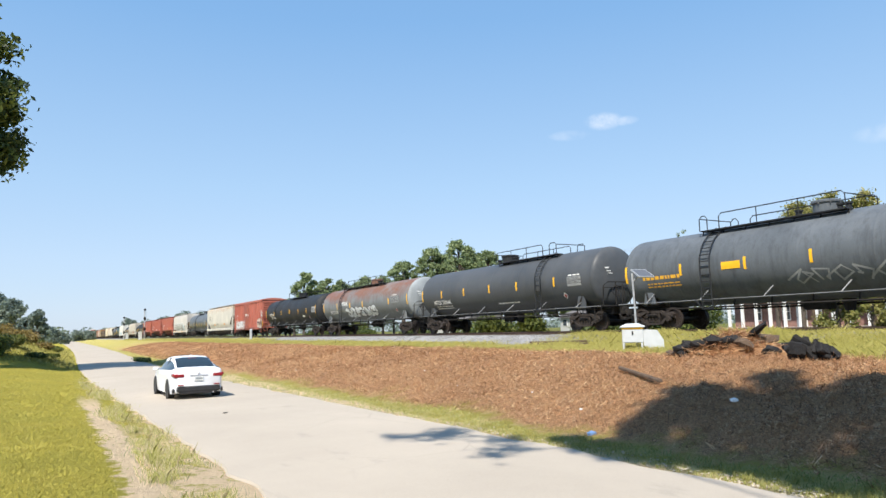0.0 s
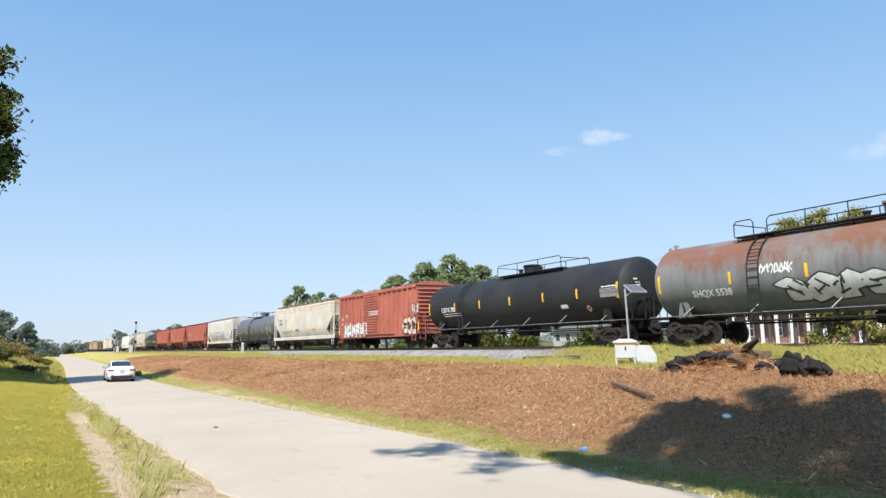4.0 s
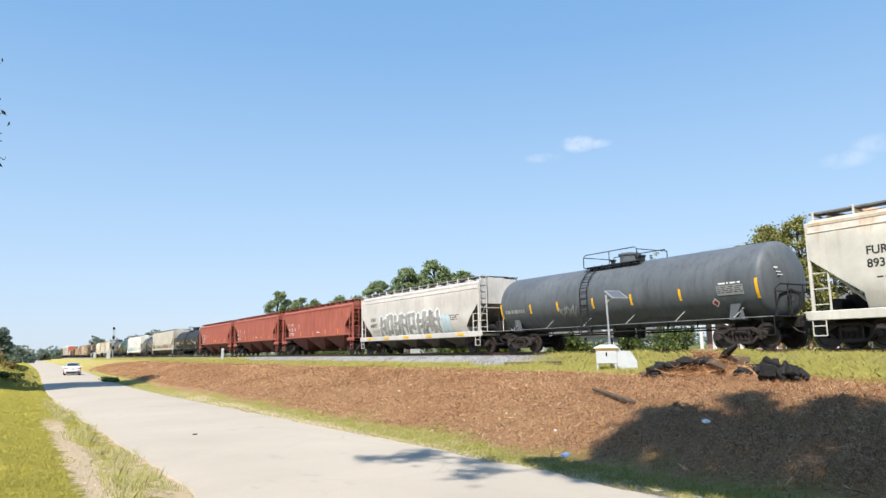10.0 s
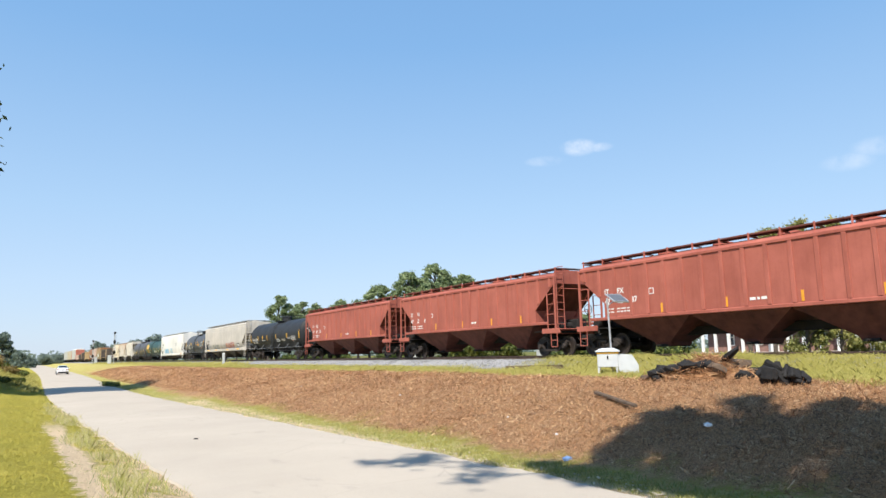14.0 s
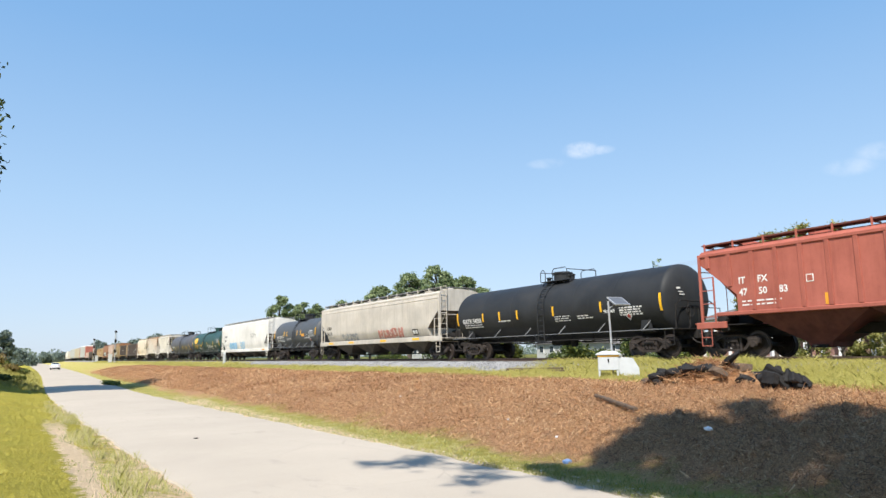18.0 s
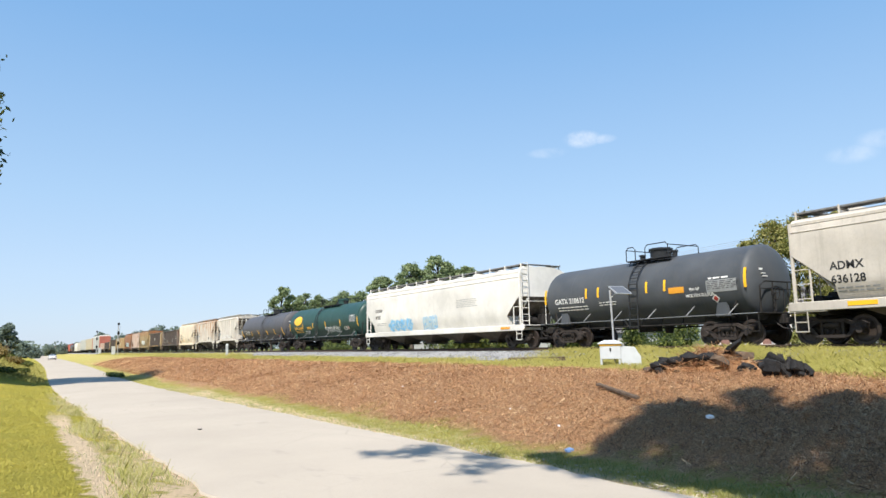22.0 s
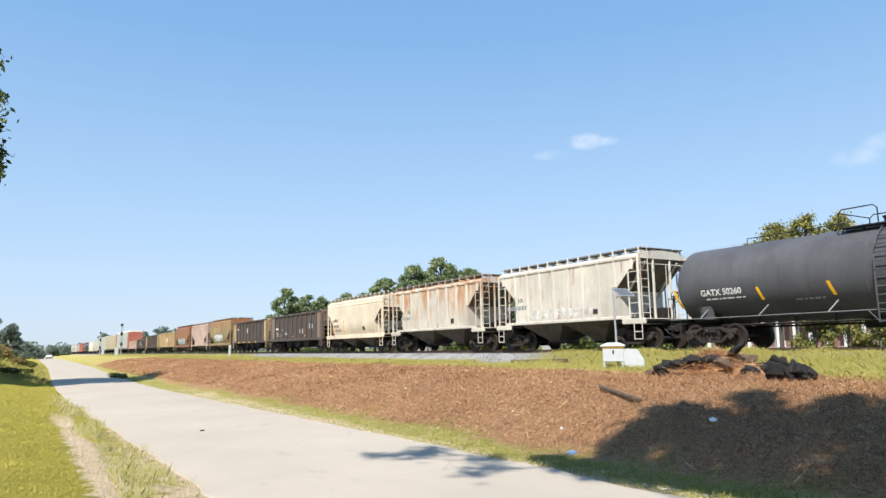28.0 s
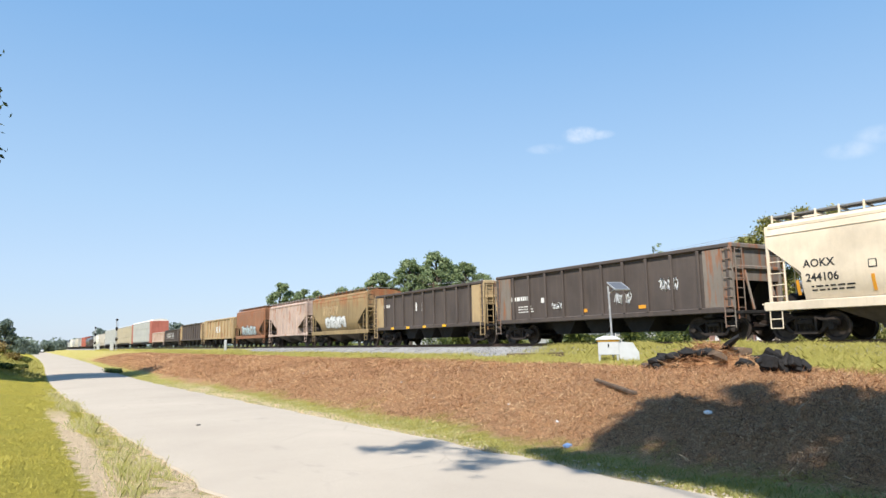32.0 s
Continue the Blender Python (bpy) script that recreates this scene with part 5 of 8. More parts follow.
GRAF_W = plain("white_spray_paint", (0.66, 0.68, 0.68), 0.6, 0, 0.2, 3)
GRAF_F = plain("faded_white_spray_paint", (0.6, 0.585, 0.55), 0.6, 0, 0.45, 3)
GRAF_K = plain("dark_spray_paint", (0.05, 0.05, 0.055), 0.6, 0, 0.3, 3)
GRAF_G = plain("grey_spray_paint", (0.27, 0.28, 0.28), 0.6, 0, 0.3, 2)
GRAF_D = plain("smoky_grey_spray_paint", (0.29, 0.28, 0.265), 0.6, 0, 0.45, 1.5)
GRAF_B = plain("blue_spray_paint", (0.22, 0.48, 0.72), 0.6, 0, 0.3, 3)
GRAF_LB = plain("pale_blue_spray_paint", (0.47, 0.58, 0.63), 0.6, 0, 0.2, 3)
GRAF_R = plain("faded_red_spray_paint", (0.44, 0.19, 0.155), 0.6, 0, 0.35, 3)
GRAF_P = plain("pale_pink_spray_paint", (0.62, 0.5, 0.42), 0.6, 0, 0.2, 3)


def build_train():
    # tank cars at the head
    c, s = tank_car(length(0), GREYTANK, "dark grey tank car with yellow hazard placard and full top railing", rail=(4.4, -1.5), ladder_y=3.75, dome_y=-0.3, stripes=(5.04, 2.05, -0.5, -3.1, -5.6), stripe_dz=-0.05, dome=1, zc=2.45, r=1.5)
    sticker(c, 2.25, 3.07, 2.24, 2.52, YELLOW, s, label="yellow hazard placard")
    small_print(c, 7.1, 2.1, 1.9, 1, LETTER_Y, s, 3, 0.14, 0.2)
    small_print(c, 6.9, 1.9, 1.6, 2, LETTER_Y, s, 4, 0.05, 0.12)
    graffiti(c, 0.3, 1.45, 6.0, 0.6, GRAF_G, GREYTANK, s, 21, 7, "script")
    enlist(c, 0)
    c, s = tank_car(length(1), CHARCOAL, "charcoal grey tank car with yellow reflector stripes", rail=(0.1, -5.4), ladder_y=-4.55, dome_y=0.1, stripes=(5.8, 3.05, 0.2, -2.5, -5.75), rear_stripe=False, zc=2.54, r=1.5)
    lettering(c, "MTZX 330646", 6.95, 1.85, 0.36, LETTER_W, s)
    small_print(c, 6.8, 1.7, 1.9, 2, LETTER_W, s, 4, 0.05, 0.13)
    data_panel(c, -7.8, -6.8, 2.2, 2.65, s, 5)
    small_print(c, -0.4, 1.6, 1.8, 1, LETTER_W, s, 6, 0.07)
    enlist(c, 1)
    c, s = tank_car(length(2), RUSTTANK, "grey tank car with rust along the top and white graffiti", rail=(5.25, -3.5), ladder_y=4.15, dome_y=-0.2, stripes=(5.2, 2.2, -0.5, -5.5), stripe_dz=-0.1, zc=2.56, r=1.5, dome=1, head_mat=HEADGREY, head=0.34)
    lettering(c, "SHQX 5538", 7.0, 1.85, 0.36, LETTER_W, s)
    graffiti(c, 3.3, 1.42, 6.5, 0.9, GRAF_W, GRAF_K, s, 31, 7, "bubble")
    graffiti(c, 3.9, 2.42, 1.2, 0.42, GRAF_W, GRAF_W, s, 32, 5, "script")
    data_panel(c, -7.2, -6.0, 2.3, 2.8, s, 33)
    enlist(c, 2)
    c, s = tank_car(length(3), BLACK, "black tank car with yellow reflector stripes", rail=(1.4, -4.2), ladder_y=4.6, dome_y=-0.6, stripes=(5.4, 2.6, -0.4, -3.3, -5.9), zc=2.53, r=1.5)
    lettering(c, "CBTX 785", 7.0, 2.2, 0.38, LETTER_W, s)
    small_print(c, 6.8, 2.05, 1.9, 2, LETTER_W, s, 7, 0.05, 0.13)
    sticker(c, -5.1, -4.6, 1.84, 2.02, LETTER_W, s, label="white data panel")
    data_panel(c, -8.6, -7.5, 2.2, 2.6, s, 8)
    enlist(c, 3)
    c, s = boxcar(length(4), REDBOX, "faded red boxcar with ribbed plug door and graffiti")
    graffiti(c, 5.7, 0.9, 4.7, 1.2, GRAF_W, GRAF_K, lambda z: 1.592, 41, 6, "block", 0.025)
    graffiti(c, -5.0, 0.9, 2.0, 1.25, GRAF_P, GRAF_K, lambda z: 1.592, 42, 3, "bubble")
    graffiti(c, 5.6, 2.35, 0.6, 0.5, GRAF_W, GRAF_W, lambda z: 1.53, 44, 3, "script")
    lettering(c, "ATW", 6.6, 2.3, 0.26, LETTER_W, lambda z: 1.505)
    lettering(c, "921", 6.5, 1.94, 0.26, LETTER_W, lambda z: 1.505)
    lettering(c, "05", 5.75, 1.94, 0.26, LETTER_W, lambda z: 1.505)
    graffiti(c, -6.5, 2.2, 0.9, 1.0, GRAF_W, GRAF_W, lambda z: 1.592, 43, 3, "script")
    small_print(c, 0.6, 2.75, 1.6, 3, LETTER_W, lambda z: 1.66, 10, 0.06, 0.12)
    for y in (6.9, -7.3, -5.2):
        sticker(c, y, y + 0.12, 1.2, 1.75, YELLOW, lambda z: 1.53, "reflector_stripe")
    enlist(c, 4)
    c, s = covered_hopper(length(5), BEIGE, "stained cream covered hopper car with grated roof walks", bays=4, eave=4.08, cut=1.6, slope=(0.4, 0.8))
    lettering(c, "FURX", 6.85, 2.85, 0.36, LETTER_K, s)
    lettering(c, "893572", 6.85, 2.45, 0.36, LETTER_K, s)
    small_print(c, 6.6, 2.12, 1.0, 1, LETTER_K, s, 11, 0.04, 0.12)
    small_print(c, 5.9, 1.75, 2.2, 2, GRAF_G, s, 111, 0.1, 0.14)
    sticker(c, 4.6, 4.85, 2.75, 2.95, LETTER_K, s, "data_panel")
    sticker(c, 4.62, 4.83, 2.77, 2.93, BEIGE, lambda z: s(z) + 0.006, "data_panel")
    for y in (2.5, -4.2):
        sticker(c, y, y + 0.98, 1.72, 1.9, ORANGE, s, "reflector_stripe")
    small_print(c, 1.6, 1.9, 1.0, 3, LETTER_K, s, 12, 0.05, 0.09)
    enlist(c, 5)
    c, s = tank_car(length(6), GREYTANK, "grey tank car with short platform and patched paint", rail=(1.6, -1.7), ladder_y=1.1, dome_y=-0.4, stripes=(5.1, 3.05, 0.65, -1.65, -4.2), stripe_dz=-0.3, dome=1, zc=2.46, r=1.46)
    small_print(c, 7.2, 2.0, 1.6, 1, GRAF_G, s, 13, 0.18)
    data_panel(c, -7.0, -5.9, 2.0, 2.35, s, 14)
    graffiti(c, 3.0, 1.6, 1.2, 0.6, GRAF_G, GREYTANK, s, 131, 3, "script")
    enlist(c, 6)
    c, s = covered_hopper(length(7), PALEGREY, "pale grey covered hopper car with large grey graffiti", bays=4, eave=3.95, cut=1.35, slope=(0.42, 0.86))
    lettering(c, "FURX", 6.1, 2.3, 0.36, LETTER_K, s)
    lettering(c, "840897", 6.1, 1.88, 0.36, LETTER_K, s)
    small_print(c, 5.9, 1.65, 1.2, 2, GRAF_G, s, 15, 0.04, 0.12)
    graffiti(c, 4.7, 1.2, 8.4, 1.5, GRAF_D, GRAF_W, s, 51, 8, "block", 0.14)
    graffiti(c, -3.7, 1.25, 0.9, 1.2, GRAF_LB, GRAF_LB, s, 52, 2, "block", 0.1)
    small_print(c, -4.6, 2.2, 0.9, 3, LETTER_K, s, 53, 0.05, 0.12)
    for y in (5.9, 3.2, 0.4, -2.6, -6.2):
        sticker(c, y, y + 0.7, 1.02, 1.16, YELLOW, lambda z: 1.59, "reflector_stripe")
    enlist(c, 7)
    for k in (8, 9, 10):
        c, s = covered_hopper(length(k), REDHOP, "oxide red ribbed covered hopper car", ribs=18, bays=3, eave=3.85, sill=1.62, cut=1.5, slope=(0.17, 0.72), roof=0.3, bay_mat=REDBAY, walk_mat=REDBAY, slope_mat=REDBAY, rib=0.16)
        number = {8: ("47", "52", "37"), 9: ("47", "52", "48"), 10: ("47", "50", "83")}[k]
        for txt, y, z in [("IT", 6.5, 2.62), ("FX", 5.75, 2.62)] + [(q, 6.5 - 0.77 * i, 2.2) for i, q in enumerate(number)]:
            lettering(c, txt, y, z, 0.33, LETTER_W, s)
        small_print(c, 6.4, 1.95, 1.4, 2, LETTER_W, s, 26 + k, 0.05, 0.13)
        sticker(c, 3.72, 3.97, 2.45, 2.7, LETTER_W, s, "data_panel")
        sticker(c, 3.75, 3.94, 2.48, 2.67, REDHOP, lambda z: s(z) + 0.006, "data_panel")
        small_print(c, -0.6, 1.85, 0.5, 1, LETTER_W, s, 29 + k, 0.1)
        for y in (3.3, 0.3, -2.6, -5.2):
            sticker(c, y, y + 0.1, 1.68, 2.05, ORANGE, s, "reflector_stripe")
        enlist(c, k)
    c, s = tank_car(length(11), BLACK, "clean black tank car with yellow reflector stripes", rail=(0.5, -1.5), ladder_y=-0.15, dome_y=-0.1, stripes=(5.0, 3.45, 1.9, -0.95, -4.2), stripe_dz=-0.13, zc=2.38, r=1.48)
    lettering(c, "GATX 54238", 7.05, 1.98, 0.34, LETTER_W, s)
    small_print(c, 6.9, 1.85, 1.7, 2, LETTER_W, s, 30, 0.05, 0.12)
    lettering(c, "FRA AIP", -4.35, 1.96, 0.2, LETTER_W, s)
    small_print(c, -5.3, 2.1, 1.2, 4, LETTER_W, s, 31, 0.06, 0.1)
    small_print(c, -1.0, 1.95, 1.0, 3, LETTER_W, s, 32, 0.04, 0.1)
    small_print(c, 3.6, 1.95, 0.8, 1, LETTER_W, s, 132, 0.05, 0.1)
    small_print(c, -2.6, 1.9, 0.8, 2, LETTER_W, s, 133, 0.05, 0.1)
    enlist(c, 11)
    c, s = covered_hopper(length(12), DIRTYBEIGE, "dirty beige covered hopper car with red graffiti", bays=4, eave=4.05, sill=1.3, cut=1.35, slope=(0.4, 0.78))
    lettering(c, "ADMX", 8.35, 2.36, 0.36, LETTER_K, s)
    lettering(c, "636128", 8.35, 1.93, 0.36, LETTER_K, s)
    small_print(c, 8.2, 1.75, 1.2, 2, GRAF_G, s, 33, 0.04, 0.1)
    graffiti(c, -1.2, 1.42, 3.7, 0.72, GRAF_R, GRAF_P, s, 61, 5, "block", 0.02)
    graffiti(c, 5.2, 1.4, 2.8, 0.6, GRAF_G, DIRTYBEIGE, s, 62, 5, "bubble")
    sticker(c, -6.95, -6.25, 1.55, 1.92, LETTER_K, s, "data_panel", "black and white data panel")
    sticker(c, -6.88, -6.62, 1.62, 1.84, LETTER_W, lambda z: s(z) + 0.006, "data_panel")
    sticker(c, -6.56, -6.3, 1.62, 1.84, LETTER_W, lambda z: s(z) + 0.006, "data_panel")
    for y in (7.0, 3.0, -2.5, -7.2):
        sticker(c, y, y + 0.9, 1.2, 1.34, YELLOW, lambda z: 1.58, "reflector_stripe")
    enlist(c, 12)
    c, s = tank_car(length(13), CHARCOAL, "short dark grey tank car with white lettering", rail=(0.5, -1.8), ladder_y=-0.3, dome_y=-0.6, stripes=(2.67, 1.9, -0.94, -1.9), stripe_dz=0.12, zc=2.32, r=1.42)
    lettering(c, "GATX 210612", 4.85, 2.05, 0.34, LETTER_W, s)
    small_print(c, 4.7, 1.85, 1.9, 2, LETTER_W, s, 34, 0.05, 0.13)
    small_print(c, 1.9, 1.95, 0.9, 2, LETTER_W, s, 134, 0.04, 0.11)
    lettering(c, "MOLTEN SULFUR", -2.9, 1.88, 0.17, LETTER_W, s)
    lettering(c, "FRA AIP", -3.1, 2.14, 0.14, LETTER_W, s)
    sticker(c, -2.85, -2.1, 2.08, 2.32, ORANGE, s, label="orange number panel")
    data_panel(c, -5.2, -3.9, 2.0, 2.45, s, 35)
    enlist(c, 13)
    c, s = covered_hopper(length(14), WHITE, "clean white covered hopper car with blue graffiti", bays=4, eave=4.0, sill=1.1, cut=1.15, slope=(0.46, 0.8), bulge=0.2)
    lettering(c, "DOWX", 7.75, 2.6, 0.34, LETTER_K, s)
    lettering(c, "69282", 7.75, 2.15, 0.34, LETTER_K, s)
    small_print(c, 7.6, 1.8, 1.3, 2, GRAF_G, s, 36, 0.04, 0.12)
    graffiti(c, 5.6, 1.2, 3.3, 0.85, GRAF_B, GRAF_LB, s, 71, 4, "bubble")
    graffiti(c, 0.9, 1.15, 1.7, 0.95, GRAF_LB, GRAF_B, s, 72, 3, "block")
    small_print(c, -3.2, 2.8, 2.0, 5, GRAF_G, s, 37, 0.03, 0.1)
    sticker(c, -8.4, -7.6, 1.0, 1.12, ORANGE, lambda z: 1.59, "reflector_stripe")
    enlist(c, 14)
    c, s = tank_car(length(15), GREENTANK, "dark green tank car with yellow oval emblem", rail=(0.7, -2.9), ladder_y=0.6, dome_y=-1.7, stripes=(4.3, 1.75, -1.2, -4.4), stripe_dz=-0.2, dome=1, zc=2.38, r=1.46)
    oval = M()
    n = 28
    for k in range(n + 1):
        a = math.pi * (k / n - 0.5)
        z, wide = 2.7 + 0.42 * math.sin(a), 1.05 * math.cos(a)
        oval.v += [(-(s(z) + 0.014), 5.5 - wide, z), (-(s(z) + 0.014), 5.5 + wide, z)]
    oval.f = [(2 * k, 2 * k + 2, 2 * k + 3, 2 * k + 1) for k in range(n)]
    part("emblem", oval, YELLOW, c, "plain yellow oval emblem")
    lettering(c, "DBAX 125025", 6.5, 1.9, 0.34, LETTER_Y, s)
    small_print(c, 6.3, 1.75, 1.8, 2, LETTER_Y, s, 38, 0.05, 0.12)
    graffiti(c, -1.1, 1.4, 3.0, 0.6, GRAF_W, GRAF_W, s, 81, 7, "script")
    graffiti(c, 3.9, 1.45, 1.2, 0.3, GRAF_W, GRAF_W, s, 82, 4, "script")
    small_print(c, 3.2, 2.0, 0.9, 2, LETTER_Y, s, 83, 0.08, 0.12)
    data_panel(c, -7.4, -6.3, 2.2, 2.58, s, 39)
    sticker(c, -5.6, -5.1, 1.6, 1.85, LETTER_W, s, "data_panel")
    sticker(c, -5.55, -5.15, 1.64, 1.81, GREENTANK, lambda z: s(z) + 0.006, "data_panel")
    enlist(c, 15)
    c, s = tank_car(length(16), SLATE, "smooth dark grey tank car with slanted yellow stripes", rail=(0.9, -3.2), ladder_y=-0.6, ladder_mat=SLATE, placard_z=1.45, low_rail=((0.95, 4.6), (-3.25, -5.6)), dome_y=-1.2, stripes=(3.57, 1.03, -2.0, -4.55), stripe_dz=-0.5, zc=2.42, r=1.48, stripe_tilt=-0.3)
    lettering(c, "GATX 50260", 6.1, 1.98, 0.32, LETTER_W, s)
    small_print(c, 5.9, 1.82, 1.7, 1, LETTER_W, s, 40, 0.05, 0.12)
    for y in (2.4, -0.8, -4.4):
        small_print(c, y, 1.6, 1.0, 1, GRAF_G, s, 140, 0.06, 0.12)
    enlist(c, 16)
    c, s = covered_hopper(length(17), RIBWHITE, "soiled white ribbed covered hopper car", ribs=10, bays=2, eave=3.95, sill=1.4, cut=1.4, slope=(0.04, 0.55), rib=0.14)
    graffiti(c, 2.4, 1.5, 4.6, 0.5, GRAF_F, RIBWHITE, s, 91, 7, "block")
    lettering(c, "BL", 4.35, 2.45, 0.28, LETTER_K, s)
    lettering(c, "HX", 3.35, 2.45, 0.28, LETTER_K, s)
    small_print(c, 4.3, 2.05, 1.6, 1, GRAF_G, s, 41, 0.22)
    sticker(c, -2.5, -2.2, 1.6, 1.82, LETTER_K, s, "data_panel")
    enlist(c, 17)
    c, s = covered_hopper(length(18), RUSTWHITE, "white ribbed covered hopper car streaked with rust", ribs=10, bays=2, eave=3.95, sill=1.4, cut=1.4, slope=(0.04, 0.55), rib=0.2, rib_mat=RIBWHITE)
    lettering(c, "BL", 4.35, 2.45, 0.36, LETTER_K, s)
    lettering(c, "HX", 3.35, 2.45, 0.36, LETTER_K, s)
    small_print(c, 4.3, 2.05, 1.6, 1, GRAF_G, s, 42, 0.22)
    sticker(c, -2.5, -2.15, 1.62, 1.92, LETTER_K, s, "data_panel")
    enlist(c, 18)
    c, s = covered_hopper(length(19), CREAM, "clean cream covered hopper car with two bays", bays=2, eave=3.92, sill=1.22, cut=1.15, slope=(0.27, 0.62), bulge=0.22)
    lettering(c, "AOKX", 3.9, 2.38, 0.36, LETTER_K, s)
    lettering(c, "244106", 3.85, 1.92, 0.36, LETTER_K, s)
    small_print(c, 3.7, 1.72, 1.3, 2, LETTER_K, s, 43, 0.05, 0.12)
    sticker(c, 1.6, 1.85, 2.2, 2.45, LETTER_K, s, "data_panel")
    sticker(c, 1.63, 1.82, 2.23, 2.42, CREAM, lambda z: s(z) + 0.006, "data_panel")
    sticker(c, -2.2, -1.85, 1.62, 1.88, LETTER_K, s, "data_panel")
    for y in (4.1, 1.7):
        sticker(c, y, y + 0.1, 1.5, 2.0, ORANGE, s, "reflector_stripe")
    enlist(c, 19)
    c, s = gondola(length(20), BROWN, "dark brown ribbed open hopper car with rusty end", eave=3.52, posts=12, end_mat=TAN_RUST)
    small_print(c, 6.1, 2.2, 1.6, 1, LETTER_W, s, 44, 0.2)
    small_print(c, 5.5, 1.85, 1.0, 3, LETTER_W, s, 144, 0.05, 0.13)
    sticker(c, 3.4, 3.65, 2.0, 2.25, LETTER_W, s, "data_panel")
    graffiti(c, 2.8, 1.6, 0.8, 0.4, GRAF_W, BROWN, s, 101, 3, "script")
    graffiti(c, -1.4, 1.6, 0.9, 0.6, GRAF_W, BROWN, s, 102, 4, "script")
    graffiti(c, -3.9, 2.0, 0.9, 0.6, GRAF_W, BROWN, s, 103, 4, "script")
    for y in (6.6, 0.4, -3.1):
        sticker(c, y, y + 0.4, 1.4, 1.55, ORANGE, s, "reflector_stripe")
    enlist(c, 20)
    c, s = gondola(length(21), BROWN, "dark brown open hopper car with tan end panel", eave=3.46, posts=11, end_mat=TAN)
    small_print(c, 6.0, 2.6, 1.2, 1, LETTER_W, s, 45, 0.2)
    sticker(c, 0.9, 1.05, 2.2, 2.75, LETTER_W, s, "data_panel")
    sticker(c, 0.1, 0.25, 2.2, 2.75, LETTER_W, s, "data_panel")
    for y in (4.0, 1.8, -0.4, -2.8):
        sticker(c, y, y + 0.4, 1.08, 1.22, YELLOW, lambda z: 1.52, "reflector_stripe")
    enlist(c, 21)
    c, s = covered_hopper(length(22), MUSTARD, "rusty mustard covered hopper car with graffiti", bays=2, eave=3.95, cut=1.6)
    graffiti(c, 2.6, 1.4, 4.2, 1.0, GRAF_W, GRAF_G, s, 111, 5, "bubble")
    graffiti(c, 3.0, 2.5, 3.0, 0.8, TAN, MUSTARD, s, 112, 3, "block")
    enlist(c, 22)
    c, s = covered_hopper(length(23), PINKWHITE, "pinkish white ribbed covered hopper car", ribs=10, bays=2, eave=3.9, cut=2.2)
    enlist(c, 23)
    c, s = covered_hopper(length(24), RUSTBROWN, "rust brown covered hopper car with blue and white graffiti", bays=2, eave=3.95, cut=1.9)
    graffiti(c, 3.2, 1.3, 5.4, 1.0, GRAF_LB, GRAF_K, s, 113, 6)
    enlist(c, 24)
    c, s = gondola(length(25), TAN, "tan open hopper car with rusty ribs", eave=3.5, posts=11)
    graffiti(c, 1.5, 1.8, 2.4, 0.9, GRAF_W, TAN, s, 114, 3)
    enlist(c, 25)
    c, s = gondola(length(26), BROWN, "dark brown open hopper car", eave=3.4, posts=11, end_mat=TAN)
    enlist(c, 26)
    c, s = gondola(length(27), BROWN, "low dark gondola car with white graffiti", eave=2.9, posts=12, slope=False)
    graffiti(c, 4.5, 1.4, 6.0, 1.2, GRAF_W, BROWN, s, 115, 5)
    enlist(c, 27)
    c, s = gondola(length(28), PINKWHITE, "low faded pink gondola car", eave=2.75, posts=12, slope=False)
    enlist(c, 28)
    c, s = autorack(length(29), RACKGREY, "tall grey autorack car with red ends and white roof", REDBOX, WHITE)
    enlist(c, 29)
    c, s = autorack(length(30), RACKTAN, "tall tan autorack car", RACKTAN, RACKGREY, 5.0)
    enlist(c, 30)
    c, s = autorack(length(31), RACKGREY, "tall grey autorack car", RACKGREY, RACKGREY, 5.0)
    enlist(c, 31)
    kinds = "hwgtbghgwgtghb"
    for i, k in enumerate(range(32, len(JOINTS) - 1)):
        what = kinds[i % len(kinds)]
        if what == "h":
            c, s = covered_hopper(length(k), DIRTYBEIGE, "beige covered hopper car far down the line", bays=3)
        elif what == "w":
            c, s = covered_hopper(length(k), WHITE, "white covered hopper car far down the line", bays=3)
        elif what == "g":
            c, s = gondola(length(k), RACKGREY if i % 2 else BROWN, "weathered gondola car far down the line", eave=3.1, posts=9)
        elif what == "t":
            c, s = tank_car(length(k), GREYTANK, "grey tank car far down the line", rail=(1.2, -1.2))
        else:
            c, s = boxcar(length(k), REDBOX, "red boxcar far down the line")
        enlist(c, k)


# Soot-stained red with the underside's shade mixed in; roof walks share it.
REDBAY = plain("sooty_shaded_red_sheet", (0.12, 0.038, 0.028), 0.8, 0, 0.4, 2, 0.15)
TAN_RUST = painted("rust_patched_end_paint", (0.190, 0.165, 0.140), 0.6, (0.12, 0.08, 0.06), rust=0.6, rough=0.75, run=(3, 3, 0.5))
build_train()


# ---------------- the white sedan ----------------
CARPAINT = plain("white_car_lacquer", (0.78, 0.79, 0.80), 0.25, 0, 0.03, 2, 0, 0.6)
CARGLASS = glassy("tinted_car_glass")
RUBBER = plain("tyre_rubber", (0.02, 0.02, 0.02), 0.85)
PLASTIC = plain("black_bumper_plastic", (0.025, 0.025, 0.027), 0.6)
TAILRED = plain("red_lamp_lens", (0.24, 0.018, 0.022), 0.2, 0, 0.15, 9)
ALLOY = plain("silver_alloy", (0.5, 0.5, 0.52), 0.35, 0.8)
PLATE = plain("number_plate_white", (0.6, 0.62, 0.62), 0.5)


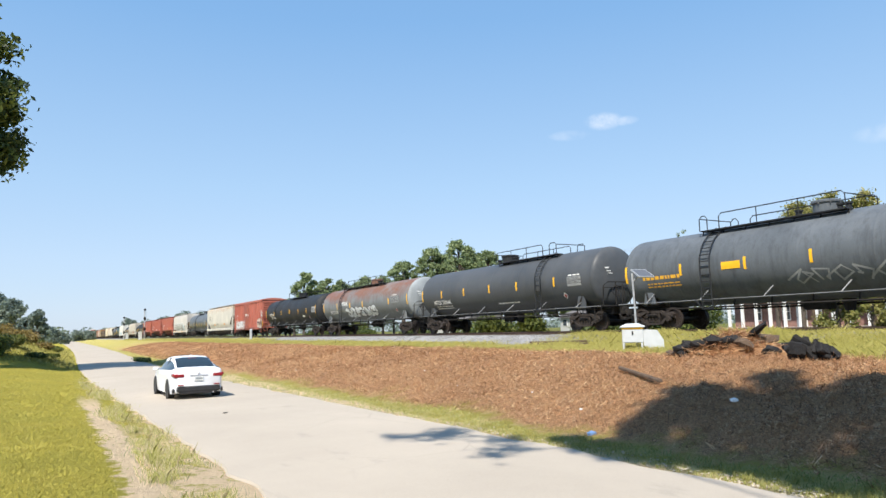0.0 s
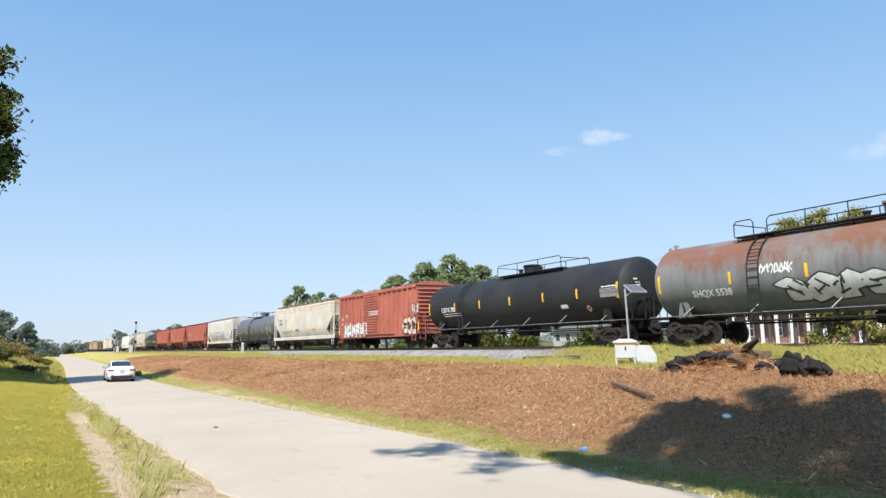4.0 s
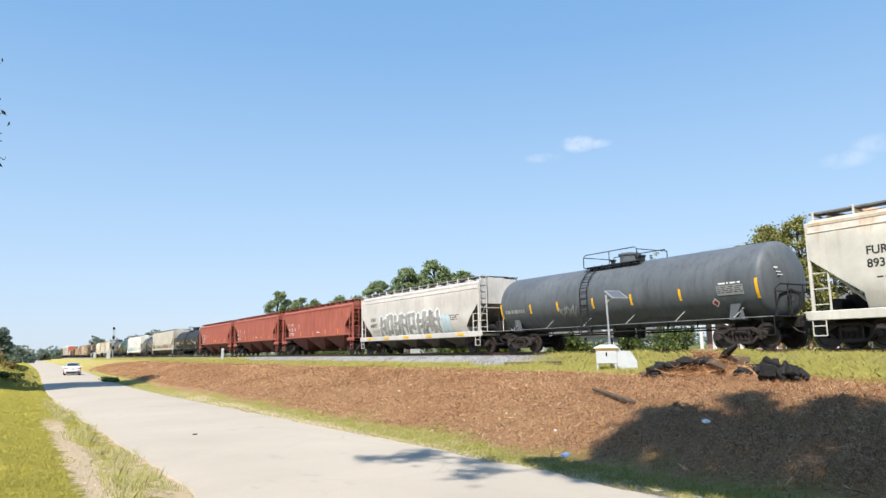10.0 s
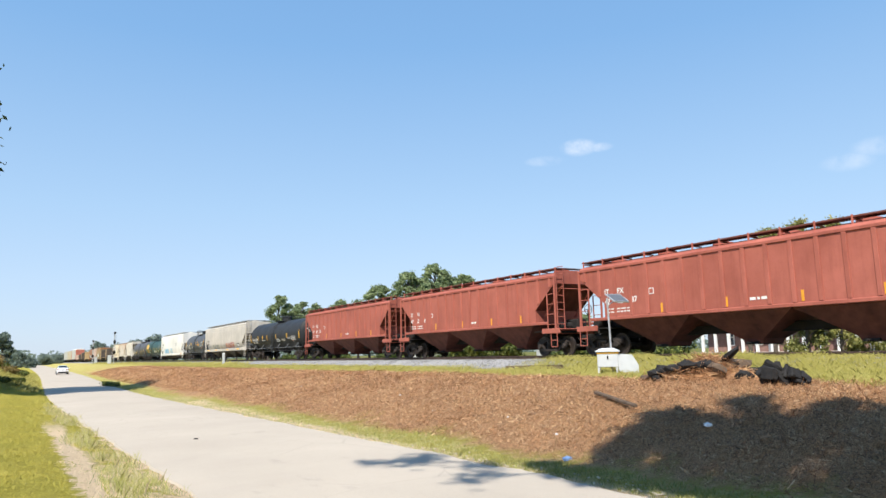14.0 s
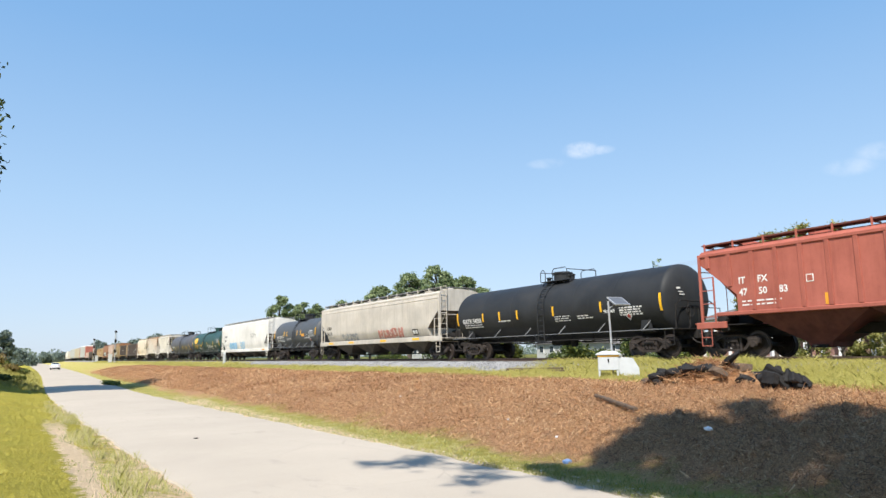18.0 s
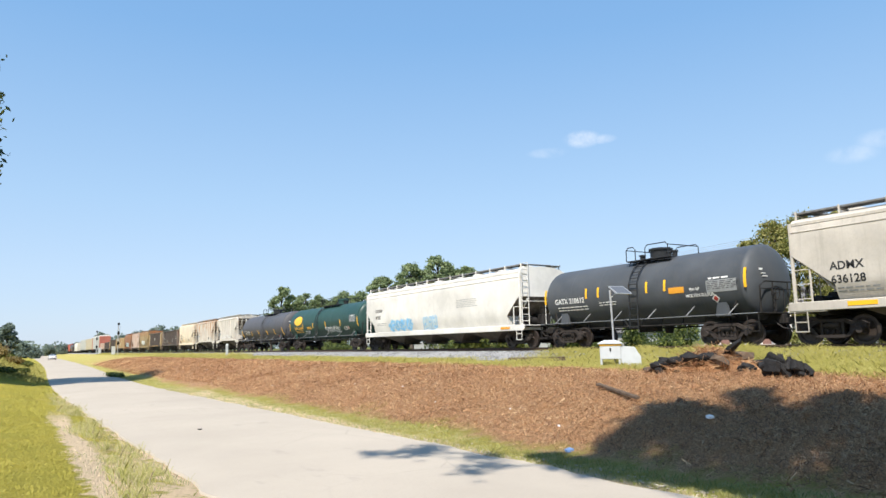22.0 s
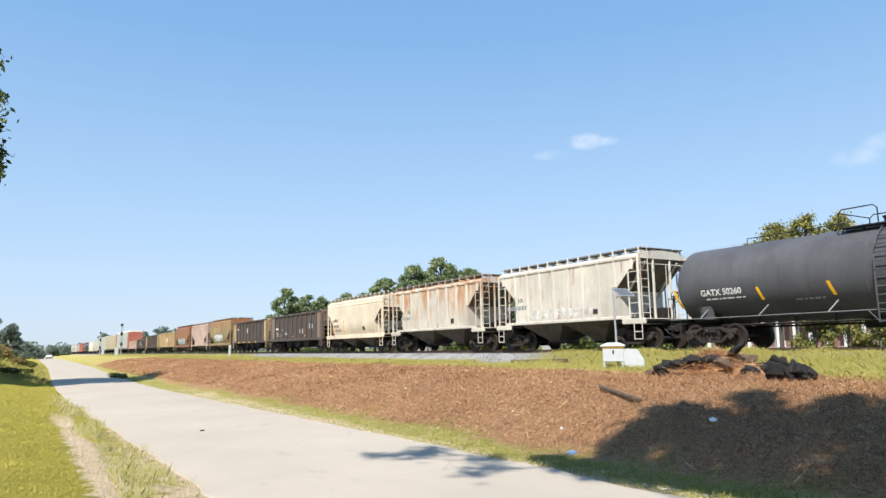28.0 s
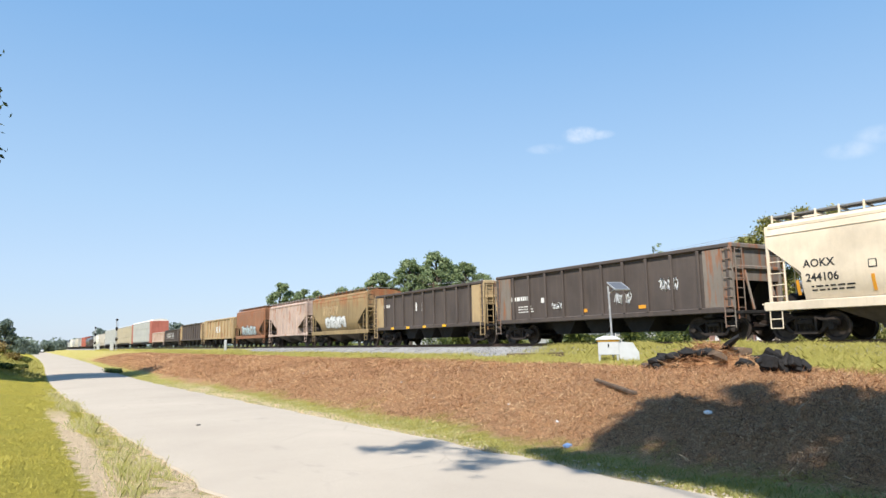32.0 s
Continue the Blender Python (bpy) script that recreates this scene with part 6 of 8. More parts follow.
def sedan():
    """Rear bumper at y=0, nose at y=4.53; wheels on z=0."""
    car = thing("sedan_car", "white four-door sedan car with red tail lamps driving away", "car")
    # station: y, belt half width, belt height, roof half width, roof height, bottom
    st = [(0.0, 0.72, 0.92, 0.62, 0.94, 0.34), (0.06, 0.80, 0.98, 0.66, 1.01, 0.26), (0.22, 0.865, 1.02, 0.68, 1.07, 0.2), (0.55, 0.90, 1.03, 0.66, 1.10, 0.18), (0.95, 0.91, 1.02, 0.62, 1.30, 0.17),
          (1.35, 0.91, 1.01, 0.60, 1.43, 0.17), (1.8, 0.91, 1.0, 0.60, 1.475, 0.17), (2.3, 0.91, 0.98, 0.60, 1.47, 0.17), (2.7, 0.91, 0.97, 0.61, 1.40, 0.17), (3.1, 0.905, 0.96, 0.64, 1.18, 0.17), (3.45, 0.90, 0.95, 0.68, 1.0, 0.18),
          (3.9, 0.88, 0.88, 0.66, 0.92, 0.2), (4.3, 0.8, 0.76, 0.6, 0.8, 0.24), (4.5, 0.66, 0.62, 0.5, 0.66, 0.3)]
    rows = []
    for y, bw, bz, rw, rz, z0 in st:
        half = [(bw * 0.95, z0), (bw * 0.985, z0 + 0.14), (bw, (z0 + bz) * 0.52), (bw * 0.985, bz - 0.12), (bw * 0.955, bz), (rw + (bw * 0.955 - rw) * 0.28, bz + (rz - bz) * 0.68), (rw, rz - 0.02 * (rz > 1.15)), (rw * 0.55, rz + 0.012), (0, rz + 0.016)]
        rows.append([(-x, y, z) for x, z in half] + [(x, y, z) for x, z in half[-2::-1]])
    n = len(rows[0])
    body, glass_side, glass_rear, glass_front = M(), M(), M(), M()
    allv = [p for r in rows for p in r]
    for m in (body, glass_side, glass_rear, glass_front):
        m.v = list(allv)
    for j in range(len(rows) - 1):
        for i in range(n - 1):
            q = (j * n + i, j * n + i + 1, (j + 1) * n + i + 1, (j + 1) * n + i)[::-1]
            onside = i in (4, n - 6)
            top = 6 <= i <= n - 8
            if onside and 3 <= j <= 9:
                glass_side.f.append(q)
            elif top and j in (3, 4):
                glass_rear.f.append(q)
            elif top and j in (8, 9):
                glass_front.f.append(q)
            else:
                body.f.append(q)
    body.f += [tuple(range(n)), tuple((len(rows) - 1) * n + k for k in range(n))[::-1]]
    for j in range(len(rows) - 1):
        body.f.append((j * n, (j + 1) * n, (j + 1) * n + n - 1, j * n + n - 1)[::-1])
    b = part("body", body, CARPAINT, car, "white lacquered body", True)
    part("side_windows", glass_side, CARGLASS, car, "dark tinted side glass", True)
    part("rear_window", glass_rear, CARGLASS, car, "dark tinted rear glass", True)
    part("windscreen", glass_front, CARGLASS, car, "", True)
    bm = M().box((0, 0.03, 0.36), (1.5, 0.14, 0.22), 0.05).box((0, 0.08, 0.25), (1.3, 0.2, 0.14), 0.04)
    bm.box((-0.83, 0.2, 0.3), (0.06, 0.3, 0.16), 0.02).box((0.83, 0.2, 0.3), (0.06, 0.3, 0.16), 0.02)
    part("rear_diffuser", bm, PLASTIC, car, "black lower bumper")
    for s in (-1, 1):
        lamp = M()
        lamp.box((s * 0.66, 0.03, 0.83), (0.34, 0.1, 0.13), 0.03).box((s * 0.85, 0.2, 0.85), (0.07, 0.34, 0.12), 0.03)
        part("tail_lamp", lamp, TAILRED, car, "red tail lamp")
        part("reflector", M().box((s * 0.62, -0.03, 0.5), (0.2, 0.05, 0.035), 0.01), TAILRED, car)
        mi = part("mirror", M().box((s * 1.0, 3.0, 1.0), (0.2, 0.11, 0.14), 0.04).box((s * 0.91, 3.02, 0.96), (0.1, 0.05, 0.05), 0.015), CARPAINT, car)
        part("door_handle", M().box((s * 0.91, 1.55, 0.86), (0.05, 0.18, 0.03), 0.01).box((s * 0.91, 2.55, 0.85), (0.05, 0.18, 0.03), 0.01), CARPAINT, car)
        part("window_pillar", M().tube([(s * 0.80, 1.82, 1.02), (s * 0.63, 1.84, 1.44)], 0.028, 5), PLASTIC, car)
        part("wheel_arch", M().lathe([(-0.02, 0.30), (-0.02, 0.36), (0.02, 0.36), (0.02, 0.30)], "x", (s * 0.90, 0.95, 0.34), 20), PLASTIC, car)
        part("wheel_arch", M().lathe([(-0.02, 0.30), (-0.02, 0.36), (0.02, 0.36), (0.02, 0.30)], "x", (s * 0.90, 3.6, 0.34), 20), PLASTIC, car)
    part("number_plate", M().box((0, -0.015, 0.72), (0.32, 0.03, 0.16), 0.006), PLATE, car, "plain pale number plate")
    part("plate_bar", M().box((0, -0.034, 0.72), (0.24, 0.004, 0.05)), DULLPANEL, car)
    part("boot_trim", M().box((0, -0.005, 0.83), (0.62, 0.03, 0.03), 0.01).box((0, -0.01, 0.9), (0.09, 0.03, 0.05), 0.015), ALLOY, car, "chrome trim and plain badge")
    part("high_brake_lamp", M().box((0, 1.28, 1.41), (0.3, 0.06, 0.025), 0.008), TAILRED, car)
    part("roof_aerial", M().box((0, 1.55, 1.5), (0.05, 0.14, 0.06), 0.02), CARPAINT, car)
    part("exhaust", M().tube([(0.5, -0.02, 0.22), (0.5, 0.3, 0.22)], 0.035, 8), ALLOY, car)
    tyre = M().lathe([(-0.1, 0.22), (-0.105, 0.3), (-0.08, 0.325), (0.08, 0.325), (0.105, 0.3), (0.1, 0.22)], "x", n=28).data("tyre", RUBBER, True)
    rimm = M().lathe([(-0.06, 0.02), (-0.07, 0.06), (-0.05, 0.08), (-0.05, 0.1)], "x", n=12)
    rimm.lathe([(-0.09, 0.20), (-0.095, 0.225), (0.09, 0.225), (0.09, 0.20)], "x", n=24)
    for k in range(5):
        a = 2 * math.pi * k / 5
        rimm.tube([(-0.06, 0.05 * math.cos(a), 0.05 * math.sin(a)), (-0.075, 0.215 * math.cos(a), 0.215 * math.sin(a))], 0.028, 5)
    rim = rimm.data("rim", ALLOY, True)
    wheels = []
    for s in (-1, 1):
        for y in (0.95, 3.6):
            w = part("wheel", tyre, None, car, "black tyre on silver rim")
            w.matrix_parent_inverse = pose(s * 0.79, y, 0.325) if s < 0 else pose(s * 0.79, y, 0.325, 0, 0, 180)
            part("rim", rim, None, w)
            wheels.append((w, s))
    # a small car: everything a little under the size drawn above
    small = 0.87
    for me in {o.data for o in car.children_recursive}:
        me.transform(Matrix.Scale(small, 4))
    for w, s in wheels:
        w.matrix_parent_inverse.translation *= small
    return car, wheels


SEDAN, SEDAN_WHEELS = sedan()
# seconds, metres along the road of the rear bumper
DRIVE = [(0, 22.9), (1, 29.4), (2, 35.8), (3, 42.2), (4, 48.0), (4.5, 50.8), (6.5, 61.5), (7, 64.0), (8, 69.5), (9, 76.0), (11, 92), (13, 109), (15, 125), (17, 141), (19, 157), (21, 173), (23, 190), (25, 207), (28, 232), (30, 250), (32, 268)]

# ---------------- plants ----------------
LEAF_OAK = leafy("oak_leaves", (0.03, 0.048, 0.016), (0.075, 0.105, 0.028), (0.29, 0.31, 0.07))
LEAF_PINE = leafy("pine_foliage", (0.12, 0.17, 0.085), (0.23, 0.29, 0.14), (0.37, 0.42, 0.22))
# Leaf green lightened to carry the haze in front of these trees.
LEAF_MID = leafy("haze_paled_leaves", (0.15, 0.205, 0.10), (0.24, 0.295, 0.145), (0.29, 0.34, 0.18))
LEAF_MAG = leafy("magnolia_leaves", (0.10, 0.12, 0.03), (0.28, 0.275, 0.08), (0.56, 0.48, 0.2))
# Distance haze is painted in: paler and bluer than the leaves themselves.
LEAF_FAR = leafy("haze_tinted_foliage", (0.15, 0.195, 0.165), (0.19, 0.24, 0.2), (0.24, 0.285, 0.23))
LEAF_BUSH = leafy("bush_leaves", (0.05, 0.07, 0.015), (0.12, 0.14, 0.03), (0.2, 0.2, 0.05))
LEAF_DRY = leafy("dry_brush", (0.14, 0.10, 0.03), (0.26, 0.19, 0.06), (0.36, 0.28, 0.1))
BLADE = leafy("grass_blades", (0.27, 0.245, 0.035), (0.40, 0.355, 0.06), (0.50, 0.43, 0.10))
BLADE_G = leafy("green_grass_blades", (0.22, 0.23, 0.05), (0.36, 0.345, 0.10), (0.50, 0.455, 0.21))
BLADE_Y = leafy("yellow_grass_blades", (0.235, 0.225, 0.05), (0.35, 0.325, 0.08), (0.50, 0.44, 0.16))
BLADE_S = leafy("bleached_grass_stalks", (0.34, 0.29, 0.16), (0.46, 0.39, 0.24), (0.56, 0.49, 0.31))
STRAW = leafy("brown_straw", (0.16, 0.072, 0.032), (0.54, 0.29, 0.14), (0.95, 0.71, 0.42))
BARK = plain("grey_brown_bark", (0.10, 0.08, 0.065), 0.9, 0, 0.4, 8, 0.8)


def arrays_mesh(name, verts, quads, mat, normals=None):
    """A mesh from numpy arrays of corners and of faces with one number of corners; normals soften its shading."""
    me = bpy.data.meshes.new(name)
    k = quads.shape[1]
    me.vertices.add(len(verts))
    me.vertices.foreach_set("co", np.ascontiguousarray(verts, dtype=np.float32).ravel())
    me.loops.add(quads.size)
    me.loops.foreach_set("vertex_index", np.ascontiguousarray(quads, dtype=np.int32).ravel())
    me.polygons.add(len(quads))
    me.polygons.foreach_set("loop_start", np.arange(0, quads.size, k, dtype=np.int32))
    me.update(calc_edges=True)
    if normals is not None:
        at = me.attributes.new("custom_normal", "FLOAT_VECTOR", "POINT")
        at.data.foreach_set("vector", np.ascontiguousarray(normals, dtype=np.float32).ravel())
    me.materials.append(mat)
    return me


def leaf_mesh(name, centres, size, mat, rng, flat=0.0):
    n = len(centres)
    a = rng.normal(size=(n, 3))
    a /= np.linalg.norm(a, axis=1)[:, None]
    b = rng.normal(size=(n, 3))
    b[:, 2] *= 1 - flat
    b = np.cross(a, b)
    b /= np.linalg.norm(b, axis=1)[:, None] + 1e-9
    s = size * rng.uniform(0.6, 1.3, (n, 1))
    a, b = a * s, b * s * 0.6
    v = np.stack([centres - a, centres + b * 0.8 - a * 0.1, centres + a, centres - b * 0.8 + a * 0.1], 1).reshape(-1, 3)
    return arrays_mesh(name, v, np.arange(4 * n).reshape(-1, 4), mat)


def crown_points(clumps, n, rng, loose=0.24):
    """Leaves' places on and in a set of clumps (centre, radii)."""
    c = np.array([k[0] for k in clumps])
    r = np.array([k[1] for k in clumps])
    w = np.prod(r, axis=1) ** (2 / 3)
    i = rng.choice(len(clumps), n, p=w / w.sum())
    d = rng.normal(size=(n, 3))
    d /= np.linalg.norm(d, axis=1)[:, None]
    rad = rng.uniform(0.2, 1.0, (n, 1)) ** 0.5 * (1 + loose * rng.normal(size=(n, 1)))
    return c[i] + d * r[i] * rad


def tree(name, label, at, height, spread, bare, leaf, size, count, seed, trunk=0.25, clumps_n=22, shape="round", lean=(0, 0), fine=1.0, loose=0.24):
    """Trunk, limbs and a crown of leaf clumps. bare: the height at which the crown begins."""
    rng = np.random.default_rng(seed)
    t = thing(name, label, "tree", at=pose(*at))
    clumps = []
    for k in range(clumps_n):
        u = (k + 0.5) / clumps_n
        z = bare + (height - bare) * (0.12 + 0.8 * u)
        if shape == "round":
            wide = spread * math.sqrt(max(0.05, 1 - (2 * u - 0.85) ** 2 * 0.75))
        elif shape == "cone":
            wide = spread * (1.05 - u)
        else:
            wide = spread * (0.35 + 0.65 * u) if u < 0.75 else spread * (1.0 - (u - 0.75) * 1.8)
        a, q = rng.uniform(0, 6.28), wide * math.sqrt(rng.uniform(0.15, 1.0)) * 0.75
        r = spread * rng.uniform(0.2, 0.36) * fine
        clumps.append(((q * math.cos(a) + lean[0] * u, q * math.sin(a) + lean[1] * u, min(z, height - r * 0.6)), (r, r, r * rng.uniform(0.55, 0.85))))
    part("crown", leaf_mesh("crown", crown_points(clumps, count, rng, loose), size, leaf, rng), None, t)
    m = M()
    pts = [(0, 0, -0.4), (0.05, 0, bare * 0.5), (lean[0] * 0.15, lean[1] * 0.15, bare), (lean[0] * 0.5, lean[1] * 0.5, bare + (height - bare) * 0.55), (lean[0] * 0.8, lean[1] * 0.8, height * 0.92)]
    taper = [1.25, 1.0, 0.85, 0.5, 0.12]
    for i in range(len(pts) - 1):
        p, q = Vector(pts[i]), Vector(pts[i + 1])
        for k in range(2):
            a, b = p.lerp(q, k / 2), p.lerp(q, (k + 1) / 2)
            r0 = trunk * (taper[i] + (taper[i + 1] - taper[i]) * k / 2)
            m.tube([a, b], r0, 9)
    part("trunk", m, BARK, t)
    for k, (c, r) in enumerate(clumps):
        if k % 2:
            continue
        h0 = min(max(bare * 0.75, c[2] - spread * 0.55), height * 0.8)
        base = Vector((lean[0] * 0.2, lean[1] * 0.2, h0))
        mid = base.lerp(Vector(c), 0.5) + Vector((0, 0, -0.25))
        lm = M().tube([base, mid], trunk * 0.3, 6).tube([mid, c], trunk * 0.16, 5)
        part("limb", lm, BARK, t)
    return t


def place(az, dist, z=None):
    x, y = dist * math.sin(radians(az)), dist * math.cos(radians(az))
    return (x, y, ground_z(x, y) if z is None else z)


def make_trees():
    # the stand of tall pines behind the train
    for i, (az, dist, h, sp, bare) in enumerate(((30.9, 135, 18.9, 5.0, 6), (28.6, 138, 17.6, 5.4, 5), (33.1, 134, 16.4, 4.8, 5), (26.2, 142, 15.4, 4.6, 5), (31.8, 150, 18.0, 5.0, 6), (34.6, 140, 14.8, 4.2, 4), (29.8, 146, 17.4, 4.6, 5))):
        tree("pine_tree", "tall broad pine tree behind the railway", place(az, dist), h, sp, bare, LEAF_PINE, 0.24, 13000, 40 + i, 0.4, 84, "round", (0, 0), 0.5, 0.4)
    for i, (az, dist, h, sp) in enumerate(((18.15, 190, 18.0, 4.4), (19.0, 192, 15.8, 3.6), (19.9, 200, 17.0, 4.6), (21.3, 205, 16.6, 5.0), (23.3, 205, 17.6, 6.0), (24.5, 206, 17.4, 6.0), (17.4, 210, 11.5, 4.0), (22.6, 215, 16.0, 5.5), (25.4, 212, 16.4, 5.0), (21.0, 208, 15.2, 4.5), (35.0, 150, 12.5, 5.5), (37.0, 150, 10.5, 5.0), (39.2, 150, 9.0, 4.5), (42, 150, 9.0, 5.0))):
        tree("broadleaf_tree", "dense green tree behind the railway", place(az, dist), h, sp, 2.5, LEAF_MID, 0.34, 5600, 60 + i, 0.35, 32, "round", (0, 0), 0.8)
    # magnolia in front of the brick building
    for i, (az, dist, h, sp, k) in enumerate(((56.8, 58.5, 10.2, 2.4, 7000), (59.0, 57.5, 10.9, 2.5, 7000), (61.1, 57, 10.7, 2.4, 7000), (63.2, 58, 9.5, 2.4, 6000), (55.1, 60, 9.0, 1.5, 3000))):
        tree("magnolia_tree", "spreading magnolia tree with glossy yellow-green leaves", place(az, dist), h, sp, 2.4 if az < 58 else -1.2, LEAF_MAG, 0.115, int(k * 2.0), 80 + i, 0.15, 70, "round", (0, 0), 0.62, 0.55)
    tree("slender_tree", "slender sparse young tree", place(48.8, 80), 11.3, 0.9, 8.4, LEAF_PINE, 0.13, 190, 90, 0.1, 8)
    # trees at the left, far along the road
    for i, (az, dist, h, sp) in enumerate(((-2.3, 150, 9.2, 3.2), (-3.4, 152, 10.2, 3.6), (-4.3, 158, 12.0, 4.0), (-0.75, 165, 7.6, 2.5), (-1.5, 170, 6.0, 2.6), (0.3, 215, 4.0, 2.2), (1.0, 225, 3.0, 1.8), (-4.8, 150, 10.0, 4.0), (1.9, 330, 4.2, 3.6), (-0.1, 260, 5.0, 3.2), (2.6, 420, 4.8, 6.0), (3.3, 430, 4.4, 6.0))):
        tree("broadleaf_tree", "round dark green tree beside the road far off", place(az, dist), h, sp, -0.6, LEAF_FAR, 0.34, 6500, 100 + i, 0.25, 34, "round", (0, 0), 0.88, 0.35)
    # trees beyond the signals
    for i, (az, dist, h, sp) in enumerate(((7.6, 420, 12, 7), (9.0, 400, 14, 8), (10.4, 390, 13, 8), (11.8, 380, 12, 8), (13.4, 370, 13, 8), (15.0, 360, 13, 8), (5.2, 460, 12, 7), (6.4, 440, 10, 7))):
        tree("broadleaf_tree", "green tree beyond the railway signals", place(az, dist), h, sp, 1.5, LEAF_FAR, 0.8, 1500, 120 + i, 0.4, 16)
    # tree whose bough hangs into view beside the road, and the one behind that shades the bank
    tree("oak_tree", "large leafy oak tree overhanging the roadside", (-6.45, 47.3, 0.3), 23.0, 5.95, 9.4, LEAF_OAK, 0.2, 34000, 140, 0.45, 70, "round", (0, 0), 0.8)


make_trees()


def shade_tree():
    """The big tree over the camera: it is felt by its shade on the bank and the road."""
    rng = np.random.default_rng(7)
    t = thing("shade_tree", "large leafy roadside tree that shades road and bank", "tree", at=pose(-3.5, -6.5, 0.4))
    base = np.array((-3.5, -6.5, 0.4))
    spots = []
    for tx, ty, tz, high, r in SHADE:
        k = high / math.tan(SUN_EL)
        c = np.array((tx + SUN_AZ.x * k, ty + SUN_AZ.y * k, tz + high)) - base
        spots.append((tuple(c), (r, r, r * 0.7)))
    # open sprays towards the road, dense boughs over the bank
    thin, thick = [q for q, s in zip(spots, SHADE) if s[2] < 0.05], [q for q, s in zip(spots, SHADE) if s[2] >= 0.05]
    leaves = np.concatenate([crown_points(thick, 52000, rng), crown_points(thin, 520, rng, 0.4)])
    part("crown", leaf_mesh("crown", leaves, 0.14, LEAF_OAK, rng), None, t)
    m = M().tube([(0, 0, -0.5), (0.1, 0, 4.0), (0.3, 0.3, 9.0)], 0.45, 10).tube([(0.3, 0.3, 9.0), (1.0, 2.0, 15.0)], 0.26, 8)
    part("trunk", m, BARK, t)
    for c, r in thick:
        part("limb", M().tube([(0.4, 0.6, 10.0), (c[0] * 0.75, c[1] * 0.3, c[2] * 0.9), c], 0.02, 5), BARK, t)


# where the shade of each clump falls (x, y, z), its height over that spot, and its radius
SHADE = [(10.8, 9.4, 0.77, 20, 0.55), (9.9, 8.9, 0.5, 19, 0.75), (12.3, 8.75, 1.0, 21, 0.5), (11.7, 8.2, 0.9, 20, 0.45), (12.05, 6.95, 0.95, 20, 0.5), (11.4, 6.4, 0.85, 20, 0.55), (10.4, 8.5, 0.66, 20, 0.65), (10.9, 6.0, 0.76, 20, 0.6), (10.2, 7.2, 0.62, 19, 0.65), (12.1, 5.5, 0.95, 20, 0.8),
         (9.6, 7.6, 0.45, 19, 0.85), (9.4, 6.5, 0.4, 19, 0.65), (10.6, 5.3, 0.7, 19, 0.95), (10.6, 6.65, 0.71, 20, 0.65), (11.0, 7.5, 0.78, 20, 0.45), (9.0, 8.9, 0.28, 18, 0.5), (8.4, 7.7, 0.12, 18, 0.5), (8.5, 6.4, 0.12, 17, 0.6), (8.3, 8.6, 0.1, 18, 0.5), (8.3, 7.0, 0.1, 18, 0.5), (8.4, 5.4, 0.12, 18, 0.6),
         (9.4, 4.3, 0.3, 19, 1.35), (11.0, 3.6, 0.7, 20, 1.6), (12.9, 3.4, 0.9, 20, 1.5), (8.6, 2.2, 0.1, 18, 1.4), (8.0, 9.8, 0.06, 19, 0.35), (7.9, 8.9, 0.06, 18, 0.5), (7.8, 8.1, 0.06, 18, 0.45), (8.1, 7.5, 0.06, 18, 0.45), (7.2, 10.6, 0.0, 19, 0.6), (6.3, 11.5, 0.0, 19, 0.6), (6.9, 12.0, 0.0, 20, 0.5), (6.6, 9.6, 0.0, 19, 0.5), (5.7, 11.9, 0.0, 19, 0.4), (6.1, 9.3, 0.0, 19, 0.35), (12.0, 0.6, 0.9, 20, 1.9)]
shade_tree()


def far_woods():
    rng = np.random.default_rng(11)
    pts = []
    for k in range(260):
        az = rng.uniform(-8, 70)
        d = rng.uniform(620, 900)
        x, y = d * math.sin(radians(az)), d * math.cos(radians(az))
        r = rng.uniform(5, 10)
        h = rng.uniform(7, 12)
        n = 110
        q = rng.normal(size=(n, 3))
        q /= np.linalg.norm(q, axis=1)[:, None]
        pts.append(np.array((x, y, 1 + h * 0.45)) + q * np.array((r, r, h * 0.55)))
    tagged(part("far_woods", leaf_mesh("far_woods", np.concatenate(pts), 1.3, LEAF_FAR, rng), None), "belt of woods along the horizon with haze in its leaf colour", "woods", kind="stuff")


far_woods()


def bush(name, label, at, size, leaf, n, seed, leaf_size=0.12):
    rng = np.random.default_rng(seed)
    t = thing(name, label, "bush", at=pose(*at))
    cl = [((rng.uniform(-0.6, 0.6) * size[0], rng.uniform(-0.6, 0.6) * size[1], size[2] * rng.uniform(0.3, 0.7)), (size[0] * 0.45, size[1] * 0.45, size[2] * 0.38)) for _ in range(7)]
    part("foliage", leaf_mesh("foliage", crown_points(cl, n, rng), leaf_size, leaf, rng), None, t)
    m = M()
    for c, r in cl:
        m.tube([(0, 0, -0.1), c], 0.02, 4)
    part("stems", m, BARK, t)


for i, (az, d, s, leaf) in enumerate(((34.0, 52, (1.5, 1.5, 1.9), LEAF_BUSH), (36.6, 50, (1.2, 1.2, 1.7), LEAF_BUSH), (32.6, 58, (1.1, 1.1, 1.6), LEAF_OAK), (41.8, 46, (1.3, 1.3, 1.7), LEAF_OAK), (46.5, 62, (1.6, 1.6, 2.2), LEAF_OAK), (49.5, 60, (2.2, 2.0, 2.6), LEAF_OAK), (22, 90, (2.0, 2.0, 2.0), LEAF_BUSH), (27, 75, (1.4, 1.4, 1.8), LEAF_BUSH))):
    bush("bush", "rounded green bush beyond the railway", place(az, d), s, leaf, 1500, 200 + i, 0.16)
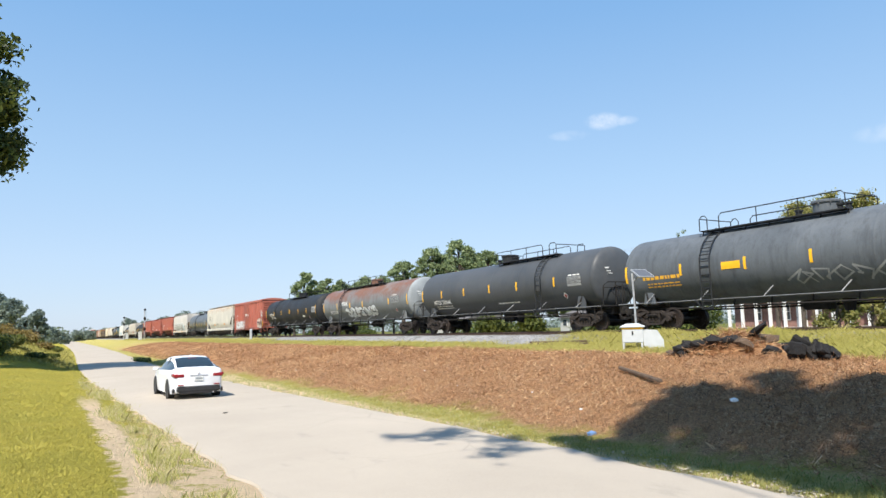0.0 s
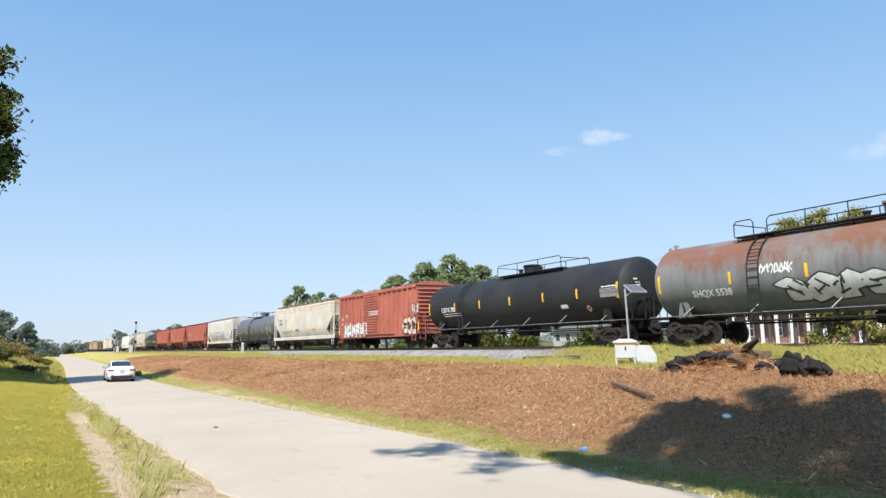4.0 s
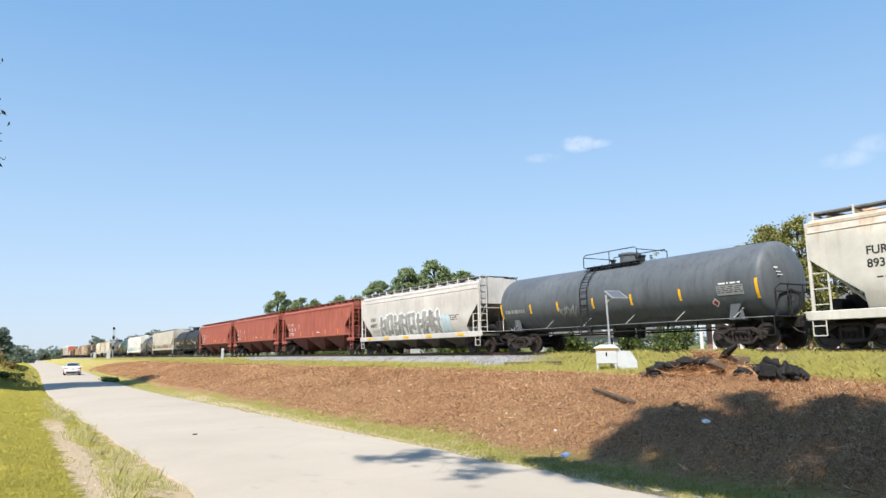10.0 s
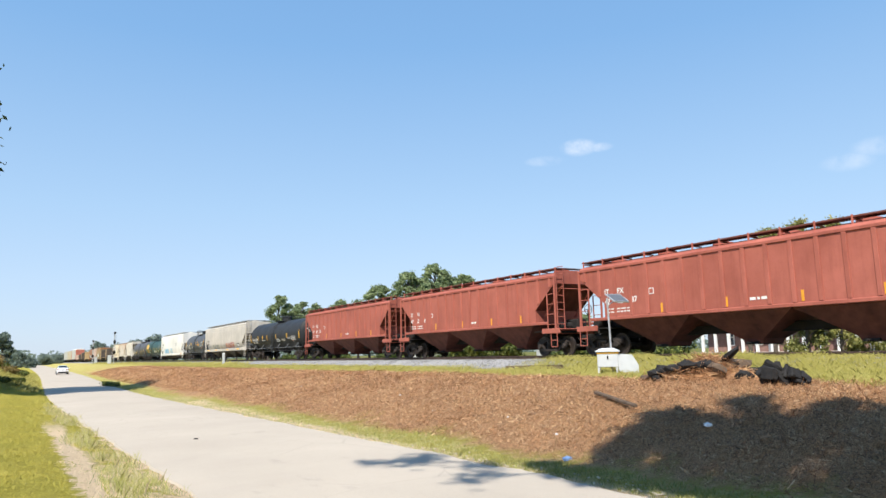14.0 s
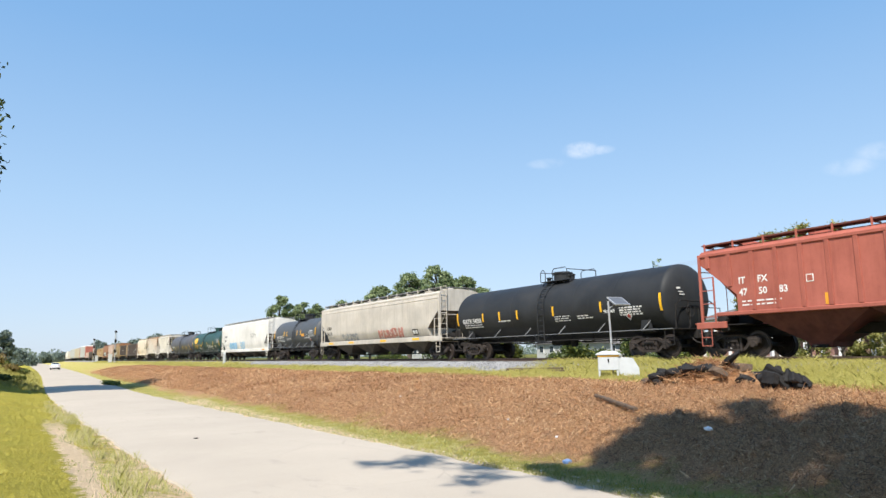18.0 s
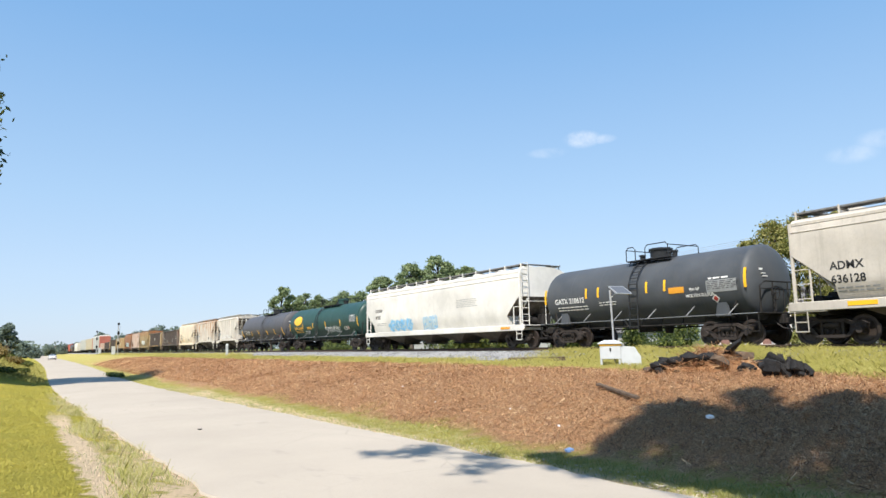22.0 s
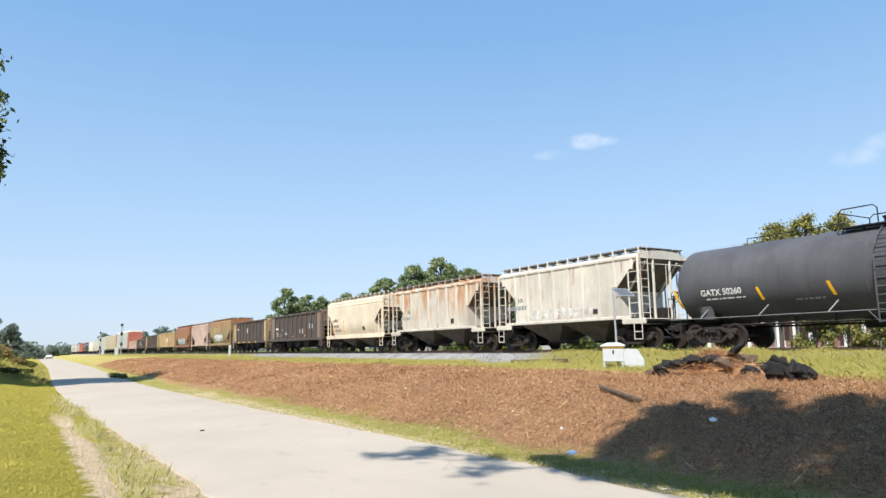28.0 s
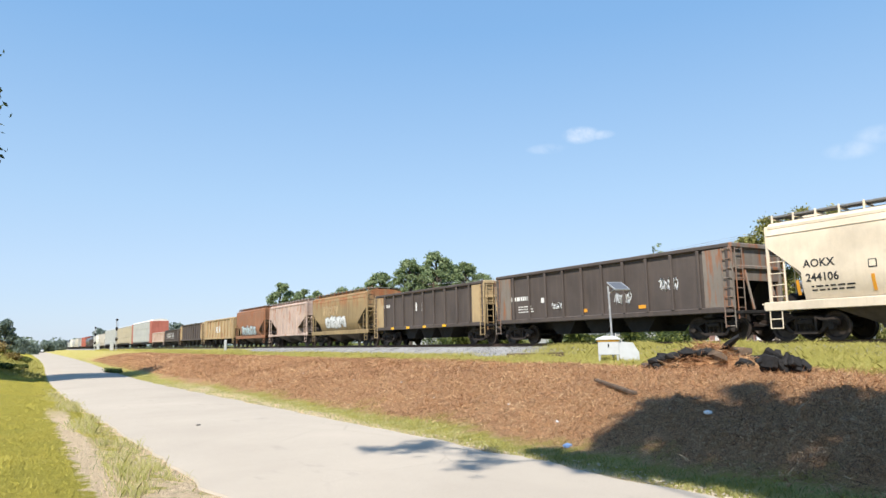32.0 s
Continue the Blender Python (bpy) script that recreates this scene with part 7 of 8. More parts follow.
hedge = random.Random(12)
for i in range(22):
    y = 14 + i * 3.9 + hedge.uniform(-1.2, 1.2)
    if 15.5 < y < 29:
        continue
    x = hedge.uniform(29.5, 33.5)
    size = hedge.uniform(0.7, 1.25)
    bush("bush", "dark shaded scrub bush beyond the railway", (x, y, ground_z(x, y)), (size * 1.4, size * 1.7, size * 1.15), LEAF_OAK, 1100, 300 + i, 0.11)
for i, (x, y, s, leaf) in enumerate(((-3.6, 56, (1.5, 1.6, 1.5), LEAF_OAK), (-5.4, 60, (1.9, 2.0, 2.0), LEAF_OAK), (-2.3, 60, (1.1, 1.4, 1.0), LEAF_BUSH), (-1.6, 66, (1.2, 1.4, 0.8), LEAF_DRY), (-0.4, 70, (0.9, 1.4, 0.6), LEAF_DRY), (-2.8, 73, (1.5, 1.8, 0.9), LEAF_DRY), (0.4, 80, (0.8, 1.6, 0.5), LEAF_BUSH), (-1.3, 84, (1.2, 1.8, 0.7), LEAF_BUSH), (-4.6, 76, (1.9, 2.0, 1.3), LEAF_DRY), (1.0, 94, (0.9, 2.0, 0.5), LEAF_BUSH), (-3.2, 92, (1.9, 2.2, 1.0), LEAF_DRY), (0.2, 61, (0.8, 1.2, 0.35), LEAF_BUSH), (-0.8, 57.5, (0.9, 1.0, 0.4), LEAF_OAK))):
    bush("brush_clump", "dark green brush beside the road" if leaf is not LEAF_DRY else "dry brown brush beside the road", (x, y, ground_z(x, y)), s, leaf, 1800, 230 + i, 0.1)
bush("brush_clump", "low dark green weeds at the foot of the bank", (6.6, 61, ground_z(6.6, 61)), (0.8, 2.6, 0.42), LEAF_OAK, 1200, 240, 0.08)


def blades(name, label, category, spots, heights, mat, rng, wide=0.006, lean=0.45):
    """Grass: one thin pointed blade a spot."""
    n = len(spots)
    a = rng.uniform(0.6, 2.54, n) + math.atan2(SUN_AZ.y, SUN_AZ.x)
    h = heights
    # every blade turns its face to the sunny side; its shading is that of the sward
    side = np.stack([np.cos(a), np.sin(a), np.zeros(n)], 1) * (wide * (0.6 + h / h.mean() * 0.5))[:, None]
    b = rng.uniform(0, 6.28, n)
    tip = np.stack([np.cos(b) * lean * h, np.sin(b) * lean * h, h], 1) * rng.uniform(0.7, 1.1, (n, 1))
    mid = tip * np.array((0.35, 0.35, 0.6))
    v = np.stack([spots - side, spots + side, spots + mid + side * 0.7, spots + tip, spots + mid - side * 0.7], 1).reshape(-1, 3)
    f = np.arange(5 * n).reshape(-1, 5)
    up = np.stack([np.full(n, SUN_AZ.x * 0.35), np.full(n, SUN_AZ.y * 0.35), np.ones(n)], 1) + rng.normal(size=(n, 3)) * 0.22
    up = np.repeat(up / np.linalg.norm(up, axis=1)[:, None], 5, axis=0)
    return tagged(part(name, arrays_mesh(name, v, f, mat, up), None), label, category, kind="stuff")


def ground_spots(x0, x1, y0, y1, n, rng, keep=None, near=1.0):
    """Random places on the ground, denser towards the camera."""
    out = []
    while len(out) < n:
        y = y0 + (y1 - y0) * rng.uniform() ** near
        x = rng.uniform(x0, x1)
        if keep is None or rng.uniform() < keep(x, y):
            out.append((x, y, ground_z(x, y) - 0.01))
    return np.array(out)


def clump(x, y):
    """How high the mulch is heaped over the bank."""
    h = 0.10 * noise.noise((x * 3.1, y * 2.6, 1.0)) + 0.12 * noise.noise((x * 7.5, y * 6.5, 2.0)) + 0.075 * noise.noise((x * 16.0, y * 14.0, 3.0))
    h *= 1 - 0.55 * smooth(12, 24, y)
    return h * smooth(8.3, 9.3, x - (road_mid(y) - 4.65)) * (1 - smooth(15.0, 17.5, x))


def make_mulch():
    xs = np.arange(8.4, 17.6, 0.075)
    ys = [2.0]
    while ys[-1] < 46:
        ys.append(ys[-1] + max(0.06, ys[-1] * 0.0045))
    v, nx = [], len(xs)
    for y in ys:
        for x in xs:
            on = smooth(8.3, 9.0, x - (road_mid(y) - 4.65)) * (1 - smooth(16.0, 17.4, x)) * (1 - smooth(38, 45, y))
            v.append((x, y, ground_z(x, y) + clump(x, y) * on - 0.012 - 0.06 * (1 - on)))
    j, i = np.meshgrid(np.arange(len(ys) - 1), np.arange(nx - 1), indexing="ij")
    f = np.stack([j * nx + i, j * nx + i + 1, (j + 1) * nx + i + 1, (j + 1) * nx + i], -1).reshape(-1, 4)
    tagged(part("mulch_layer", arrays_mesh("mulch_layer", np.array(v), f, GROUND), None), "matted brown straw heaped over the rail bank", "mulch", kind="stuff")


make_mulch()


def make_grass():
    rng = np.random.default_rng(3)
    edge = road_left
    on_sand = lambda x, y: 0.82 < x + 0.4 * noise.noise((x * 1.3, y * 0.6, 7.0)) < 1.42 and y < 25
    left = lambda x, y: 0.0 if x > edge(y) - 0.15 else 0.02 if on_sand(x, y) or (x > 1.3 and y < 17) else 1.0
    s = ground_spots(-9, 2.4, 6, 60, 190000, rng, left, 1.9)
    blades("lawn_grass", "short yellow-green mown grass on the verge", "grass", s, rng.uniform(0.02, 0.055, len(s)) * np.array([1 + 1.3 * max(0.0, noise.noise((x * 1.1, y * 0.7, 6.0))) for x, y, z in s]), BLADE, rng, 0.0055, 1.0)
    # tufts stand in clumps between the sand and the road
    tufts = []
    while len(tufts) < 120:
        x, y = rng.uniform(1.3, 2.15), 8.5 + 30 * rng.uniform() ** 1.4
        if x < edge(y) - 0.05 and noise.noise((x * 0.9, y * 0.45, 4.0)) > -0.12 and not (on_sand(x, y) and rng.uniform() < 0.85):
            tufts.append((x, y, rng.uniform(0.5, 1.25), rng.uniform(0.07, 0.2)))
    tufts += [(1.45, 11.7, 1.5, 0.12), (1.55, 11.2, 1.5, 0.12), (1.3, 18.9, 1.3, 0.16), (1.45, 19.6, 1.2, 0.16), (1.6, 14.2, 1.2, 0.14)]
    for k, (name, label, mat, share, tall, wide) in enumerate((("verge_tufts", "ragged green grass tufts along the road edge", BLADE_G, 60, 0.19, 0.004), ("dry_tufts", "bleached dry grass stalks among the roadside tufts", BLADE_S, 26, 0.2, 0.0032))):
        pts, hs = [], []
        for x, y, big, wide_t in tufts:
            for q in range(int(share * big)):
                px, py = x + rng.normal() * wide_t * 0.8, y + rng.normal() * wide_t * 1.4
                pts.append((px, py, ground_z(px, py) - 0.01))
                hs.append(tall * big * rng.uniform(0.35, 1.0))
        blades(name, label, "grass", np.array(pts), np.array(hs), mat, rng, wide, 0.55)
    right = lambda x, y: 1.0 if 0.0 < x - (road_mid(y) + road_half(y)) < 0.85 + 0.5 * noise.noise((x, y * 0.3, 2.0)) else 0.0
    s = ground_spots(6.3, 9.5, 3, 75, 17000, rng, right, 1.6)
    blades("roadside_grass", "green and straw grass strip at the foot of the bank", "grass", s, rng.uniform(0.02, 0.10, len(s)), BLADE_G, rng, 0.006, 0.7)
    top = lambda x, y: smooth(15.6, 17.8, x + 1.6 * noise.noise((x * 0.4, y * 0.25, 1.0))) * (1.0 if x < 19.6 else 0.4 if y < 26 else 0.5)
    s = ground_spots(15.8, 21.4, 2, 110, 120000, rng, top, 1.5)
    blades("bank_top_grass", "yellow-green grass along the top of the bank", "grass", s, rng.uniform(0.04, 0.17, len(s)) * (0.8 + 0.6 * (s[:, 1] < 24) + 0.9 * (s[:, 1] > 30)), BLADE_Y, rng, 0.007, 1.0)
    hide = lambda x, y: 1.0 if y < 22 else max(0.0, 1 - (y - 22) / 6)
    s = ground_spots(19.4, 22.5, 2, 28, 60000, rng, hide, 1.1)
    s[:, 2] = np.maximum(s[:, 2], 1.1 + np.clip(s[:, 0] - 20.5, 0, 1.3) * 0.345)
    blades("weeds_by_track", "tall yellow weeds against the ballast", "grass", s, rng.uniform(0.05, 0.27, len(s)) * np.array([1 + 0.7 * noise.noise((x * 0.8, y * 0.8, 1.5)) for x, y, z in s]), BLADE_Y, rng, 0.0065, 0.9)
    s = ground_spots(20.3, 21.7, 74, 240, 9000, rng)
    blades("far_weeds", "yellow weeds against the ballast far down the line", "grass", s, rng.uniform(0.2, 0.5, len(s)), BLADE_Y, rng, 0.03, 0.5)
    s = ground_spots(-8, 3.4, 54, 130, 34000, rng, lambda x, y: (0.25 if noise.noise((x * 0.35, y * 0.12, 2.0)) > 0.12 else 1.0) if x < edge(y) - 0.2 else 0.0, 1.4)
    blades("berm_grass", "tall dry grass on the roadside berm", "grass", s, rng.uniform(0.08, 0.3, len(s)), BLADE_Y, rng, 0.018, 0.9)
    s = ground_spots(26.6, 50, 8, 120, 12000, rng)
    blades("field_grass", "grass beyond the railway", "grass", s, rng.uniform(0.08, 0.25, len(s)), BLADE_Y, rng, 0.02, 0.5)
    # straw and clippings that cover the bank
    keep = lambda x, y: smooth(7.9, 8.8, x - (road_mid(y) - 4.65)) * (1 - smooth(15.5, 18.5, x))
    s = ground_spots(8.2, 18.5, 1.0, 112, 380000, rng, keep, 1.9)
    n = len(s)
    a = rng.uniform(0, 6.28, n)
    ln = rng.uniform(0.012, 0.045, n) * rng.choice([1.0, 1.0, 1.0, 1.5, 2.4], n)
    d = np.stack([np.cos(a), np.sin(a), rng.normal(size=n) * 0.55], 1) * ln[:, None]
    w = np.stack([-np.sin(a), np.cos(a), rng.normal(size=n) * 0.6], 1) * (rng.uniform(0.0025, 0.006, n) + np.clip(s[:, 1] - 10, 0, 90) * 0.00014)[:, None]
    heap = np.array([max(0.0, clump(x, y)) for x, y, z in s])
    s = s + np.stack([np.zeros(n), np.zeros(n), heap + rng.uniform(0.003, 0.06, n)], 1)
    v = np.stack([s - d - w, s + d - w * 0.5, s + d + w * 0.5, s - d + w], 1).reshape(-1, 3)
    up = rng.normal(size=(n, 3)) * 0.4 + np.array((-0.25, 0.0, 1.0))
    up = np.repeat(up / np.linalg.norm(up, axis=1)[:, None], 4, axis=0)
    tagged(part("straw_mulch", arrays_mesh("straw_mulch", v, np.arange(4 * n).reshape(-1, 4), STRAW, up), None), "loose brown straw and cut brush on the bank", "mulch", kind="stuff")


make_grass()


# ---------------- trackside things ----------------
CABWHITE = plain("white_cabinet_enamel", (0.5, 0.52, 0.53), 0.5, 0, 0.08, 3)
GALV = plain("galvanised_pole", (0.45, 0.46, 0.47), 0.5, 0.5, 0.15, 6)
CELL = plain("dull_solar_cells", (0.10, 0.105, 0.115), 0.4, 0, 0.2, 12)


def ray_point(az, el, dist):
    a, e = radians(az), radians(el)
    return Vector(EYE) + Vector((math.sin(a) * math.cos(e), math.cos(a) * math.cos(e), math.sin(e))) * dist


def cabinet():
    x, y = 18.15, 18.0
    z = ground_z(x, y)
    c = thing("trackside_cabinet", "white trackside lubricator cabinet on legs with yellow band", "cabinet", at=pose(x, y, z, 0, 0, -46))
    part("body", M().box((-0.28, 0, 0.5), (0.72, 0.62, 0.48), 0.02), CABWHITE, c)
    lid = M().box((-0.28, 0, 0.81), (0.86, 0.74, 0.05), 0.015)
    lid.v += [(-0.28 + sx * w, sy * d, z) for z, w, d in ((0.836, 0.42, 0.36), (0.93, 0.2, 0.16)) for sx, sy in ((-1, -1), (1, -1), (1, 1), (-1, 1))]
    n = len(lid.v) - 8
    lid.f += [(n + i, n + (i + 1) % 4, n + 4 + (i + 1) % 4, n + 4 + i) for i in range(4)] + [(n + 4, n + 5, n + 6, n + 7)]
    part("lid", lid, CABWHITE, c, "low hipped white lid")
    part("band", M().box((-0.28, 0, 0.76), (0.76, 0.66, 0.06), 0.01), YELLOW, c, "yellow warning band")
    hood = M().prism([(0.62, 0.02), (0.62, 0.34), (0.42, 0.68), (-0.05, 0.72), (-0.05, 0.16), (0.1, 0.02)][::-1], -0.28, 0.28)
    hood.v = [(b + 0.13, a, c2) for a, b, c2 in hood.v]
    part("hopper_box", hood, CABWHITE, c, "white slanted side tank")
    for sx in (-0.6, 0.02):
        for sy in (-0.26, 0.26):
            part("leg", M().box((sx, sy, 0.16), (0.07, 0.07, 0.36), 0.01), CABWHITE, c)
    part("latch", M().box((-0.28, -0.325, 0.6), (0.05, 0.03, 0.12), 0.008), UNDER, c)
    m = thing("solar_panel_mast", "tilted solar panel on a thin galvanised pole", "solar panel", at=pose(18.25, 18.15, ground_z(18.25, 18.15), 0, 0, -46))
    part("pole", M().tube([(-0.1, 0, -0.2), (-0.13, 0, 1.6), (-0.16, 0, 2.72)], 0.035, 8), GALV, m)
    pan = part("panel", M().box((0, 0, 0), (0.6, 0.6, 0.04), 0.008), CELL, m, "dull grey solar cells")
    # its long edge runs away from the road, its face leans towards the sun
    east, away = Vector((0.707, -0.707, 0)), Vector((0.707, 0.707, 0))
    ex = (east * 0.62 + away * 0.4).normalized()
    ez = ex.cross(-(east * 0.33 - away * 0.51 - Vector((0, 0, 0.34)))).normalized()
    ey = ez.cross(ex)
    turn = Matrix((ex, ey, ez)).transposed().to_4x4()
    pan.matrix_basis = Matrix.Translation((0.2, 0.0, 2.7)) @ Matrix.Rotation(radians(46), 4, "Z") @ turn
    fr = M()
    for sx in (-0.295, 0.295):
        fr.box((sx, 0, 0), (0.03, 0.63, 0.055), 0.006)
    for sy in (-0.3, 0.3):
        fr.box((0, sy, 0), (0.62, 0.03, 0.055), 0.006)
    part("frame", fr, GALV, pan)
    part("strut", M().tube([(-0.14, 0, 2.45), (0.15, 0, 2.66)], 0.02, 5), GALV, m)


cabinet()
CHAR = plain("charred_timber", (0.016, 0.015, 0.015), 0.85, 0, 0.5, 5, 0.9)
OLDWOOD = plain("old_split_timber", (0.11, 0.075, 0.05), 0.9, 0, 0.4, 5, 0.6)


def chunk(rng, size, stretch=(1, 1, 1)):
    """A broken lump with uneven facets."""
    m = M()
    ico = [(0, 0, 1), (0, 0, -1)] + [(math.cos(k * 1.256), math.sin(k * 1.256), 0.45) for k in range(5)] + [(math.cos(k * 1.256 + 0.63), math.sin(k * 1.256 + 0.63), -0.45) for k in range(5)]
    vs = [tuple(a * size * q * rng.uniform(0.72, 1.2) for a, q in zip(p, stretch)) for p in ico]
    fs = []
    for k in range(5):
        j = (k + 1) % 5
        fs += [(0, 2 + k, 2 + j), (2 + k, 7 + k, 2 + j), (2 + j, 7 + k, 7 + j), (1, 7 + j, 7 + k)]
    return m.add(vs, fs)


def heaps():
    rng = random.Random(17)
    p = thing("debris_pile", "pile of charred ties and brown brush on the bank top", "debris pile", at=pose(16.3, 12.7, ground_z(16.3, 12.7)))
    along = Vector((0.42, -0.91, 0)).normalized()
    across = Vector((along.y, -along.x, 0))
    for k in range(46):
        u, v = rng.uniform(-1.45, 1.45), rng.uniform(-0.5, 0.55)
        hgt = 0.42 * max(0.0, 1 - (u / 1.9) ** 2) * rng.uniform(0.1, 1)
        q = along * u + across * v
        c = part("charred_chunk", chunk(rng, rng.uniform(0.11, 0.24), (1.5, 1.0, 0.8)), CHAR if rng.random() < 0.8 else OLDWOOD, p)
        c.matrix_basis = pose(q.x, q.y, 0.08 + hgt, rng.uniform(-40, 40), rng.uniform(-30, 30), rng.uniform(0, 360))
    for u, v, z, ln, rz, ry in ((-1.75, 0.0, 0.09, 1.0, 60, 0), (0.5, 0.1, 0.62, 1.0, -100, -32), (-0.6, -0.4, 0.2, 1.5, -58, 6), (1.2, -0.2, 0.15, 1.2, -70, 8)):
        q = along * u + across * v
        c = part("broken_tie", chunk(rng, 0.5, (ln * 1.1, 0.26, 0.22)), OLDWOOD if z < 0.5 else CHAR, p)
        c.matrix_basis = pose(q.x, q.y, z, 0, ry, rz)
    g = np.random.default_rng(4)
    n = 1500
    uu, vv = g.normal(size=n) * 0.65 - 0.05, g.normal(size=n) * 0.38
    zz = 0.58 * np.exp(-(uu / 1.0) ** 2 - (vv / 0.6) ** 2) + g.uniform(-0.08, 0.08, n) + 0.05
    cc = np.stack([along.x * uu + across.x * vv, along.y * uu + across.y * vv, zz], 1)
    a = g.normal(size=(n, 3)) * np.array((1, 1, 0.45))
    a = a / np.linalg.norm(a, axis=1)[:, None] * g.uniform(0.1, 0.35, (n, 1))
    w = np.cross(a, g.normal(size=(n, 3)))
    w = w / np.linalg.norm(w, axis=1)[:, None] * 0.006
    v = np.stack([cc - a - w, cc - a + w, cc + a + w, cc + a - w], 1).reshape(-1, 3)
    tagged(part("brush", arrays_mesh("brush", v, np.arange(4 * n).reshape(-1, 4), STRAW), None, p, "dry brown brush"), kind="stuff")
    core = M().lathe([(-0.1, 1.15), (0.15, 1.0), (0.3, 0.75), (0.42, 0.4), (0.48, 0.05)], "z", n=14)
    core.v = [(along.x * a * 1.25 + across.x * b * 0.5, along.y * a * 1.25 + across.y * b * 0.5, c2 + rng.uniform(-0.05, 0.05)) for a, b, c2 in core.v]
    part("earth_core", core, STRAW, p)
    r = thing("rubble_heap", "heap of broken black asphalt slabs", "rubble", at=pose(15.1, 9.8, ground_z(15.1, 9.8)))
    wide = Vector((0.75, -0.66, 0))
    for k in range(22):
        u = -0.32 + 0.78 * (k + rng.random()) / 22
        tall = (0.55 if u < 0.0 else 0.36) * (1 - abs(u / 0.8) ** 3)
        z = tall * rng.uniform(0.25, 0.75)
        sx, sy, sz = rng.uniform(0.2, 0.42), rng.uniform(0.07, 0.16), rng.uniform(0.2, 0.42)
        m = M().box((0, 0, 0), (sx, sy, sz), 0.02)
        m.v = [tuple(c * rng.uniform(0.72, 1.2) for c in p) for p in m.v]
        c = part("slab", m, CHAR, r)
        q = wide * u + Vector((0.66, 0.75, 0)) * rng.uniform(-0.22, 0.22)
        c.matrix_basis = pose(q.x, q.y, z, rng.uniform(-45, 45), rng.uniform(-50, 50), rng.uniform(0, 360))
    for k in range(24):
        c = part("lump", chunk(rng, rng.uniform(0.06, 0.13), (1.2, 1, 0.8)), CHAR, r)
        q = wide * rng.uniform(-0.4, 0.55) + Vector((0.66, 0.75, 0)) * rng.uniform(-0.3, 0.25)
        c.matrix_basis = pose(q.x, q.y, 0.05 + rng.uniform(0, 0.1), rng.uniform(0, 90), 0, rng.uniform(0, 360))


heaps()


def plank(name, label, category, a, b, thick, mat, lift=0.0):
    za, zb = ground_z(*a) + lift, ground_z(*b) + lift
    p, q = Vector((*a, za)), Vector((*b, zb))
    ob = part(name, M().box((0, 0, 0), ((q - p).length, thick[0], thick[1]), 0.015), mat)
    d = (q - p).normalized()
    ob.matrix_basis = Matrix.Translation((p + q) / 2) @ d.to_track_quat("X", "Z").to_matrix().to_4x4()
    return tagged(ob, label, category)


plank("timber", "old grey timber lying beside the ballast", "timber", (20.35, 27.4), (20.45, 23.6), (0.22, 0.2), OLDWOOD, 0.10)
plank("timber", "old brown timber lying beside the ballast", "timber", (20.05, 26.0), (20.0, 23.0), (0.2, 0.16), OLDWOOD, 0.07)


def on_bank(az, el):
    """Where the sight line in that direction meets the ground."""
    for k in range(4000):
        p = ray_point(az, el, 4 + k * 0.02)
        if p.z < ground_z(p.x, p.y) + max(0.0, clump(p.x, p.y) - 0.012):
            return p
    return p


a, b = on_bank(43.5, -3.65), on_bank(46.5, -4.75)
plank("branch", "dark broken board lying on the bank", "wood", (a.x, a.y), (b.x, b.y), (0.1, 0.07), OLDWOOD, 0.11)
LITTER = plain("white_plastic_film", (0.7, 0.72, 0.74), 0.4, 0, 0.1, 10)
LITTER_B = plain("blue_plastic_film", (0.16, 0.26, 0.46), 0.4, 0, 0.15, 10)


def litter(name, label, az, el, size, mat, seed):
    rng = random.Random(seed)
    p = on_bank(az, el)
    c = chunk(rng, size * rng.uniform(0.7, 1.0), (rng.uniform(0.5, 1.3), rng.uniform(0.5, 1.3), rng.uniform(0.6, 1.0)))
    ob = part(name, M().add([(v[0], v[1], v[2] + 0.3 * size) for v in c.v], c.f), mat)
    ob.matrix_basis = pose(*p)
    tagged(ob, label, "litter")


litter("plastic_bag", "crumpled white plastic bag on the shaded bank", 51.7, -5.9, 0.09, LITTER, 1)
litter("plastic_bag", "crumpled blue plastic bag in the roadside grass", 41.05, -8.5, 0.085, LITTER_B, 2)
for i, (az, el, sz) in enumerate(((40.3, -6.6, 0.05), (27.9, -3.3, 0.045), (45.0, -3.3, 0.035), (20.0, -2.4, 0.05), (30.5, -4.6, 0.03), (24, -3.0, 0.03), (36.5, -5.2, 0.03), (12.6, -1.6, 0.06), (33.5, -3.2, 0.03), (17.5, -2.9, 0.035))):
    litter("paper_scrap", "small white paper scrap on the mulch", az, el, sz, LITTER, 10 + i)


def crumbs():
    """Sandy gravel that has crumbled off the edge of the asphalt."""
    rng = random.Random(71)
    m = M()
    for k in range(1100):
        y = 5 + 35 * rng.random() ** 1.6
        x = road_mid(y) + road_half(y) + rng.gauss(0.1, 0.12) + 0.25 * noise.noise((0.0, y * 0.5, 4.0))
        size = rng.uniform(0.006, 0.018) * (1 + y / 60)
        c = chunk(rng, size, (1.3, 1.2, 0.7))
        z = ground_z(x, y) + 0.015
        m.add([(v[0] + x, v[1] + y, v[2] + z) for v in c.v], c.f)
    tagged(part("edge_gravel", m, GRAVEL_PALE), "pale crumbled gravel along the edge of the road", "gravel", kind="stuff")


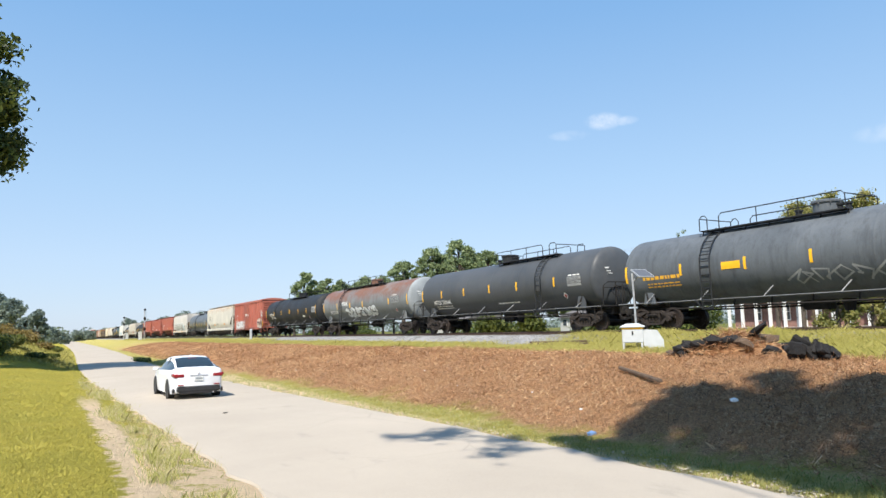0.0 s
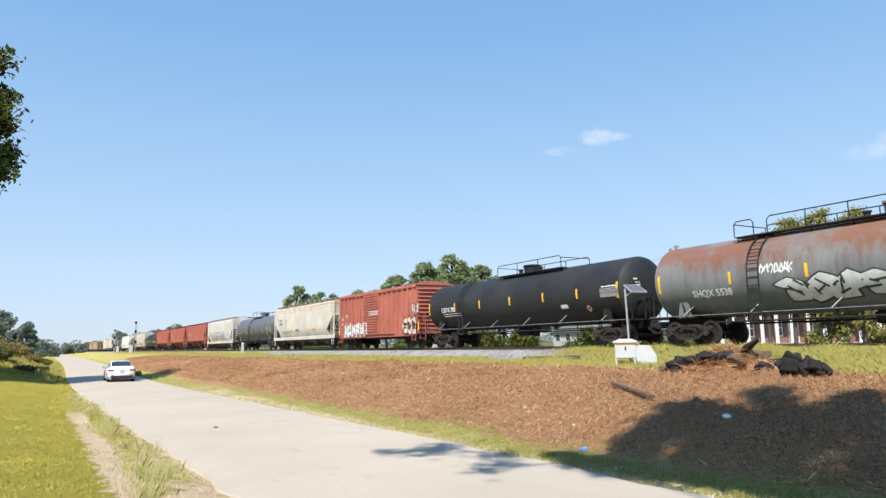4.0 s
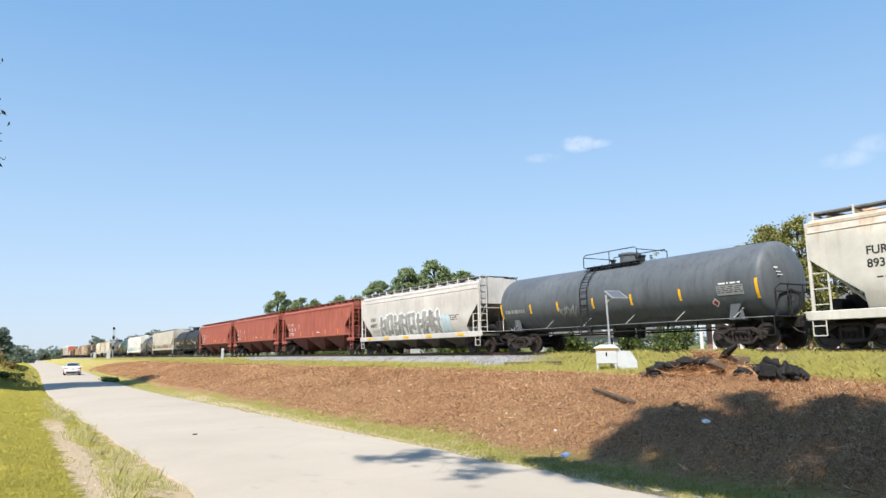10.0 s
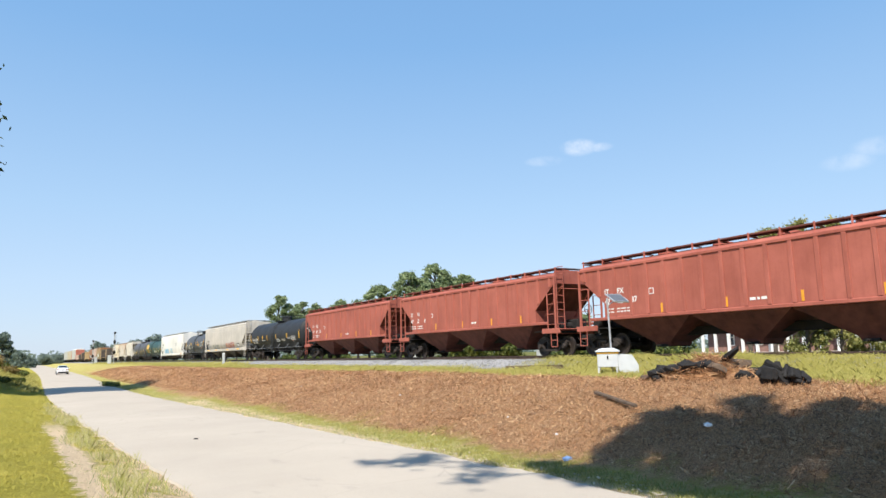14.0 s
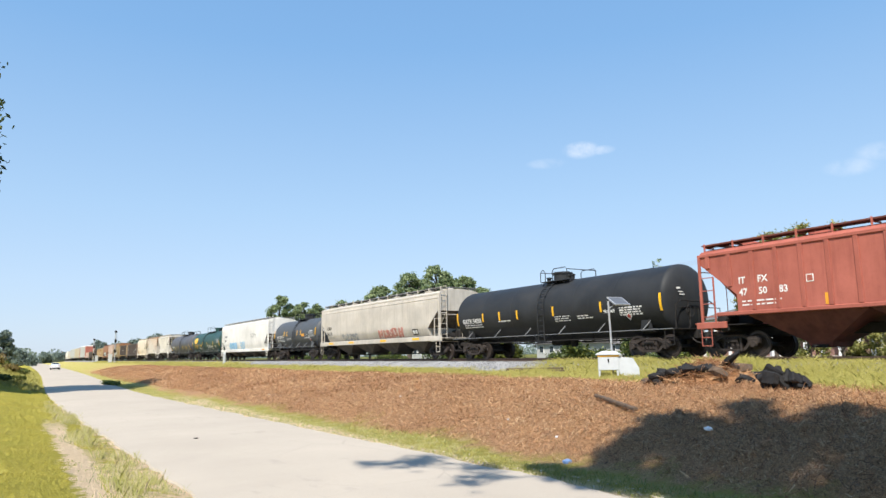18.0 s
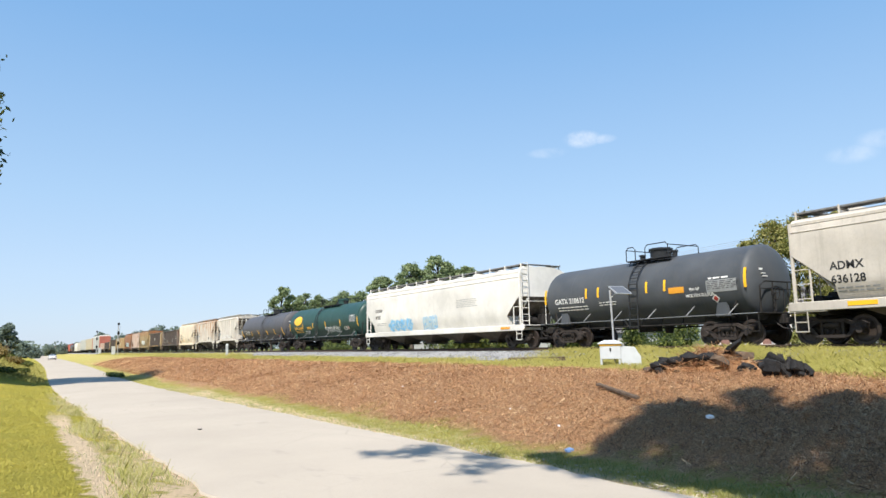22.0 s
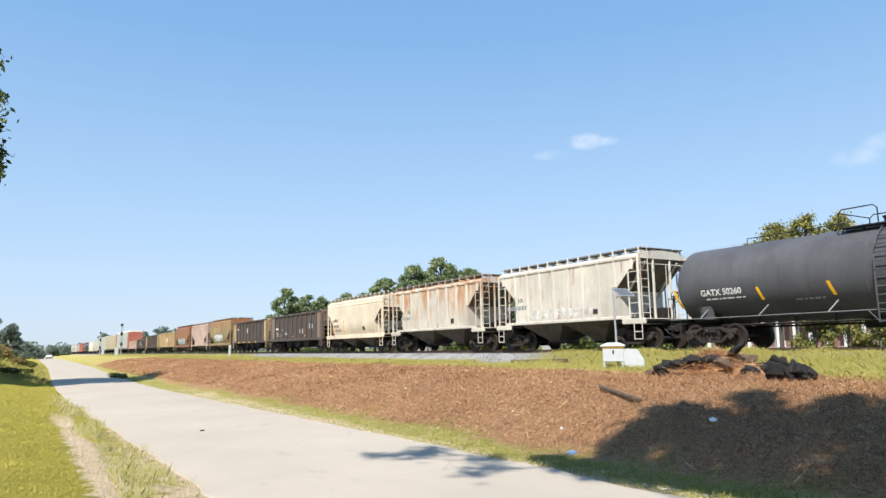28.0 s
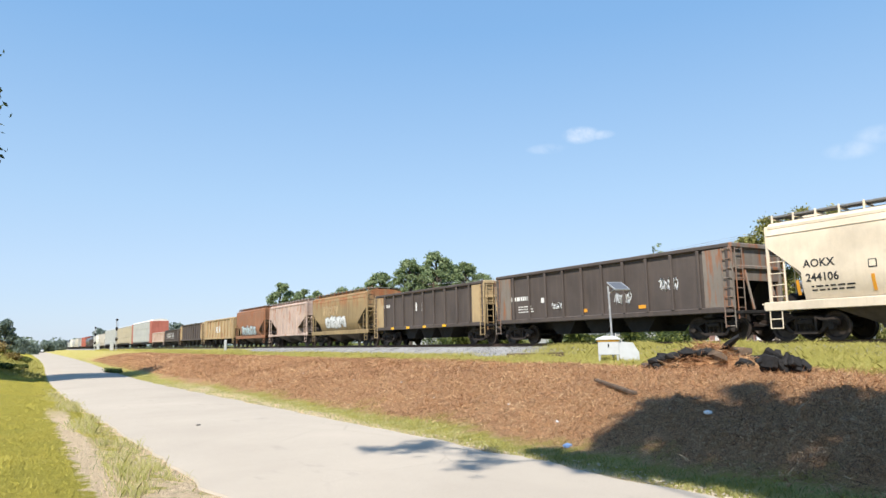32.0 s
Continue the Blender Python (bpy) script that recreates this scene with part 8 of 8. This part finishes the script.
GRAVEL_PALE = plain("pale_sandy_gravel", (0.5, 0.42, 0.3), 0.9, 0, 0.35, 6)
crumbs()
chip = part("road_chip", chunk(random.Random(9), 0.04, (1.4, 0.9, 0.5)), CHAR)
chip.matrix_basis = pose(3.91, 18.12, road_z(18.12) + 0.065)
tagged(chip, "small dark scrap lying on the road", "litter")


def milepost():
    x, y = 20.5, 82.0
    m = thing("milepost", "white painted post beside the track", "post", at=pose(x, y, 1.42))
    part("post", M().box((0, 0, 0.5), (0.26, 0.2, 1.15), 0.03), CABWHITE, m)
    part("cap", M().prism([(-0.1, 1.07), (0.1, 1.07), (0, 1.2)], -0.13, 0.13), CABWHITE, m)


milepost()


def signal(az, dist, top, cab):
    x, y, z = place(az, dist)
    s = thing("railway_signal", "dark railway signal mast with round heads", "signal", at=pose(x, y, 1.3))
    part("mast", M().tube([(0, 0, 0), (0, 0, top - 1.3)], 0.09, 8), GALV, s)
    for k, zz in enumerate((top - 1.5, top - 3.6, top - 6.0)):
        if zz < 1.5:
            continue
        h = part("signal_head", M().lathe([(-0.1, 0.28), (-0.05, 0.3), (0.0, 0.28)], "y", (0, -0.15, zz), 16).box((0, 0.05, zz), (0.34, 0.3, 0.9 if k else 0.4), 0.05), UNDER, s)
        part("hood", M().lathe([(-0.4, 0.13), (-0.1, 0.14)], "y", (0, -0.15, zz), 10), UNDER, h)
    part("ladder", M().tube([(0.3, 0.2, 0), (0.3, 0.2, top - 1.8)], 0.03, 4).tube([(-0.1, 0.3, 0), (-0.1, 0.3, top - 1.8)], 0.03, 4), GALV, s)
    c = thing("signal_cabinet", "pale metal signal equipment cabinet", "cabinet", at=pose(x + cab, y, 1.3))
    part("body", M().box((0, 0, 0.95), (0.75, 0.7, 1.8), 0.04), CABWHITE, c)
    part("roof", M().box((0, 0, 1.9), (0.9, 0.85, 0.1), 0.03), CABWHITE, c)


signal(6.27, 180, 8.6, -0.9)
signal(4.86, 235, 8.2, 0.9)

# ---------------- buildings beyond the track ----------------
BRICK = plain("red_brown_brick", (0.25, 0.145, 0.12), 0.9, 0, 0.2, 4, 0.3)
MORTAR = plain("pale_mortar", (0.34, 0.28, 0.24), 0.95)
TRIM = plain("white_house_trim", (0.75, 0.75, 0.73), 0.6, 0, 0.06, 3)
PANE = glassy("window_pane", (0.05, 0.06, 0.07))
HOUSEWALL = plain("dulled_house_siding", (0.42, 0.42, 0.40), 0.7, 0, 0.1, 3)
SHINGLE = plain("grey_shingles", (0.14, 0.13, 0.125), 0.9, 0, 0.3, 5, 0.4)


def brick_building():
    at = place(58.6, 79)
    b = thing("brick_building", "low red brick building with white columns and windows", "building", at=pose(at[0], at[1], 1.15, 0, 0, -2))
    # its front faces -x; it runs along y
    W, D, H = 26.0, 12.0, 4.0
    part("wall", M().box((D / 2 + 1.8, 0, H / 2), (D, W, H)), BRICK, b, "red-brown brick wall")
    part("foundation", M().box((D / 2 + 0.6, 0, 0.1), (D + 2.8, W + 0.6, 0.3), 0.03), MORTAR, b)
    part("fascia", M().box((0.3, 0, H + 0.15), (0.4, W + 0.8, 0.55), 0.03), TRIM, b)
    roof = M()
    roof.v = [(-0.3, -W / 2 - 0.6, H + 0.4), (D + 2.4, -W / 2 - 0.6, H + 0.4), (D / 2 + 1, -W / 2 + 4, H + 2.6), (-0.3, W / 2 + 0.6, H + 0.4), (D + 2.4, W / 2 + 0.6, H + 0.4), (D / 2 + 1, W / 2 - 4, H + 2.6)]
    roof.f = [(0, 2, 5, 3), (1, 4, 5, 2), (0, 1, 2), (3, 5, 4), (0, 3, 4, 1)]
    part("roof", roof, SHINGLE, b)
    n = 15
    for k in range(n):
        y = -W / 2 + 0.5 + (W - 1.0) * k / (n - 1)
        c = part("column", M().box((0.3, y, H / 2 + 0.1), (0.28, 0.28, H), 0.02), TRIM, b, "white square column")
        part("capital", M().box((0.3, y, H - 0.1), (0.3, 0.3, 0.2), 0.02), TRIM, c)
        part("plinth", M().box((0.3, y, 0.3), (0.3, 0.3, 0.2), 0.02), TRIM, c)
    for k in range(n - 1):
        y = -W / 2 + 0.5 + (W - 1.0) * (k + 0.5) / (n - 1)
        if k % 2 == 0:
            w = part("window", M().box((1.76, y, 1.9), (0.12, 1.0, 1.9), 0.02), TRIM, b, "white-framed window")
            for s in (-0.22, 0.22):
                for z in (1.45, 2.35):
                    part("pane", M().box((1.69, y + s, z), (0.03, 0.38, 0.8)), PANE, w)
        elif k % 3 == 0:
            d = part("door", M().box((1.76, y, 1.35), (0.12, 1.2, 2.4), 0.02), TRIM, b, "white panelled door")
            part("door_handle", M().box((1.66, y + 0.45, 1.2), (0.06, 0.05, 0.12), 0.01), UNDER, d)


brick_building()


def low_house(az, dist, W, H, label, wall):
    at = place(az, dist)
    b = thing("low_house", label, "house", at=pose(at[0], at[1], 1.1, 0, 0, 2))
    D = 7
    part("wall", M().box((D / 2, 0, H / 2), (D, W, H)), wall, b)
    r = M()
    r.v = [(-0.5, -W / 2 - 0.4, H), (D + 0.5, -W / 2 - 0.4, H), (D / 2, -W / 2 - 0.4, H + 1.3), (-0.5, W / 2 + 0.4, H), (D + 0.5, W / 2 + 0.4, H), (D / 2, W / 2 + 0.4, H + 1.3)]
    r.f = [(0, 2, 5, 3), (1, 4, 5, 2), (0, 1, 2), (3, 5, 4), (0, 3, 4, 1)]
    part("roof", r, SHINGLE, b)
    for k in range(4):
        y = -W / 2 + W * (k + 0.5) / 4
        w = part("window", M().box((-0.03, y, 1.5), (0.08, 1.0, 1.1), 0.02), TRIM, b)
        part("pane", M().box((-0.08, y, 1.5), (0.02, 0.84, 0.92)), PANE, w)


low_house(40.6, 105, 9, 2.3, "low white house with grey roof beyond the railway", HOUSEWALL)
low_house(45.5, 110, 10, 2.2, "low pale house with grey roof beyond the railway", HOUSEWALL)
low_house(30.0, 100, 8, 2.2, "low white outbuilding beyond the railway", HOUSEWALL)


def power_line():
    x0, high = 58.0, 10.2
    for i, y in enumerate((-24.0, 37.0, 98.0)):
        p = thing("utility_pole", "wooden utility pole with crossarm", "utility pole", at=pose(x0, y, 1.1))
        part("pole", M().tube([(0, 0, -0.3), (0, 0, high + 0.3)], 0.14, 8), OLDWOOD, p)
        part("crossarm", M().box((0, 0, high - 0.2), (2.2, 0.1, 0.12), 0.01), OLDWOOD, p)
        for x in (-1.0, 0.0, 1.0):
            part("insulator", M().lathe([(high - 0.14, 0.05), (high, 0.06), (high + 0.05, 0.03)], "z", (x, 0, 0), 8), CABWHITE, p)
    for x in (-1.0, 0.0, 1.0):
        m = M()
        ys = [-24.0 + 122.0 * k / 60 for k in range(61)]
        m.tube([(x0 + x, y, 1.1 + high - 0.8 * (1 - (2 * (((y + 24) % 61) / 61) - 1) ** 2)) for y in ys], 0.011, 4)
        tagged(part("power_cable", m, GALV), "thin sagging overhead power cable", "cable")


power_line()


# ---------------- what moves ----------------
def share_keys(ob, first):
    """Lets ob turn by the same keys as first."""
    ob.rotation_mode = "QUATERNION"
    ob.animation_data_create()
    ob.animation_data.action = first.animation_data.action
    ob.animation_data.action_slot = first.animation_data.action_slot


def motions():
    times = [k * 0.5 for k in range(65)]
    for car, y in TRAIN:
        walk(car, [(t, pose(TRACK_X, y - travel(t), RAIL_Z)) for t in times])
    firsts = {}
    for w, s in WHEELS:
        if s not in firsts:
            firsts[s] = w
            walk(w, [(k / FPS, pose(0, 0, 0, math.degrees(s * travel(k / FPS) / 0.46))) for k in range(32 * FPS + 1)])
        else:
            share_keys(w, firsts[s])
    rows = []
    for t, y in DRIVE:
        x = road_mid(y) - 0.42 + 0.85 * smooth(23, 48, y)
        turn = -math.degrees(math.atan2(road_mid(y + 2) - road_mid(y), 2))
        rows.append((t, pose(x, y, road_z(y) + 0.05, 0, 0, turn)))
    walk(SEDAN, rows)
    firsts = {}
    for w, s in SEDAN_WHEELS:
        if s not in firsts:
            firsts[s] = w
            turns, k = [], 0
            for k in range(32 * FPS + 1):
                t = k / FPS
                y = np.interp(t, [r[0] for r in DRIVE], [r[1] for r in DRIVE])
                turns.append((t, pose(0, 0, 0, math.degrees((y - 24.6) / 0.29) * s)))
            walk(w, turns)
        else:
            share_keys(w, firsts[s])


motions()
